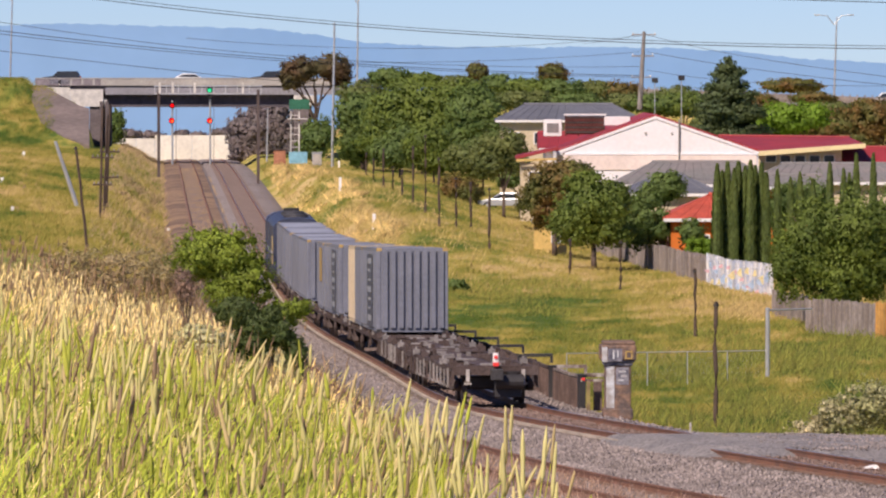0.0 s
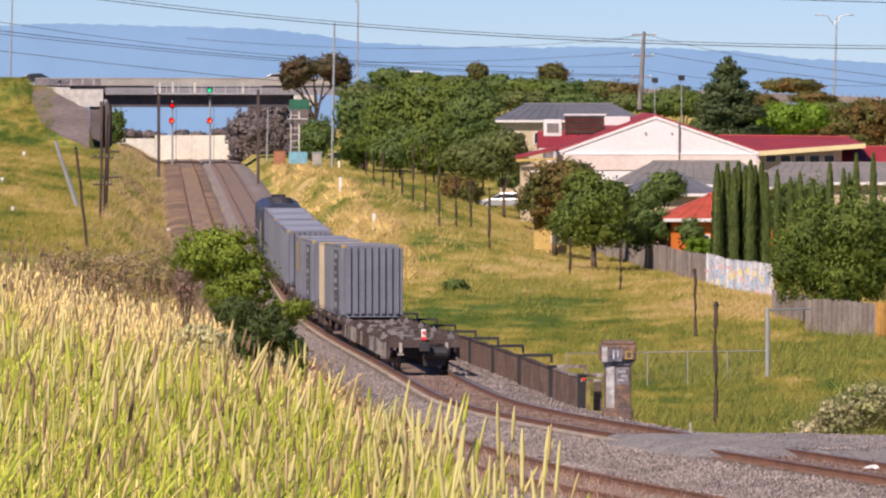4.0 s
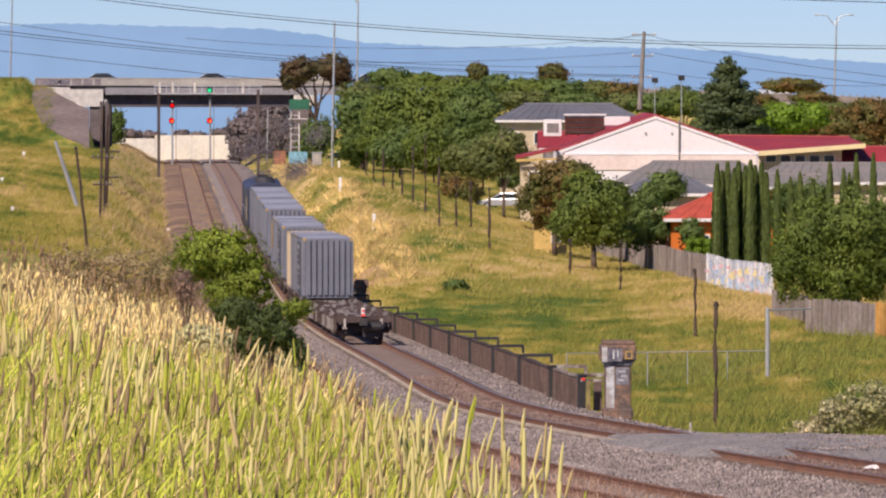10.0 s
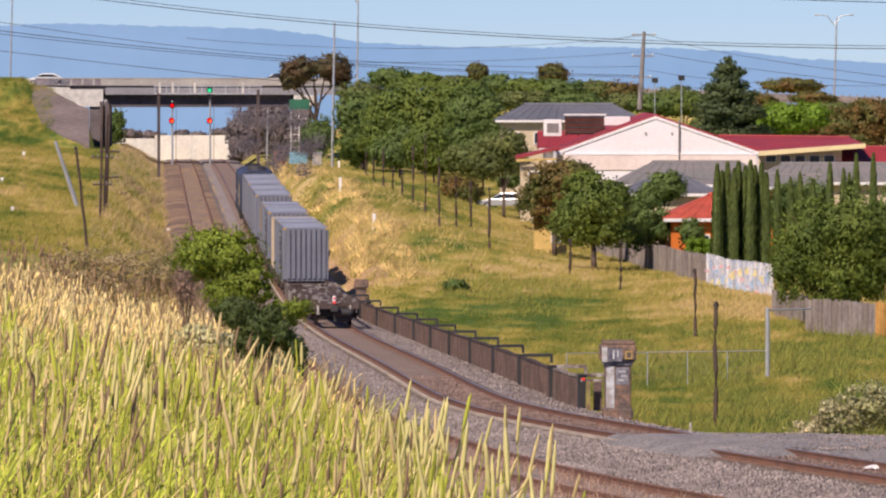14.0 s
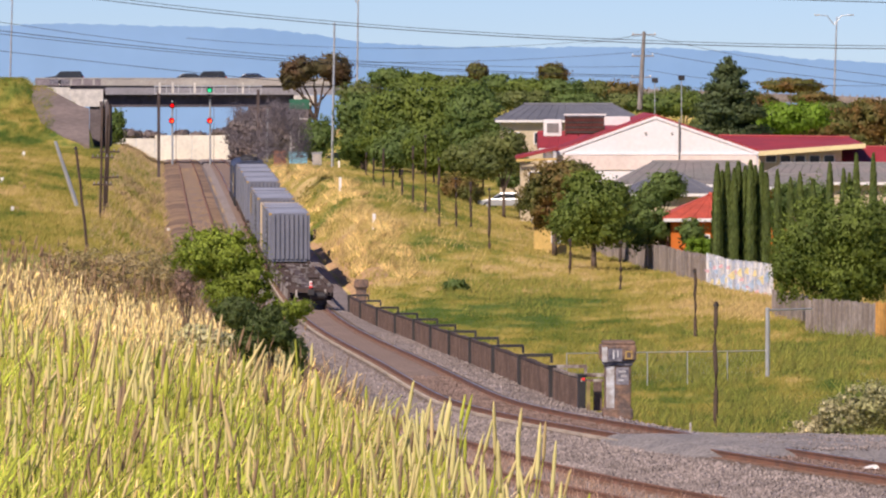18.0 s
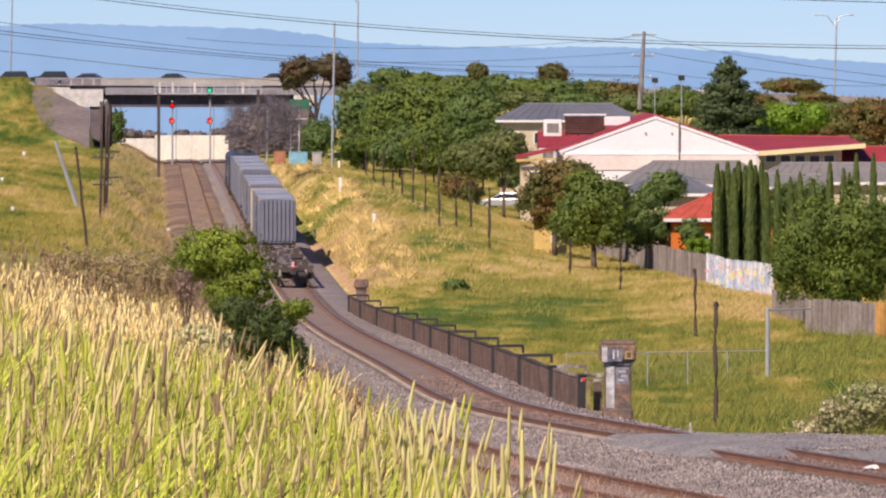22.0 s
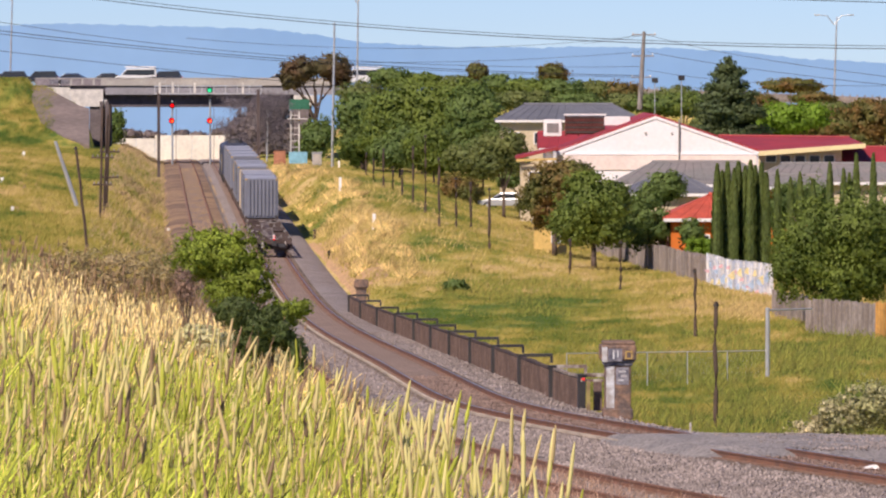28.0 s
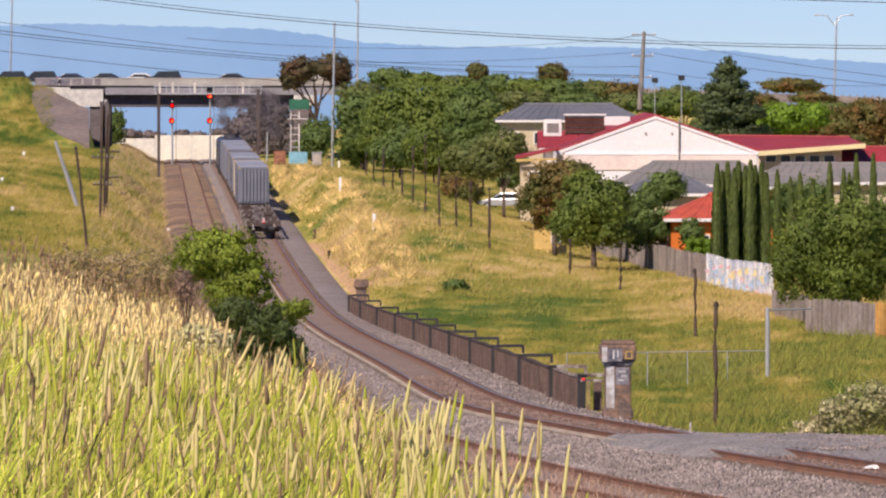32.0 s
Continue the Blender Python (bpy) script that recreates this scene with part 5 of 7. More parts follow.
def chain_fence(a, b, h, n):
    f = thing("chain_link_fence", "thin galvanised chain-link fence in the grass", "fence", a)
    a, b = Vector(a), Vector(b)
    d = b - a
    for i in range(n + 1):
        p = d * (i / n)
        z = float(ground_z(a.x + p.x, a.y + p.y)) - a.z
        part("post", Build().tube((p.x, p.y, z - .3), (p.x, p.y, h - .45), .022, .02, 6), M_GALV, f)
    part("top_rail", Build().tube((0, 0, h - .47), (d.x, d.y, h - .47), .02, .02, 6), M_GALV, f)
    me = Build()
    m = 60
    for i in range(m):
        p, q = d * (i / m), d * (min(m, i + 4) / m)
        me.tube((p.x, p.y, p.z - .2), (q.x, q.y, h - .5), .0008, .0008, 3, False)
        me.tube((p.x, p.y, h - .5), (q.x, q.y, q.z - .2), .0008, .0008, 3, False)
    tagged(part("mesh", me, M_GALV, f), kind="stuff")


chain_fence((12.56, 218.87, 0.51), (4.75, 216.5, 0.20), 1.5, 5)
cp = thing("fence_post", "tall pale galvanised corner post", "post", (12.58, 218.85, 0.51))
part("shaft", Build().tube((0, 0, -.3), (0, 0, 2.7), .09, .08, 8), M_GALV, cp)
part("stay", Build().tube((.1, .1, 2.6), (1.8, 1.2, 2.6), .04, .04, 6), M_GALV, cp)


# ---- trees ----
def leaf_mesh(name, blobs, n, leaf, material, seed, clump=.42, per_blob=64):
    rng = np.random.RandomState(seed)
    n, leaf = int(n * 3.6), leaf * .52
    clump = clump * .66
    blobs = [(*b[:3], b[3] * 1.14, b[4] * 1.14, b[5] * 1.14) for b in blobs]
    w = np.array([(b[3] * b[5] * b[4]) ** .66 for b in blobs])
    w = w / w.sum()
    P, N = [], []
    for b, k in zip(blobs, w):
        c, r = np.array(b[:3]), np.array(b[3:6])
        g = rng.normal(size=(per_blob, 3))
        g /= np.linalg.norm(g, axis=1)[:, None]
        cl = c + g * r * rng.uniform(.35, .92, (per_blob, 1))
        cr = clump * rng.uniform(.6, 1.3, per_blob)
        m = max(8, int(n * k))
        i = rng.randint(0, per_blob, m)
        q = rng.normal(size=(m, 3))
        q /= np.linalg.norm(q, axis=1)[:, None]
        P.append(cl[i] + q * r * cr[i][:, None] * rng.uniform(.5, 1.0, (m, 1)))
        # stray sprays that break up the outline
        N.append(q * .8 + .8 * (cl[i] - c) / r)
        e = rng.normal(size=(m // 6, 3))
        e /= np.linalg.norm(e, axis=1)[:, None]
        out = 1.0 + .16 * np.sin(e[:, :1] * 9 + e[:, 2:] * 7 + seed) + .10 * np.sin(e[:, 1:2] * 17 - e[:, 2:] * 13)
        P.append(c + e * r * out * rng.uniform(.62, 1.06, (len(e), 1)))
        N.append(e)
    P = np.concatenate(P)
    m = len(P)
    # each leaf faces roughly out of its clump
    h = np.concatenate(N) + rng.normal(0, .45, (m, 3))
    a = np.cross(h, rng.normal(size=(m, 3)))
    a /= np.linalg.norm(a, axis=1)[:, None] + 1e-6
    b2 = np.cross(a, h)
    b2 /= np.linalg.norm(b2, axis=1)[:, None] + 1e-6
    s = leaf * rng.uniform(.6, 1.4, (m, 1))
    V = np.stack([P - a * s, P + b2 * s * .55, P + a * s, P - b2 * s * .55], 1).reshape(-1, 3)
    F = np.arange(4 * m).reshape(-1, 4)
    S = np.concatenate(N)
    S = S / (np.linalg.norm(S, axis=1)[:, None] + 1e-6) + rng.normal(0, .25, (m, 3))
    # leaves lie with their face outwards
    back = (np.cross(b2, a) * S).sum(1) < 0
    F[back] = F[back][:, ::-1]
    return sheet(name, V, F, material, normals=np.repeat(S, 4, 0))


def leaves(name, c, c2, spread=.3):
    return mat(name, c, rough=.65, col2=c2, scale=.45, fine=4, var=.25, bump=0, random_by="island", spread=spread, through_light=.48)


L_DARK = leaves("dark_leaves", (.15, .235, .06), (.20, .28, .07), .18)
L_MID = leaves("green_leaves", (.235, .305, .05), (.165, .235, .045), .22)
L_BRIGHT = leaves("bright_leaves", (.26, .42, .03), (.20, .33, .03))
L_OLIVE = leaves("olive_leaves", (.24, .275, .08), (.18, .225, .065), .18)
L_BROWN = leaves("bronze_leaves", (.30, .175, .05), (.18, .20, .05), .22)
L_RUST = leaves("rust_leaves", (.22, .135, .07), (.165, .145, .06), .22)
L_CYP = leaves("cypress_leaves", (.13, .185, .045), (.17, .22, .05))
L_CONIFER = leaves("conifer_leaves", (.11, .16, .065), (.145, .19, .07), .2)
L_GREY = leaves("grey_leaves", (.66, .58, .36), (.40, .44, .17), .5)
L_BUSH = leaves("bush_leaves", (.35, .43, .05), (.19, .27, .032), .5)
# Distance haze is mixed into this greyed, lightened leaf colour.
L_HAZE = leaves("haze_tinted_leaves", (.33, .27, .26), (.27, .235, .23), .12)
M_BARK = mat("bark", (.13, .095, .075), fine=10, var=.4)


def tree(name, label, base, blobs, n, leaf, material, seed, trunk=.25, clump=.42, category="tree", group="", limbs=7):
    """blobs: x, y, z, half width, half height of each mass of leaves."""
    t = thing(name, label, category, base, group=group)
    o = Vector(base)
    bl = [(b[0] - o.x, b[1] - o.y, b[2] - o.z, b[3], b[3] * .8, b[4]) for b in blobs]
    rnd = random.Random(seed)
    tb = Build()
    top = Vector((sum(b[0] for b in bl) / len(bl), sum(b[1] for b in bl) / len(bl), max(.3, sum(b[2] for b in bl) / len(bl) * .8)))
    fork = Vector((top.x * .3, top.y * .3, top.z * .45))
    tb.tube((0, 0, -.3), fork, trunk, trunk * .75, 8)
    tb.tube(fork, top, trunk * .75, trunk * .3, 7)
    for i in range(limbs):
        b = bl[i % len(bl)]
        e = Vector((b[0] + rnd.uniform(-.6, .6) * b[3], b[1] + rnd.uniform(-.6, .6) * b[4], b[2] + rnd.uniform(-.3, .7) * b[5]))
        st = fork.lerp(top, rnd.uniform(0, .6))
        mid = st.lerp(e, .5) + Vector((0, 0, -.1 * (e - st).length * .3))
        tb.tube(st, mid, trunk * .42, trunk * .3, 6)
        tb.tube(mid, e, trunk * .3, trunk * .08, 6)
    part("trunk", tb, M_BARK, t, smooth=True)
    part("crown", leaf_mesh("crown", bl, n, leaf, material, seed, clump), material, t)
    return t




def simple_tree(name, label, d, masses, n, leaf, material, seed, trunk=.2, **kw):
    bx = sum(m[0] for m in masses) / len(masses)
    return tree(name, label, (bx, d, GY(bx, d)), masses, n, leaf, material, seed, trunk, **kw)


simple_tree("tree", "broad dense green tree beside the railway", 590, [(-2.891, 590, 9.197, 4.425, 2.832), (0.944, 590, 9.787, 4.425, 2.478), (-0.826, 590, 7.428, 5.9, 2.36), (-4.956, 590, 6.838, 3.54, 2.655)], 9000, .40, L_MID, 11, .4)
simple_tree("tree", "dark green tree beside the railway", 600, [(-8.64, 600, 8.552, 2.52, 2.52), (-7.44, 600, 6.153, 3.12, 2.4), (-9.54, 600, 5.853, 1.8, 2.28)], 5000, .38, L_DARK, 12, .3)
simple_tree("tree", "dark green tree at the field's edge", 560, [(3.136, 560, 8.772, 2.688, 2.688), (3.976, 560, 5.973, 2.8, 2.352), (1.736, 560, 5.693, 2.52, 1.96)], 5500, .36, L_DARK, 13, .3)
simple_tree("tree", "small leafy green tree in the row", 520, [(-1.248, 520, 6.393, 2.184, 1.872), (-0.468, 520, 4.833, 2.08, 1.144)], 3000, .30, L_MID, 14, .12)
simple_tree("tree", "small leafy green tree in the row", 530, [(-4.452, 530, 5.493, 2.226, 1.484), (-3.657, 530, 6.818, 1.59, 1.272)], 2600, .30, L_DARK, 15, .12)
simple_tree("tree", "small olive tree in the row", 500, [(2.8, 500, 5.103, 2.4, 1.5), (4.3, 500, 5.853, 1.5, 1.5)], 2800, .30, L_OLIVE, 16, .12)
simple_tree("shrub", "bronze-leaved shrub by the parked cars", 470, [(1.692, 470, 2.688, 1.41, 1.316), (0.752, 470, 3.393, 0.94, 0.94)], 1600, .25, L_BROWN, 17, .08, category="shrub")
simple_tree("tree", "bronze-crowned gum tree beside the road bridge", 650, [(-16.51, 650, 13.474, 1.95, 1.43), (-17.485, 650, 12.499, 1.17, 1.17), (-12.74, 650, 13.928, 1.95, 1.43), (-11.83, 650, 12.824, 1.3, 1.17), (-14.56, 650, 13.928, 1.17, 0.65)], 3800, .38, L_RUST, 18, .35)
simple_tree("tree", "dark round tree beside the abutment", 640, [(-14.208, 640, 5.773, 1.92, 2.048), (-15.296, 640, 4.686, 1.28, 1.408)], 2200, .36, L_DARK, 19, .2)
simple_tree("tree", "hazy brownish tree beyond the bridge", 745, [(-24.883, 745, 5.521, 3.129, 3.129), (-21.754, 745, 6.266, 2.384, 3.353), (-26.373, 745, 3.51, 1.937, 2.235), (-20.2, 745, 4.2, 2.2, 3.0), (-23.6, 745, 3.2, 2.6, 2.2)], 9000, .5, L_HAZE, 20, .3)
simple_tree("shrub", "dark shrub beyond the bridge", 740, [(-42.846, 740, 6.303, 1.332, 2.22), (-43.956, 740, 4.454, 1.184, 1.85)], 900, .4, L_DARK, 21, .1, category="shrub")
_rows = (((-6.11, 650, 12.629, 2.47, 1.105), L_DARK), ((-2.535, 650, 12.37, 2.21, 0.78), L_MID), ((1.56, 650, 11.85, 2.6, 0.91), L_OLIVE), ((3.996, 655, 13.29, 1.113, 0.983), L_BROWN), ((6.565, 650, 11.72, 2.47, 1.17), L_DARK),
         ((9.739, 645, 11.334, 2.838, 1.161), L_MID), ((12.707, 655, 13.159, 1.637, 0.983), L_BROWN), ((13.287, 645, 11.206, 2.967, 1.161), L_DARK), ((16.965, 650, 11.071, 2.86, 1.105), L_OLIVE), ((20.215, 650, 10.811, 2.73, 1.235), L_BROWN),
         ((13.786, 610, 9.899, 4.27, 0.854), L_DARK), ((8.601, 610, 10.143, 3.66, 0.976), L_OLIVE), ((22.86, 600, 9.752, 3.0, 1.08), L_DARK), ((25.26, 600, 9.752, 2.7, 1.2), L_MID), ((19.886, 610, 9.899, 3.05, 0.854), L_OLIVE),
         ((40.656, 660, 11.718, 3.432, 0.792), L_BROWN), ((26.624, 640, 10.699, 2.56, 0.896), L_OLIVE), ((34.782, 620, 9.62, 2.17, 0.992), L_BROWN), ((42.532, 620, 9.0, 2.48, 0.868), L_OLIVE), ((47.25, 625, 9.352, 2.5, 0.875), L_BROWN), ((27.96, 600, 9.752, 2.1, 1.2), L_DARK), ((41.984, 640, 10.251, 2.56, 0.768), L_BROWN), ((-9.216, 640, 10.699, 2.56, 1.408), L_OLIVE))
for i, (m, lm) in enumerate(_rows):
    simple_tree("shrub", "rounded shrub on the road embankment" if i != 3 else "small bronze tree on the embankment", m[1], [m, (m[0] + m[3] * .5, m[1], m[2] - m[4] * .3, m[3] * .5, m[4] * .7)], 1500, .36, lm, 30 + i, .12, category="shrub", group="shrubs along the road", limbs=4)
simple_tree("tree", "bright green leafy tree behind the red roof", 540, [(32.454, 540, 8.612, 3.888, 1.404), (30.564, 540, 7.803, 2.43, 1.188), (34.884, 540, 8.882, 2.16, 1.188)], 4500, .34, L_BRIGHT, 60, .25)
simple_tree("tree", "olive-brown tree at the hill's foot", 565, [(39.041, 565, 7.615, 3.503, 1.582), (42.714, 565, 8.18, 3.107, 1.808), (40.454, 565, 6.203, 3.955, 1.243)], 4200, .36, L_BROWN, 61, .25)
simple_tree("tree", "dark olive tree beside the conifer", 545, [(25.942, 545, 7.765, 1.907, 1.199), (29.212, 545, 7.22, 1.635, 0.981)], 2200, .34, L_OLIVE, 62, .2)
simple_tree("tree", "spreading tree with bronze and green leaves by the fence", 362, [(7.276, 362, 5.517, 2.027, 1.376), (6.19, 362, 4.25, 1.303, 1.376), (8.181, 362, 6.241, 1.448, 0.796), (6.914, 362, 3.815, 1.158, 0.652)], 4200, .22, L_BROWN, 63, .2)
simple_tree("tree", "dense green tree leaning over the fence", 348, [(9.257, 348, 4.37, 2.158, 1.67), (8.039, 348, 3.325, 1.566, 1.462), (10.475, 348, 4.892, 1.114, 1.044), (9.953, 348, 2.803, 1.566, 0.974), (8.735, 348, 5.762, 1.253, 0.835)], 5200, .21, L_MID, 64, .2)
simple_tree("tree", "dark green tree behind the paling fence", 352, [(12.003, 352, 3.227, 1.584, 1.478), (13.763, 352, 2.875, 1.584, 1.056), (14.819, 352, 2.981, 0.88, 0.774), (15.3, 348, 2.75, .8, .75)], 4500, .21, L_DARK, 65, .18)
simple_tree("tree", "small dark tree before the slate roof", 376, [(14.814, 376, 5.084, 1.316, 0.902), (13.95, 376, 4.332, 1.053, 0.752)], 2000, .22, L_DARK, 66, .12)
simple_tree("tree", "large dense green tree beyond the fence", 262, [(17.187, 262, 4.514, 1.834, 1.834), (19.283, 262, 5.039, 1.965, 1.834), (16.139, 262, 3.465, 0.996, 1.572), (18.235, 262, 2.941, 1.834, 1.441), (19.938, 262, 3.465, 1.31, 1.572), (20.855, 262, 5.301, 1.048, 1.834), (18.183, 262, 1.944, 1.048, 0.786)], 13000, .15, L_MID, 67, .25, limbs=12)
simple_tree("shrub", "dark shrubs below the thin cypresses", 376, [(23.162, 376, 3.768, 1.579, 1.579), (24.666, 376, 3.956, 1.128, 1.692), (22.222, 376, 3.015, 0.827, 1.128)], 3000, .2, L_DARK, 81, .1, category="shrub")
simple_tree("hedge", "clipped box-shaped light green hedge", 338, [(14.72 + .27 * (k % 6), 337.8 + .3 * (k % 2), 1.55 + .42 * (k // 6), .24, .26) for k in range(18)], 3200, .10, L_BRIGHT, 68, .06, category="hedge", clump=.6, limbs=10)
simple_tree("shrub", "low round green bush in the field", 317, [(.70, 317, .55, .62, .40), (.95, 317, .42, .5, .3)], 900, .14, L_DARK, 69, .04, category="shrub", clump=.45)
simple_tree("shrub", "low green bush in the field", 420, [(-2.268, 420, 2.612, 0.672, 0.462)], 500, .18, L_DARK, 70, .04, category="shrub", clump=.45)
simple_tree("shrub", "low green bush near the track", 560, [(-11.704, 560, 2.333, 1.68, 0.448), (-9.464, 560, 2.221, 1.232, 0.448)], 900, .25, L_DARK, 71, .04, category="shrub", clump=.45)
simple_tree("shrub", "pale dried shrub by the gravel crossing", 178, [(12.6, 178, 1.35, .95, .70), (13.5, 178, 1.75, .85, .75), (14.3, 178, 1.5, .8, .8), (11.6, 178, .85, .75, .40), (10.9, 178, .6, .45, .2)], 2600, .11, L_GREY, 72, .03, category="shrub", clump=.30, limbs=30)


simple_tree("tree", "leafy dark tree before the cream house", 446, [(4.728, 446, 6.857, 1.873, 1.338), (3.836, 446, 5.609, 1.516, 1.16), (5.843, 446, 5.832, 1.115, 0.981)], 2600, .27, L_OLIVE, 76, .15)
simple_tree("shrub", "green shrub beside the parked car", 452, [(5.469, 452, 4.259, 1.266, 0.633), (6.825, 452, 4.078, 0.723, 0.542)], 900, .25, L_DARK, 77, .06, category="shrub")


for i, m in enumerate(((-44.988, 815, 4.682, 1.793, 0.652), (-42.054, 815, 4.519, 1.63, 0.571), (-37.653, 815, 4.682, 1.141, 0.571), (-31.703, 815, 4.764, 1.793, 0.734), (-35.208, 815, 4.438, 1.304, 0.489))):
    simple_tree("shrub", "hazy grey shrub beyond the white wall", 815, [m], 500, .4, L_HAZE, 140 + i, .1, category="shrub", group="shrubs beyond the wall", limbs=3)


def conifer(base, top_z, width, seed):
    t = thing("conifer", "tall dark green conifer behind the roofs", "tree", base)
    h = top_z - base[2]
    part("trunk", Build().tube((0, 0, 0), (0, 0, h * .95), .3, .06, 8), M_BARK, t)
    bl = []
    rnd = random.Random(seed)
    for i in range(26):
        k = (i + .5) / 26
        r = width * (1 - k) ** .7 * rnd.uniform(.65, 1.2)
        for j in range(8):
            a = rnd.uniform(0, 6.28)
            bl.append((math.cos(a) * r * .72, math.sin(a) * r * .72, h * (.10 + .88 * k), r * .5 + .15, r * .5 + .15, h * .035))
    part("crown", leaf_mesh("crown", bl, 12000, .30, L_CONIFER, seed, .75, 5), L_CONIFER, t)


conifer((26.208, 520, GY(26.208, 520)), 14.447, 4.576, 80)


def cypress(x, d, top, half, seed, n=4200):
    z0 = GY(x, d)
    t = thing("cypress", "slender columnar dark green cypress", "tree", (x, d, z0), group="cypress row")
    h = top - z0
    part("trunk", Build().tube((0, 0, 0), (0, 0, h * .8), .09, .03, 6), M_BARK, t)
    # upright sprays over a fluted column
    rng = np.random.RandomState(seed)
    m = int(n * 3.2)
    k, a = rng.rand(m) ** .9, rng.uniform(0, 2 * math.pi, m)
    r = half * 1.08 * (np.sin(math.pi * (.22 + .76 * k)) ** .55) * (1 + .13 * np.sin(4 * a + seed + 1.5 * k) + .08 * np.sin(9 * a + 3 * seed)) * rng.uniform(.62, 1.22, m)
    P = np.stack([r * np.cos(a), r * np.sin(a), h * k], 1)
    out = np.stack([np.cos(a), np.sin(a), .25 + 0 * a], 1) + rng.normal(0, .3, (m, 3))
    up = np.stack([rng.normal(0, .15, m), rng.normal(0, .15, m), np.ones(m)], 1)
    side = np.cross(out, up)
    side /= np.linalg.norm(side, axis=1)[:, None]
    s = rng.uniform(.6, 1.3, (m, 1))
    V = np.stack([P - up * s * .16, P + side * s * .05, P + up * s * .16, P - side * s * .05], 1).reshape(-1, 3)
    part("crown", sheet("crown", V, np.arange(4 * m).reshape(-1, 4), L_CYP), L_CYP, t)


for i, (x, tp, w) in enumerate(((16.02, 7.10, .24), (16.36, 6.70, .22), (16.66, 7.22, .26), (17.02, 6.84, .22), (17.33, 7.24, .27), (17.70, 6.95, .23), (17.98, 7.30, .26), (18.32, 6.98, .24), (18.66, 7.16, .25), (18.92, 6.60, .2))):
    cypress(x, 330 + (i * 37 % 10) * .16, tp, w, 90 + i, 3000)
for i, (x, tp) in enumerate(((22.022, 6.161), (22.915, 5.603), (23.548, 5.975), (24.403, 5.528), (25.556, 6.644), (26.486, 6.198), (27.342, 7.202), (28.495, 7.202), (26.933, 5.9))):
    cypress(x, 372 + i * .3, tp, .22, 110 + i, 1200)


# ---- vehicles ----
M_CARDARK = mat("dark_car_paint", (.03, .035, .05), rough=.25, var=.1, bump=0)
M_CARBLUE = mat("blue_car_paint", (.04, .06, .13), rough=.25, var=.1, bump=0)
M_CARWHITE = mat("white_car_paint", (.72, .72, .70), rough=.3, var=.05, bump=0)
M_CARSILVER = mat("silver_car_paint", (.42, .43, .44), rough=.3, metal=.3, var=.05, bump=0)
M_CARRED = mat("red_car_paint", (.25, .03, .03), rough=.3, var=.05, bump=0)
M_TYRE = mat("tyre", (.02, .02, .02), rough=.9, var=.2, bump=0)
SHAPES = {
    "car": (4.5, [(-2.2, .35), (2.2, .35), (2.22, .75), (1.3, .92), (-2.0, .98), (-2.22, .85)], [(1.15, .92), (.35, 1.42), (-1.1, 1.45), (-1.95, .98)]),
    "suv": (4.7, [(-2.3, .4), (2.3, .4), (2.32, .95), (1.3, 1.08), (-2.3, 1.1)], [(1.15, 1.05), (.5, 1.68), (-1.9, 1.70), (-2.25, 1.08)]),
    "van": (5.2, [(-2.6, .4), (2.5, .4), (2.5, .95), (1.9, 1.15), (-2.6, 1.2)], [(1.8, 1.15), (1.05, 2.0), (-2.5, 2.05), (-2.6, 1.18)]),
}


def make_vehicle(kind, paint, label, roof_load=False):
    """Faces +x; origin on the road under its middle."""
    v = thing("car" if kind != "van" else "van", label, "car" if kind != "van" else "van", group="traffic on the bridge")
    length, low, up = SHAPES[kind]
    body = part("body", Build().prism(low, -.88, .88), paint, v, bevel=.05)
    part("cabin", Build().prism(up, -.74, .74), paint, v, bevel=.06)
    zlo, zhi = up[0][1] + .08, up[1][1] - .12
    x0, x1 = up[3][0] + .25, up[0][0] - .15
    for s in (-1, 1):
        part("side_window", Build().add([(x0, s * .75, zlo), (x1, s * .75, zlo), (up[1][0] - .05, s * .75, zhi), (up[2][0] + .1, s * .75, zhi),
                                         (x0, s * .7, zlo), (x1, s * .7, zlo), (up[1][0] - .05, s * .7, zhi), (up[2][0] + .1, s * .7, zhi)],
                                        [(0, 1, 2, 3), (7, 6, 5, 4), (0, 4, 5, 1), (1, 5, 6, 2), (2, 6, 7, 3), (3, 7, 4, 0)]), M_PANE, v)
        part("headlight", Build().box((low[2][0] - .06, s * .65, low[2][1] - .1), (.16, .3, .14)), M_WHITE, v)
        part("tail_light", Build().box((low[-1][0] + .04, s * .7, low[-1][1] - .12), (.12, .25, .16)), M_GLOW_RED, v)
        for e in (-.31, .31):
            w = part("wheel", Build().tube((e * length, s * .72, .33), (e * length, s * .92, .33), .33, .33, 16), M_TYRE, v)
            part("rim", Build().tube((e * length, s * .92, .33), (e * length, s * .935, .33), .2, .2, 12), M_GALV, w)
    if roof_load:
        part("roof_rack", Build().box((-.6, 0, up[1][1] + .14), (3.4, 1.3, .06)).box((-.6, .4, up[1][1] + .24), (3.8, .3, .1)), M_WHITE, v, "rack with a ladder")
    return v


LANES = {"near": BY + 4.2, "far": BY + 11.0}
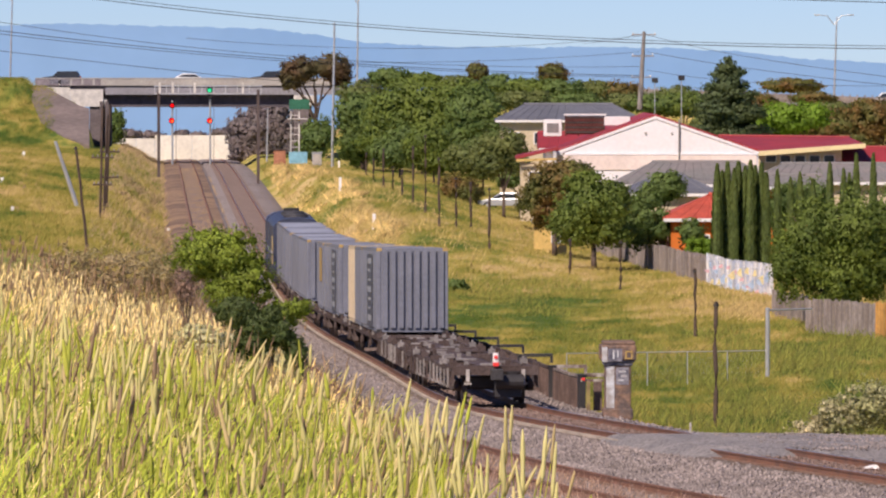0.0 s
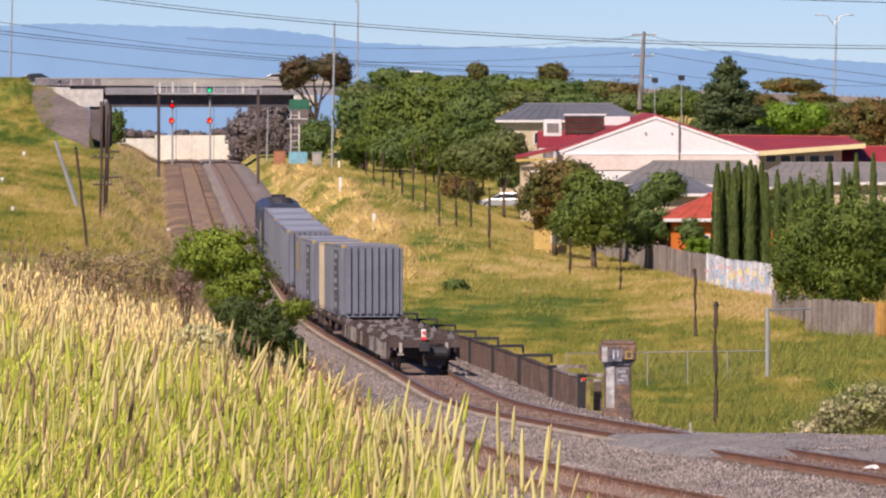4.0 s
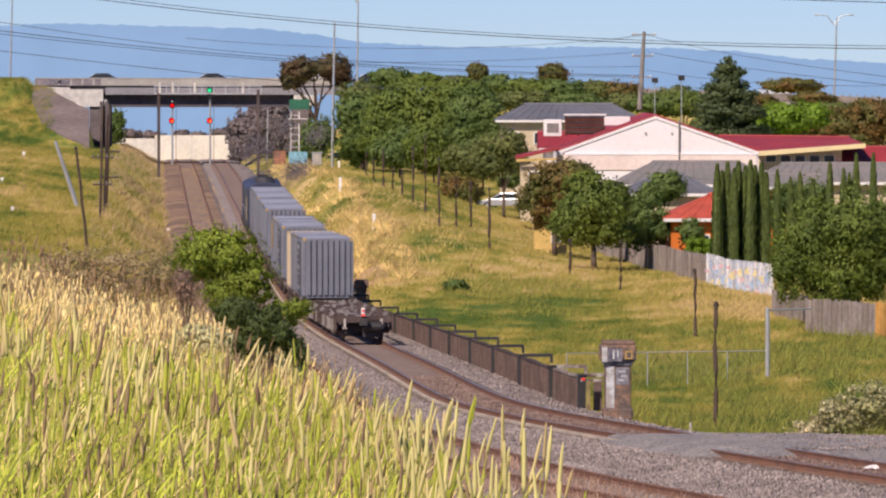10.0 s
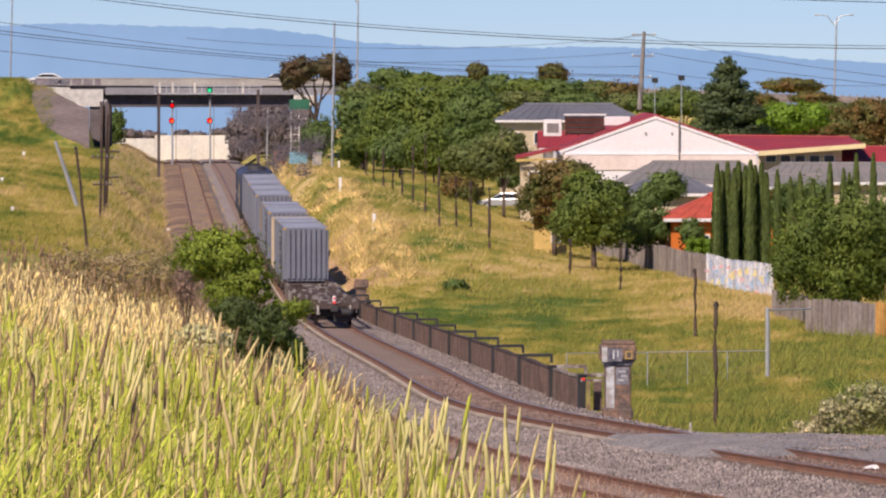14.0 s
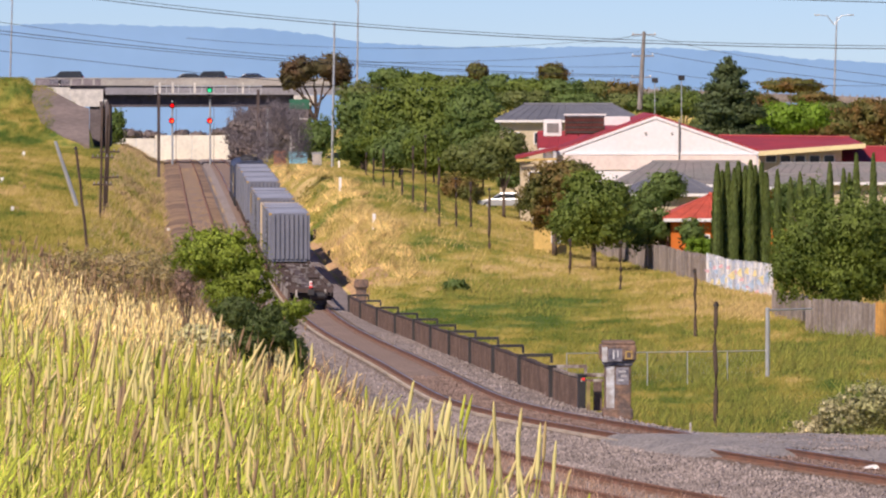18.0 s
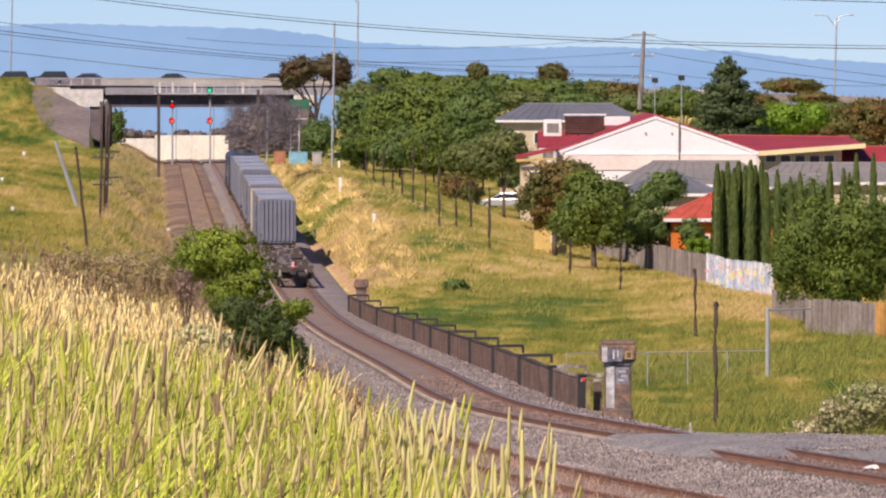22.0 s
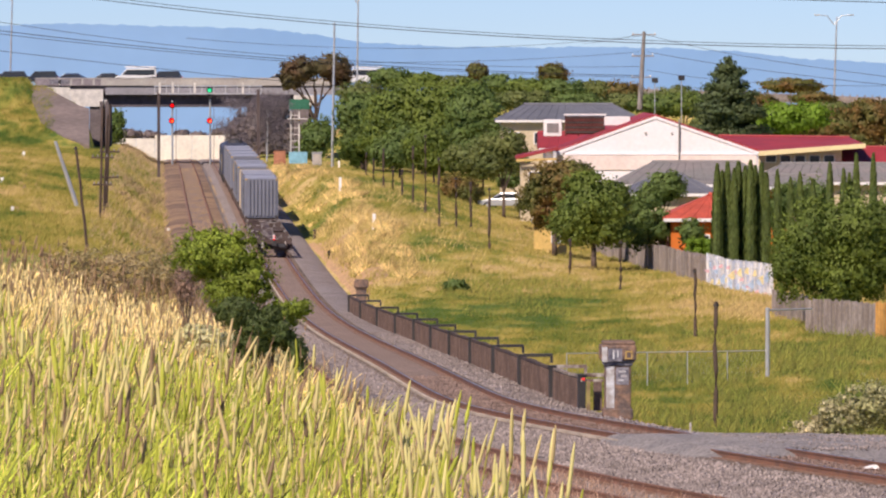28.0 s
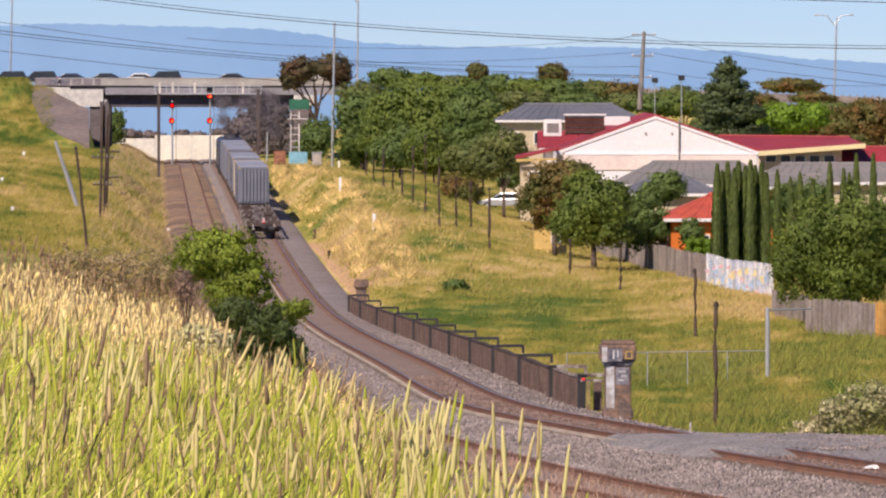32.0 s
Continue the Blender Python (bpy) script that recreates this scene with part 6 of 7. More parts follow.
# kind, paint, label, lane, seconds and place along the road of the car's middle
TRAFFIC = (
    ("suv", "dark", "near", ((0, 110), (.5, 40))),
    ("car", "white", "far", ((0, 340), (1.0, 470))),
    ("suv", "dark", "near", ((0, 478), (.5, 395), (1, 314), (1.5, 235), (2, 152), (2.5, 76))),
    ("car", "dark", "far", ((1.5, 433), (2, 355), (2.5, 278), (3.5, 130))),
    ("car", "white", "near", ((3, 640), (3.5, 567), (5.5, 280), (6, 211), (6.5, 150))),
    ("suv", "dark", "near", ((2.5, 98), (3, 16))),
    ("car", "silver", "near", ((5.5, 150), (6.0, 38))),
    ("van", "white", "near", ((5.5, 388), (6, 280), (6.5, 184), (7, 87), (7.5, 12))),
    ("car", "dark", "near", ((9, 327), (9.5, 253), (10, 175), (10.5, 112), (11.0, 40))),
    ("car", "red", "near", ((8.5, 200), (9, 122), (9.5, 45))),
    ("car", "dark", "far", ((10.0, 370), (11.0, 230), (11.5, 150))),
    ("car", "white", "near", ((10.5, 480), (11, 418), (11.5, 355), (12, 292), (12.5, 233), (13, 186), (13.5, 135), (14, 80), (14.5, 43), (16, -90))),
    ("suv", "dark", "near", ((14.5, 458), (16.5, 231), (17, 188), (17.5, 153), (18, 115), (18.5, 92), (19, 72), (20.5, 30), (23, 17), (32, 14))),
    ("suv", "dark", "near", ((17.5, 455), (18, 368), (18.5, 285), (19, 195), (19.5, 150), (20, 120), (21, 95), (23, 83), (28, 70), (32, 68))),
    ("car", "blue", "near", ((18, 440), (18.5, 390), (19, 355), (19.5, 316), (20, 269), (20.5, 238), (21, 217), (21.5, 179), (22, 150), (23, 131), (28, 122), (32, 120))),
    ("car", "dark", "far", ((18.5, 310), (19, 290), (20, 250), (23, 100))),
    ("car", "dark", "far", ((22, 300), (23, 265), (24, 230), (26, 120))),
    ("car", "dark", "near", ((22.5, 455), (23, 428), (23.5, 388), (24, 345), (25, 285), (26.5, 200), (28, 186), (32, 182))),
    ("car", "white", "near", ((22.5, 490), (23, 463), (23.5, 425), (24, 387), (24.5, 350), (25, 325), (25.5, 305), (27.5, 252), (32, 243))),
    ("van", "camper", "near", ((27.5, 321), (28, 240), (28.2, 206), (28.5, 166), (28.7, 135), (29, 88), (29.5, 31), (29.7, 10))),
    ("suv", "dark", "near", ((25.5, 480), (26.5, 380), (27.5, 300), (28, 289), (32, 288))),
    ("van", "camper", "near", ((27.5, 660), (28, 640), (29.2, 592), (30, 578), (32, 572))),
    ("car", "dark", "far", ((28.7, 460), (29.5, 420), (31, 412), (32, 405))),
)
CARS = []
LABELS = {"dark": (M_CARDARK, "dark car driving across the road bridge"), "blue": (M_CARBLUE, "dark blue car on the road bridge"), "white": (M_CARWHITE, "white car driving across the road bridge"),
          "silver": (M_CARSILVER, "silver car driving across the road bridge"), "red": (M_CARRED, "dark red car on the road bridge"), "camper": (M_CARWHITE, "white van with a roof rack on the road bridge")}
for kind, paint, lane, rows in TRAFFIC:
    m, text = LABELS[paint]
    CARS.append((make_vehicle(kind, m, text, paint == "camper"), lane, rows))


def motions_cars():
    for ob, lane, rows in CARS:
        y = LANES[lane]
        at = lambda p: (p - 784) / 10000 * y
        ts, ps = [r[0] for r in rows], [at(r[1]) for r in rows]
        v0, v1 = (ps[1] - ps[0]) / (ts[1] - ts[0]), (ps[-1] - ps[-2]) / (ts[-1] - ts[-2])
        ts, ps = list(ts), list(ps)
        if ts[0] > 0:
            ts, ps = [0.0] + ts, [ps[0] - v0 * ts[0]] + ps
        if ts[-1] < 32:
            ps, ts = ps + [ps[-1] + v1 * (32 - ts[-1])], ts + [32.0]
        turn = 180 if v0 < 0 else 0
        fine = sorted(set(ts) | {k / 4 for k in range(129) if -25 < np.interp(k / 4, ts, ps) < 40})
        walk(ob, [(t, pose(float(np.interp(t, ts, ps)), y, road_z(np.interp(t, ts, ps)), 0, 0, turn)) for t in fine])


M_SMOKE = mat("diesel_soot", (.17, .15, .165), rough=1.0, fine=6, var=.2, bump=0, random_by="island", spread=.4)
PUFFS = []


def make_smoke():
    """Exhaust haze: small clouds of fine dark specks that leave the locomotive one after the other."""
    rng = np.random.RandomState(77)
    for i in range(22):
        n = 1500
        g = rng.normal(0, 1, (n, 3)) * (.42, 2.0, .42)
        g += .14 * np.sin(g[:, [1, 2, 0]] * 3.3 + i)
        a, b = rng.normal(0, 1, (n, 3)), rng.normal(0, 1, (n, 3))
        k = .040 * rng.uniform(.6, 1.4, (n, 1))
        a, b = a / np.linalg.norm(a, axis=1)[:, None] * k, b / np.linalg.norm(b, axis=1)[:, None] * k
        V = np.stack([g - a, g + b, g + a, g - b], 1).reshape(-1, 3)
        ob = new("smoke_puff", sheet("smoke_puff", V, np.arange(4 * n).reshape(-1, 4), M_SMOKE))
        tagged(ob, "thin dark diesel exhaust haze over the locomotive", "smoke", "exhaust haze")
        PUFFS.append((ob, 4.0 + 13.0 * i / 22, float(rng.uniform(-1.2, 5.2)), float(rng.uniform(.4, 4.6)), float(rng.uniform(0, 6.28))))


make_smoke()


def motions_smoke():
    s0 = float(np.interp(TAIL_Y, _ys, _arc))
    for ob, start, side, up, ph in PUFFS:
        rows = []
        for k in range(65):
            t = .5 * k
            out = float(step01(start, start + 5.0, t))
            p = on_track(min(s0 + SPEED * t + LOCO_AT + 2 + 14 * out, 690))
            rows.append((t, pose(p.x + out * (side + .4 * math.sin(t * .7 + ph)), p.y, p.z + 2.6 + out * (1.2 + up + .25 * math.sin(t * .5 + ph)), 0, 0, 8 * math.sin(t * .4 + ph) * out)))
        walk(ob, rows)


parked = make_vehicle("car", M_CARSILVER, "silver car parked behind the trees")
parked.matrix_basis = pose(5.25, 470, GY(5.25, 470), 0, 0, 165)


def motions_more():
    a, b = Matrix.Translation(RED_AT), Matrix.Translation(GREEN_AT)
    motions_smoke()
    motions_grass()
    # The added disc slides from the red lens to the green one.
    walk(shutter, [(0.0, a), (30.1, a), (30.2, b), (32.0, b)])

# ---- grass ----
def ribbons(base, tip, bend, width, seg):
    """Tapering blades as quads: arrays of roots, tips and sideways bends."""
    n = len(base)
    ts = np.linspace(0, 1, seg + 1)
    side = np.cross(tip - base, np.tile([[0, 1.0, 0.05]], (n, 1)))
    side /= np.linalg.norm(side, axis=1)[:, None] + 1e-9
    rows = []
    for t in ts:
        c = base + (tip - base) * t + bend * (t * t)
        w = (width * (1 - t * .85))[:, None] * side
        rows += [c - w, c + w]
    V = np.stack(rows, 1).reshape(-1, 3)
    k = 2 * (seg + 1)
    f = np.array([[2 * i, 2 * i + 2, 2 * i + 3, 2 * i + 1] for i in range(seg)])
    F = (np.arange(n)[:, None, None] * k + f[None]).reshape(-1, 4)
    return V, F


def hill_edge(y):
    return np.interp(y, [0, 16, 20, 26, 32, 40, 50, 60, 75, 150], [.8, .3, .16, -.1, -.42, -.92, -1.35, -1.75, -2.3, -5])


def scatter_hill(rng, n, y0, y1, power=1.0, patch=0.0, rim=False):
    y = y0 + (y1 - y0) * rng.rand(n) ** power
    lo = -.085 * y - .3
    hi = hill_edge(y) + .08 - .33 * step01(38, 22, y)
    if rim:
        lo, hi = hi - .12, hill_edge(y) + .75
    x = lo + (hi - lo) * rng.rand(n)
    if patch:
        a = x / y * 60
        k = np.sin(a * 1.9 + patch) + np.sin(a * .8 - np.log(y) * 9 + 2.1 * patch) + .7 * np.sin(a * 4.3 + np.log(y) * 17 - patch)
        keep = k + rng.normal(0, .35, n) > 0
        x, y = x[keep], y[keep]
    return x, y


def make_blades(name, label, n, y0, y1, h0, h1, width, material, seed, wind=.2, power=1.0, patch=0.0, rim=False):
    rng = np.random.RandomState(seed)
    x, y = scatter_hill(rng, n, y0, y1, power, patch, rim)
    n = len(x)
    z = ground_z(x, y)
    b = np.stack([x, y, z - .03], 1)
    h = rng.uniform(h0, h1, n)
    t = b + np.stack([np.clip(rng.normal(.02, .19, n), -.36, .4) * h, np.clip(rng.normal(0, .15, n), -.3, .3) * h, h], 1)
    bend = np.stack([np.clip(rng.normal(wind * .15, wind, n), -.45, .5) * h, np.clip(rng.normal(0, wind, n), -.4, .4) * h, -rng.uniform(.0, .25, n) * h], 1)
    V, F = ribbons(b, t, bend, width * rng.uniform(.6, 1.3, n), 4)
    nn = np.stack([rng.normal(-.15, .4, n), np.full(n, -.55), rng.normal(.6, .3, n)], 1)
    ob = new(name, sheet(name, V, F, material, normals=np.repeat(nn, 10, 0)))
    return tagged(ob, label, "grass", kind="stuff")


def make_heads(name, label, n, y0, y1, h0, h1, length, radius, material, stem_material, seed, rings=6, sides=6, power=1.0):
    """Stalks with spindle-shaped seed heads."""
    rng = np.random.RandomState(seed)
    x, y = scatter_hill(rng, n, y0, y1, power)
    z = ground_z(x, y)
    h = rng.uniform(h0, h1, n)
    b = np.stack([x, y, z - .03], 1)
    lean = np.stack([rng.normal(.03, .13, n) * h, rng.normal(0, .1, n) * h, h], 1)
    t = b + lean
    V, F = ribbons(b, t, np.zeros((n, 3)), np.full(n, .0028), 2)
    st = new(name + "_stalks", sheet(name + "_stalks", V, F, stem_material))
    tagged(st, "thin stalks of tall seeding grass", "grass", kind="stuff")
    d = lean / np.linalg.norm(lean, axis=1)[:, None] + np.stack([rng.normal(.03, .16, n), rng.normal(0, .12, n), np.zeros(n)], 1)
    d /= np.linalg.norm(d, axis=1)[:, None]
    p = np.cross(d, np.tile([[.3, 1.0, .1]], (n, 1)))
    p /= np.linalg.norm(p, axis=1)[:, None]
    q = np.cross(d, p)
    ln, r = length * rng.uniform(.65, 1.3, n), radius * rng.uniform(.75, 1.25, n)
    V = []
    for i in range(rings):
        k = i / (rings - 1)
        w = (math.sin(math.pi * min(.97, .12 + .84 * k ** .6)) ** .8) * (1 + .15 * (-1) ** i)
        for j in range(sides):
            a = 2 * math.pi * (j + .5 * (i % 2)) / sides
            jit = rng.uniform(.6, 1.4, n)[:, None]
            V.append(t + d * (ln * (k - .15))[:, None] + (p * math.cos(a) + q * math.sin(a)) * (r * w)[:, None] * jit)
    V = np.stack(V, 1).reshape(-1, 3)
    f = [[i * sides + j, i * sides + (j + 1) % sides, (i + 1) * sides + (j + 1) % sides, (i + 1) * sides + j] for i in range(rings - 1) for j in range(sides)]
    F = (np.arange(n)[:, None, None] * (rings * sides) + np.array(f)[None]).reshape(-1, 4)
    ob = new(name, sheet(name, V, F, material))
    return tagged(ob, label, "grass", kind="stuff")


def blade_mat(name, c, c2, spread=.5, t=.4):
    return mat(name, c, rough=.7, col2=c2, scale=1.5, fine=9, var=.15, bump=0, random_by="island", spread=spread, through_light=t)


G_GREEN = blade_mat("green_blades", (.27, .35, .033), (.40, .43, .05), .9)
G_LIME = blade_mat("lime_blades", (.57, .58, .085), (.42, .48, .05), .85)
G_STRAW = blade_mat("straw_blades", (.86, .64, .23), (.74, .54, .16), .85, .3)
G_PALE = blade_mat("pale_straw", (.97, .83, .44), (.93, .74, .30), .6, .18)
G_HEAD = blade_mat("seed_heads", (.68, .61, .24), (.74, .59, .27), .5, .2)
G_TAN = blade_mat("tan_stalks", (.50, .35, .14), (.40, .32, .10))
G_BROAD = blade_mat("broad_leaves", (.50, .62, .07), (.66, .70, .12), .35, .5)
G_BROWN = blade_mat("brown_heads", (.37, .25, .15), (.45, .31, .17), .4)
make_blades("green_grass", "tall green grass blades on the near slope", 9500, 14, 30, .35, .85, .0085, G_GREEN, 1)
make_blades("lime_grass", "yellow-green grass blades on the near slope", 10000, 14, 34, .35, .8, .0085, G_LIME, 2, patch=1.3)
make_blades("straw_grass", "dry straw-coloured grass on the near slope", 15000, 15, 44, .3, .75, .0065, G_STRAW, 3, patch=4.2)
make_blades("pale_grass", "bleached dry grass on the slope's crest", 26000, 27, 74, .22, .52, .0068, G_PALE, 4, .42)
make_blades("green_grass", "green grass among the dry stalks", 2500, 30, 74, .2, .4, .007, G_GREEN, 5)
make_blades("broad_grass", "broad bright green grass leaves on the near slope", 2200, 14, 27, .4, .85, .010, G_LIME, 9, .16)
make_blades("broad_grass", "wide lime-green leaves on the near slope", 1800, 14, 26, .45, .8, .015, G_BROAD, 10, .22, patch=1.3)
make_blades("tan_grass", "brown-tan dry stalks on the near slope", 6000, 14, 34, .45, .85, .006, G_TAN, 11, .12, patch=2.9)
make_blades("tan_weeds", "brown-tan weeds standing on the crest", 1500, 46, 70, .3, .62, .008, G_TAN, 12, .3)
make_blades("pale_grass", "thin bleached blades among the green", 16000, 14, 34, .25, .72, .0048, G_PALE, 14, .5, patch=4.2)
G_FRESH = blade_mat("fresh_blades", (.34, .48, .045), (.46, .56, .07), .6)
make_blades("fresh_grass", "fresh green leaves low on the near slope", 7000, 14, 21, .35, .72, .010, G_FRESH, 16, .28, patch=.4)
SWAY = []


G_ROSE = blade_mat("rosy_heads", (.68, .52, .25), (.56, .43, .19), .4, .2)
KINDS = (G_HEAD, G_HEAD, G_HEAD, G_HEAD, G_LIME, G_LIME, G_ROSE, G_BROWN)


def make_clumps(n, each):
    """Clumps of tall seeding stalks that sway in the wind."""
    rnd = random.Random(8)
    for i in range(n):
        y = rnd.uniform(15.0, 25.0)
        lo, hi = -.083 * y, float(hill_edge(y)) - .2
        x = lo + (hi - lo) * (i + rnd.random()) / n if i % 5 else hi - rnd.uniform(-.10, .25)
        z = float(ground_z(x, y))
        cl = thing("grass_clump", "clump of tall grass with yellow-green seed heads", "grass", (x, y, z), group="seeding grass clumps")
        for k in range(each):
            h = rnd.uniform(.45, .98)
            a, b = Vector((rnd.gauss(0, .13), rnd.gauss(0, .25), -.05)), Vector((rnd.gauss(.03, .10) * h, rnd.gauss(0, .08) * h, h))
            tip = a + b
            mid = a + b * .5 + Vector((-.02, 0, 0))
            part("stalk", Build().pipe([a, mid, tip], [.0032, .0028, .0022], 4), G_LIME, cl)
            d = (b.normalized() + Vector((rnd.gauss(.02, .12), rnd.gauss(0, .1), 0))).normalized()
            ln, r = (rnd.uniform(.11, .19), rnd.uniform(.0058, .0084)) if i % 5 == 0 else (rnd.uniform(.07, .15), rnd.uniform(.0045, .0078))
            prof = (.5, .85, 1.0, 1.0, .97, .92, .82, .62, .2)
            part("seed_head", Build().pipe([tip + d * ln * (q / 8 - .12) for q in range(9)], [r * w * rnd.uniform(.82, 1.18) for w in prof], 7), rnd.choice(KINDS) if i % 5 else G_HEAD, cl, smooth=True)
        SWAY.append((cl, rnd.uniform(0, 6.28), rnd.uniform(.8, 1.3)))


def motions_grass():
    for ob, ph, k in SWAY:
        p = ob.matrix_basis.translation.copy()
        rows = []
        for i in range(65):
            t = i * .5
            gust = 1.3 * math.sin(1.9 * t * k + ph) + .9 * math.sin(3.1 * t + ph * 2) + .8 * math.sin(.7 * t)
            rows.append((t, pose(p.x, p.y, p.z, .5 * math.sin(2.3 * t + ph), gust, 0)))
        walk(ob, rows)


make_clumps(110, 7)
make_heads("brown_seeding_grass", "tall grass with brown-purple seed heads", 700, 15, 40, .5, .85, .105, .0042, G_BROWN, G_STRAW, 7, 7, 6)
make_heads("pale_seeding_grass", "grass with long pale yellow seed heads", 1300, 15, 34, .4, .75, .10, .005, G_HEAD, G_LIME, 17, 7, 6)
make_heads("rosy_seeding_grass", "grass with pinkish-tan seed heads", 800, 15, 38, .4, .75, .10, .0046, G_ROSE, G_STRAW, 18, 7, 6)
make_heads("dry_seeding_grass", "dry grass with pale feathery seed heads", 4800, 30, 68, .3, .58, .075, .0065, G_PALE, G_STRAW, 8, 5, 5)
make_heads("brown_seeding_weeds", "brown seeding weeds on the crest", 750, 46, 70, .40, .85, .10, .009, G_BROWN, G_TAN, 13, 6, 5)
simple_tree("bush", "leafy green bush on the cutting's edge", 54, [(-2.344, 54, 10.203, 0.259, 0.243), (-2.074, 54, 10.23, 0.297, 0.238), (-1.912, 54, 9.96, 0.281, 0.248), (-2.074, 54, 9.852, 0.216, 0.162), (-1.534, 54, 9.657, 0.194, 0.119), (-1.372, 54, 9.711, 0.119, 0.086)], 24000, .026, L_BUSH, 73, .025, category="bush", clump=.22)
# Lower half of the bush as its own dark mass, shadow in the leaf colour.
simple_tree("bush", "undergrowth below the leafy bush, shade put into its dark green leaves", 43, [(-1.58, 43, 10.12, .16, .11), (-1.42, 43, 10.02, .17, .12), (-1.30, 43, 10.10, .08, .07), (-1.26, 43, 9.95, .13, .12), (-1.13, 43, 9.82, .09, .13), (-1.46, 43, 9.88, .15, .12), (-1.09, 43, 9.66, .06, .1)], 8000, .022, leaves("shade_dark_leaves", (.10, .16, .04), (.15, .19, .06), .4), 78, .015, category="bush", clump=.4, limbs=14)
simple_tree("bush", "dead pinkish-brown twiggy weed beside the leafy bush", 53, [(-2.449, 53, 9.995, 0.106, 0.148), (-2.38, 53, 9.889, 0.085, 0.127)], 2600, .012, leaves("dead_weed", (.56, .40, .32), (.40, .28, .20), .5), 79, .01, category="bush", clump=.2, limbs=20)
simple_tree("bush", "dry brown scrub on the crest", 63, [(-3.553, 63, 9.783, 0.693, 0.252), (-4.183, 63, 9.834, 0.378, 0.227), (-3.112, 63, 9.708, 0.378, 0.283), (-2.86, 63, 9.582, 0.189, 0.252), (-4.372, 63, 9.645, 0.378, 0.189), (-3.679, 63, 9.582, 0.693, 0.189)], 6500, .022, leaves("dry_scrub", (.58, .43, .27), (.42, .40, .16), .6), 74, .012, category="bush", clump=.2, limbs=30)
simple_tree("bush", "grey-green flowering weed among the grass", 44, [(-1.69, 44, 9.781, 0.352, 0.132), (-1.47, 44, 9.649, 0.264, 0.11), (-1.91, 44, 9.869, 0.22, 0.097)], 2600, .030, leaves("grey_weed", (.84, .78, .50), (.44, .48, .18), .6), 75, .01, category="bush", clump=.3)


def soft_up(m, rng, tilt=.38):
    """Normals of grass that takes the light as the ground below it does."""
    return np.stack([rng.normal(0, tilt, m), rng.normal(-.25, tilt, m), np.ones(m)], 1)


def make_tufts(name, label, n, y0, y1, lo, hi, seed, h0, h1, width):
    rng = np.random.RandomState(seed)
    y = np.exp(rng.uniform(math.log(y0), math.log(y1), n))
    x = (lo + (hi - lo) * rng.rand(n)) * y / 10000
    s = (line_x(y + 1) - line_x(y - 1)) / 2
    u = (x - line_x(y)) / np.sqrt(1 + s * s)
    keep = (u > 3.9) | (u < -spacing(y) - 3.2)
    keep &= ~((y < 150) & (u > 0) & (u < 9))
    x, y = x[keep], y[keep]
    z = ground_z(x, y)
    dr = dryness(x, y)
    tall = (.55 + .75 * dr) * (1 + .35 * bump2(x, y, 3.1))
    B, T, D, W = [], [], [], []
    for k in range(5):
        m = len(x)
        b = np.stack([x + rng.normal(0, .25, m), y + rng.normal(0, .4, m), z - .05], 1)
        h = rng.uniform(h0, h1, m) * tall
        B.append(b)
        T.append(b + np.stack([rng.normal(0, .35, m) * h, rng.normal(0, .25, m) * h, h], 1))
        D.append(np.stack([rng.normal(.1, .3, m) * h, np.zeros(m), -.2 * h], 1))
        W.append(width * rng.uniform(.6, 1.5, m) * (y / 250) ** .5)
    V, F = ribbons(np.concatenate(B), np.concatenate(T), np.concatenate(D), np.concatenate(W), 2)
    m = 5 * len(x)
    ob = new(name, sheet(name, V, F, M_TUFT, normals=np.repeat(soft_up(m, rng), 6, 0), dry=np.repeat(np.tile(dr, 5), 6)))
    tagged(ob, label, "grass", kind="stuff")


make_tufts("field_grass", "rough green and yellow grass on the railway field", 52000, 150, 620, -300, 860, 21, .14, .42, .020)
make_tufts("embankment_grass", "green grass on the road embankment", 9000, 560, 690, -860, -690, 23, .3, .7, .022)
make_tufts("bank_grass", "tall dry grass on the cutting banks", 22000, 290, 640, -860, -300, 22, .2, .6, .022)


def make_straw(name, label, n, y0, y1, u0, u1, h0, h1, seed, material):
    """Tall dry grass on the bank beside the track."""
    rng = np.random.RandomState(seed)
    y, u = rng.uniform(y0, y1, n), u0 + (u1 - u0) * rng.rand(n)
    keep = (np.sin(y / 9.0 + u) + np.sin(y / 4.1 - u * 1.7) + rng.normal(0, .8, n)) > -.4
    y, u = y[keep], u[keep]
    x = line_x(y) + u
    m = len(x)
    b = np.stack([x, y, ground_z(x, y) - .05], 1)
    h = rng.uniform(h0, h1, m)
    t = b + np.stack([rng.normal(.05, .25, m) * h, rng.normal(0, .2, m) * h, h], 1)
    V, F = ribbons(b, t, np.stack([rng.normal(.1, .2, m) * h, np.zeros(m), -.1 * h], 1), .03 * rng.uniform(.6, 1.5, m), 2)
    tagged(new(name, sheet(name, V, F, material, normals=np.repeat(soft_up(m, rng, .35), 6, 0))), label, "grass", kind="stuff")


G_BANK = blade_mat("bank_blades", (.60, .43, .17), (.50, .40, .13))
make_straw("dry_bank_grass", "tall straw-yellow grass on the bank beside the track", 3500, 320, 480, 5.0, 12.5, .2, .5, 31, G_BANK)
make_straw("dry_bank_grass", "straw-yellow grass where the bank ends", 3000, 520, 640, 4.0, 12.0, .2, .5, 32, G_BANK)
make_straw("dry_field_grass", "straw-yellow grass along the paling fence", 6000, 268, 330, 19.5, 24.0, .12, .32, 33, G_BANK)
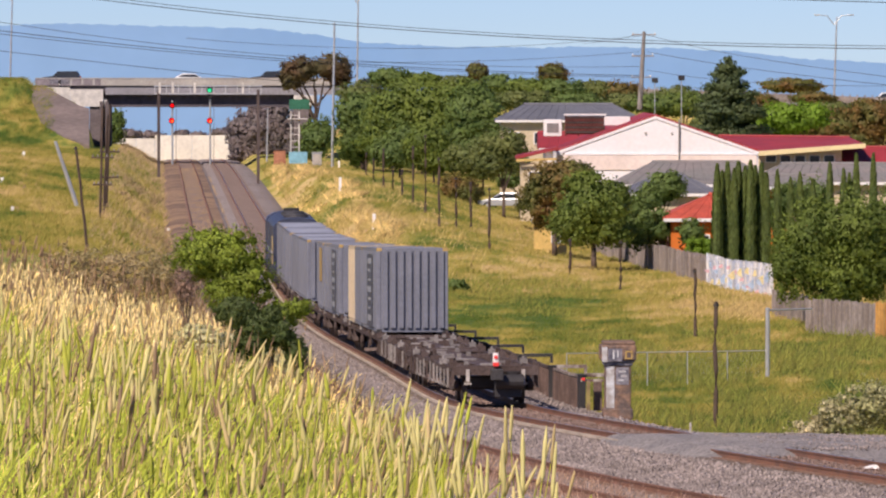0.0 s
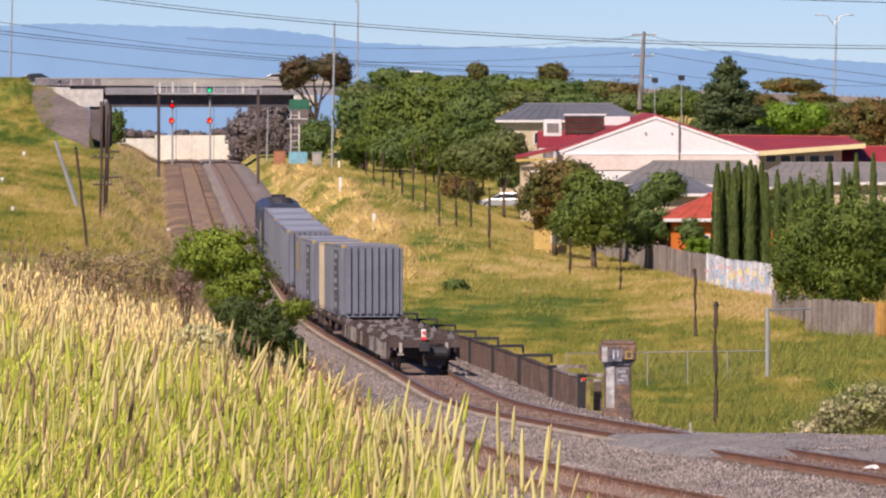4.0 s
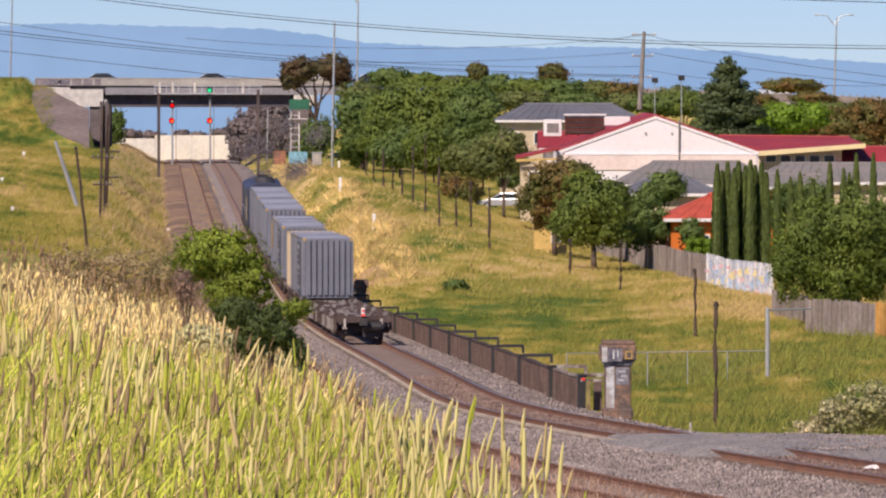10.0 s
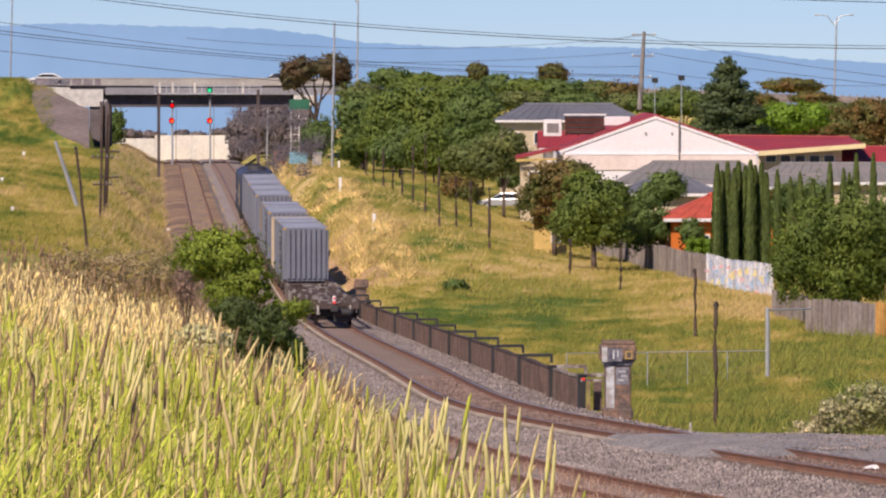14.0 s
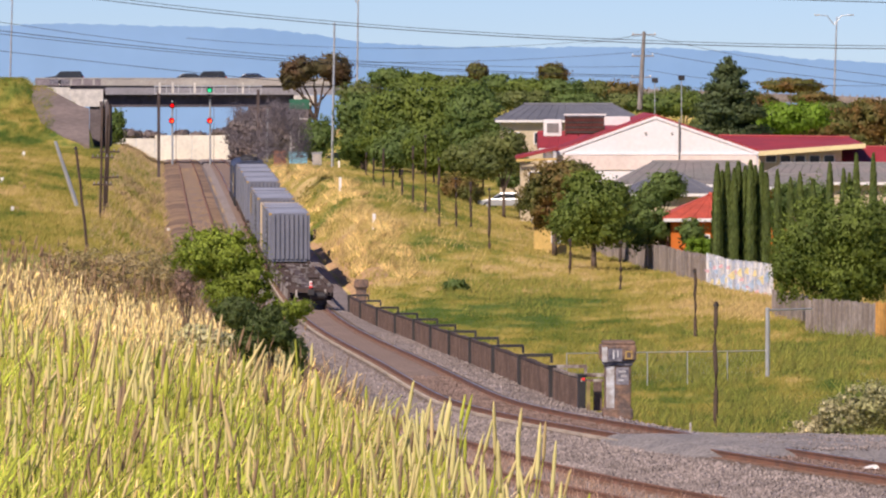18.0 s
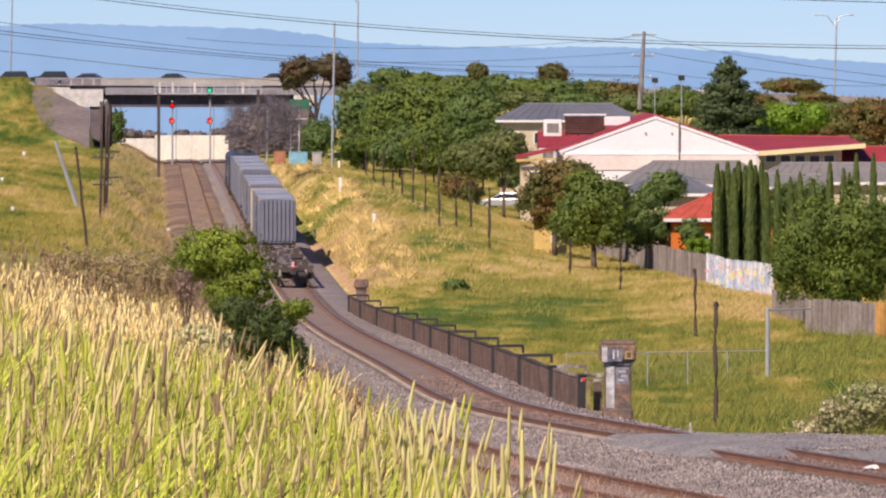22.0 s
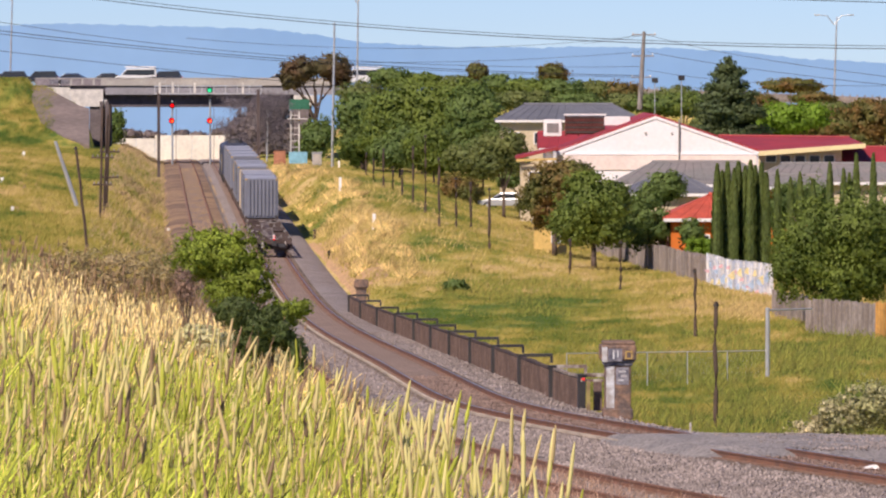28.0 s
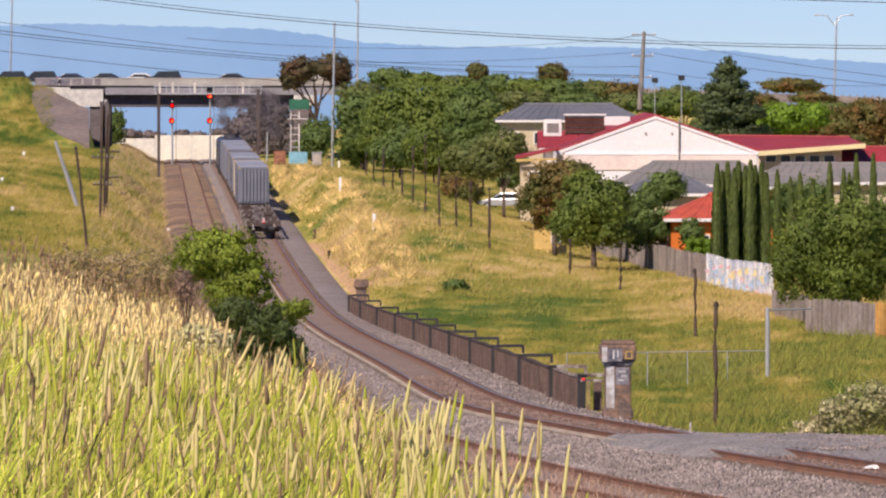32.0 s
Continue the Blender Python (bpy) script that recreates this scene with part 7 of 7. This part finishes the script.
make_straw("dry_verge_grass", "low reddish dry grass beside the second track", 15000, 88, 140, -15.0, -8.9, .15, .45, 34, blade_mat("reddish_dry_blades", (.74, .50, .36), (.62, .42, .28)))


def make_verge(n, y0, y1, e0, e1, h0, h1, seed, material):
    """Fine dry weeds over the second track's bed; e is measured from its middle."""
    rng = np.random.RandomState(seed)
    y, e = rng.uniform(y0, y1, n), rng.uniform(e0, e1, n)
    keep = np.sin(y / 3.1 + e * 1.9) + np.sin(y / 1.7 - e * 2.3) + rng.normal(0, .9, n) > -.7
    y, e = y[keep], e[keep]
    m = len(y)
    s = (line_x(y + 1) - line_x(y - 1)) / 2
    k = np.sqrt(1 + s * s)
    u = e - spacing(y)
    up = np.interp(e, [-4, -2.9, -1.9, 2], [-1.0, -.5, -.2, -.18])
    b = np.stack([line_x(y) + u / k, y - u * s / k, rail_z(y) + up - .02], 1)
    h = rng.uniform(h0, h1, m)
    t = b + np.stack([rng.normal(.02, .3, m) * h, rng.normal(0, .2, m) * h, h], 1)
    V, F = ribbons(b, t, np.stack([rng.normal(.05, .2, m) * h, np.zeros(m), -.1 * h], 1), .009 * rng.uniform(.6, 1.5, m), 2)
    tagged(new("dry_verge_grass", sheet("dry_verge_grass", V, F, material)), "fine reddish dry weeds over the second track's bed", "grass", kind="stuff")


G_OCHREWEED = blade_mat("ochre_weeds", (.62, .42, .22), (.50, .36, .18), .4)
G_PINK = blade_mat("pinkish_dry_weeds", (.54, .36, .27), (.46, .31, .20), .55)
make_blades("pinkish_rim_grass", "fine pinkish dry grass where the near slope falls away", 9000, 14, 40, .12, .38, .0042, G_PINK, 19, .3, rim=True)
make_blades("tan_rim_grass", "short tan stalks where the near slope falls away", 3500, 14, 34, .2, .5, .0042, G_STRAW, 20, .3, rim=True)
make_verge(13000, 96, 158, -3.8, .55, .10, .36, 51, G_PINK)
make_verge(2500, 158, 215, -3.4, -.4, .10, .28, 52, G_PINK)
make_verge(9000, 330, 640, -.75, .75, .08, .24, 53, G_OCHREWEED)


def make_lush(name, label, n, y0, y1, lo, hi, seed, h0, h1, material):
    rng = np.random.RandomState(seed)
    y = rng.uniform(y0, y1, n)
    x = (lo + (hi - lo) * rng.rand(n)) * y / 10000
    u = x - line_x(y)
    keep = (u > 7.5) & (np.sin(y / 7.0) + np.sin(x * 1.3 + y / 11) + rng.normal(0, .7, n) > -.3)
    x, y = x[keep], y[keep]
    m = len(x)
    h = rng.uniform(h0, h1, m)
    b = np.stack([x, y, ground_z(x, y) - .05], 1)
    t = b + np.stack([rng.normal(.05, .3, m) * h, rng.normal(0, .2, m) * h, h], 1)
    V, F = ribbons(b, t, np.stack([rng.normal(.1, .25, m) * h, np.zeros(m), -.15 * h], 1), .022 * rng.uniform(.6, 1.6, m), 2)
    tagged(new(name, sheet(name, V, F, material, normals=np.repeat(soft_up(m, rng, .3), 6, 0))), label, "grass", kind="stuff")


G_LUSH = blade_mat("lush_blades", (.19, .225, .033), (.27, .265, .045))
make_lush("lush_grass", "lush dark green grass in the low ground", 16000, 165, 262, 250, 850, 35, .25, .7, G_LUSH)
make_lush("lush_grass", "green patch of low weeds by the railing", 5000, 285, 330, -10, 260, 36, .2, .45, G_LUSH)


def make_tussocks(n, each, y0, y1, u0, u1, seed, material):
    """Rounded tussocks of tall grass whose blades spread from one root."""
    rng = np.random.RandomState(seed)
    cy, cu = rng.uniform(y0, y1, n), rng.uniform(u0, u1, n)
    size = rng.uniform(.5, 1.25, n)
    i = np.repeat(np.arange(n), each)
    m = len(i)
    a, r = rng.uniform(0, 2 * math.pi, m), rng.rand(m) ** .5
    x = line_x(cy[i]) + cu[i] + np.cos(a) * r * .45 * size[i]
    y = cy[i] + np.sin(a) * r * .45 * size[i]
    b = np.stack([x, y, ground_z(x, y) - .05], 1)
    h = size[i] * rng.uniform(.6, 1.05, m)
    t = b + np.stack([np.cos(a) * r * .5 * h, np.sin(a) * r * .5 * h, h * (1 - .25 * r)], 1)
    V, F = ribbons(b, t, np.stack([np.cos(a) * .25 * h, np.zeros(m), -.22 * h * r], 1), .024 * rng.uniform(.6, 1.5, m), 3)
    nn = np.stack([np.cos(a) * r * .9, np.sin(a) * r * .9 - .2, np.full(m, .7)], 1) + rng.normal(0, .15, (m, 3))
    tagged(new("grass_tussocks", sheet("grass_tussocks", V, F, material, normals=np.repeat(nn, 8, 0))), "tall golden tussocks on the bank beside the track", "grass", kind="stuff")


G_EDGE = blade_mat("tan_edge_blades", (.50, .33, .20), (.44, .36, .15), .4)
G_GOLD = blade_mat("golden_blades", (.74, .52, .20), (.62, .46, .15), .5, .2)
make_tussocks(45, 70, 385, 520, -11.0, -7.6, 74, G_EDGE)
make_tussocks(55, 80, 325, 480, 4.2, 8.2, 71, G_GOLD)
make_tussocks(30, 60, 520, 630, 4.0, 9.0, 72, G_GOLD)
make_straw("dry_bank_grass", "golden grass tussocks on the bank's crest", 6000, 335, 425, 4.0, 7.8, .2, .55, 37, G_BANK)
make_straw("edge_weeds", "short tan weeds over the second bed's shoulder", 9000, 300, 700, -8.4, -6.8, .15, .45, 40, G_EDGE)
make_straw("edge_weeds", "tan dry weeds along the second track's edge", 14000, 320, 740, -12.0, -6.9, .2, .7, 39, G_EDGE)
make_straw("track_weeds", "brown dry weeds between the two tracks", 7000, 350, 600, -3.0, -1.7, .22, .42, 38, G_OCHREWEED)


def make_dirt(name, label, y0, y1, u0, u1, seed):
    """A bare strip of soil lying on the slope."""
    rng = np.random.RandomState(seed)
    rows, cols = 60, 10
    ys = np.linspace(y0, y1, rows)
    wob = np.convolve(rng.normal(0, 1, rows + 8), np.ones(9) / 9, "valid")
    v = []
    for i, y in enumerate(ys):
        k = math.sin(math.pi * i / (rows - 1)) ** .5
        for j in range(cols):
            u = u0 + (u1 - u0 + 2.5 * wob[i]) * k * j / (cols - 1)
            x = float(line_x(y)) + u
            lip = -.12 if i in (0, rows - 1) or j in (0, cols - 1) else .05
            v.append((x, y, float(ground_z(x, y)) + lip))
    tagged(new(name, sheet(name, v, grid_faces(rows, cols), M_DIRT, True)), label, "bare soil", kind="structure")


make_dirt("bare_soil", "bare ochre soil on the cutting slope", 314, 412, 3.2, 6.6, 41)
make_dirt("bare_soil", "bare ochre soil beside the second track", 430, 590, -9.4, -6.6, 42)


def make_worn_path(a, b, width, seed):
    """A narrow worn streak of soil between two places on the slope."""
    rng = np.random.RandomState(seed)
    rows, cols = 40, 6
    wob = np.convolve(rng.normal(0, 1, rows + 8), np.ones(9) / 9, "valid")
    v = []
    for i in range(rows):
        t = i / (rows - 1)
        w = width * (.35 + .65 * math.sin(math.pi * t) ** .6) * (1 + .5 * wob[(i * 7) % rows])
        for j in range(cols):
            x, y = a[0] + (b[0] - a[0]) * t + wob[i] * width + w * (j / (cols - 1) - .5), a[1] + (b[1] - a[1]) * t
            lip = -.12 if i in (0, rows - 1) or j in (0, cols - 1) else .04
            v.append((x, y, float(ground_z(x, y)) + lip))
    tagged(new("worn_path", sheet("worn_path", v, grid_faces(rows, cols), M_DIRT, True)), "worn ochre streak of bare soil on the grassy slope", "bare soil", kind="structure")


make_worn_path((-15.6, 664.0), (-13.2, 677.0), 2.6, 63)
make_worn_path((-26.27, 347.34, 3.45), (-35.01, 478.26, 4.87), .8, 61)
make_worn_path((-26.28, 365.96, 3.29), (-32.41, 455.16, 4.57), .5, 62)

def motions():
    s0 = float(np.interp(TAIL_Y, _ys, _arc))
    for ob, mid, half, lift, shift in MOVING:
        walk(ob, [(float(t), train_pose(s0 + SPEED * t + mid, half, lift, shift)) for t in range(33)])
    motions_cars()
    motions_more()


motions()
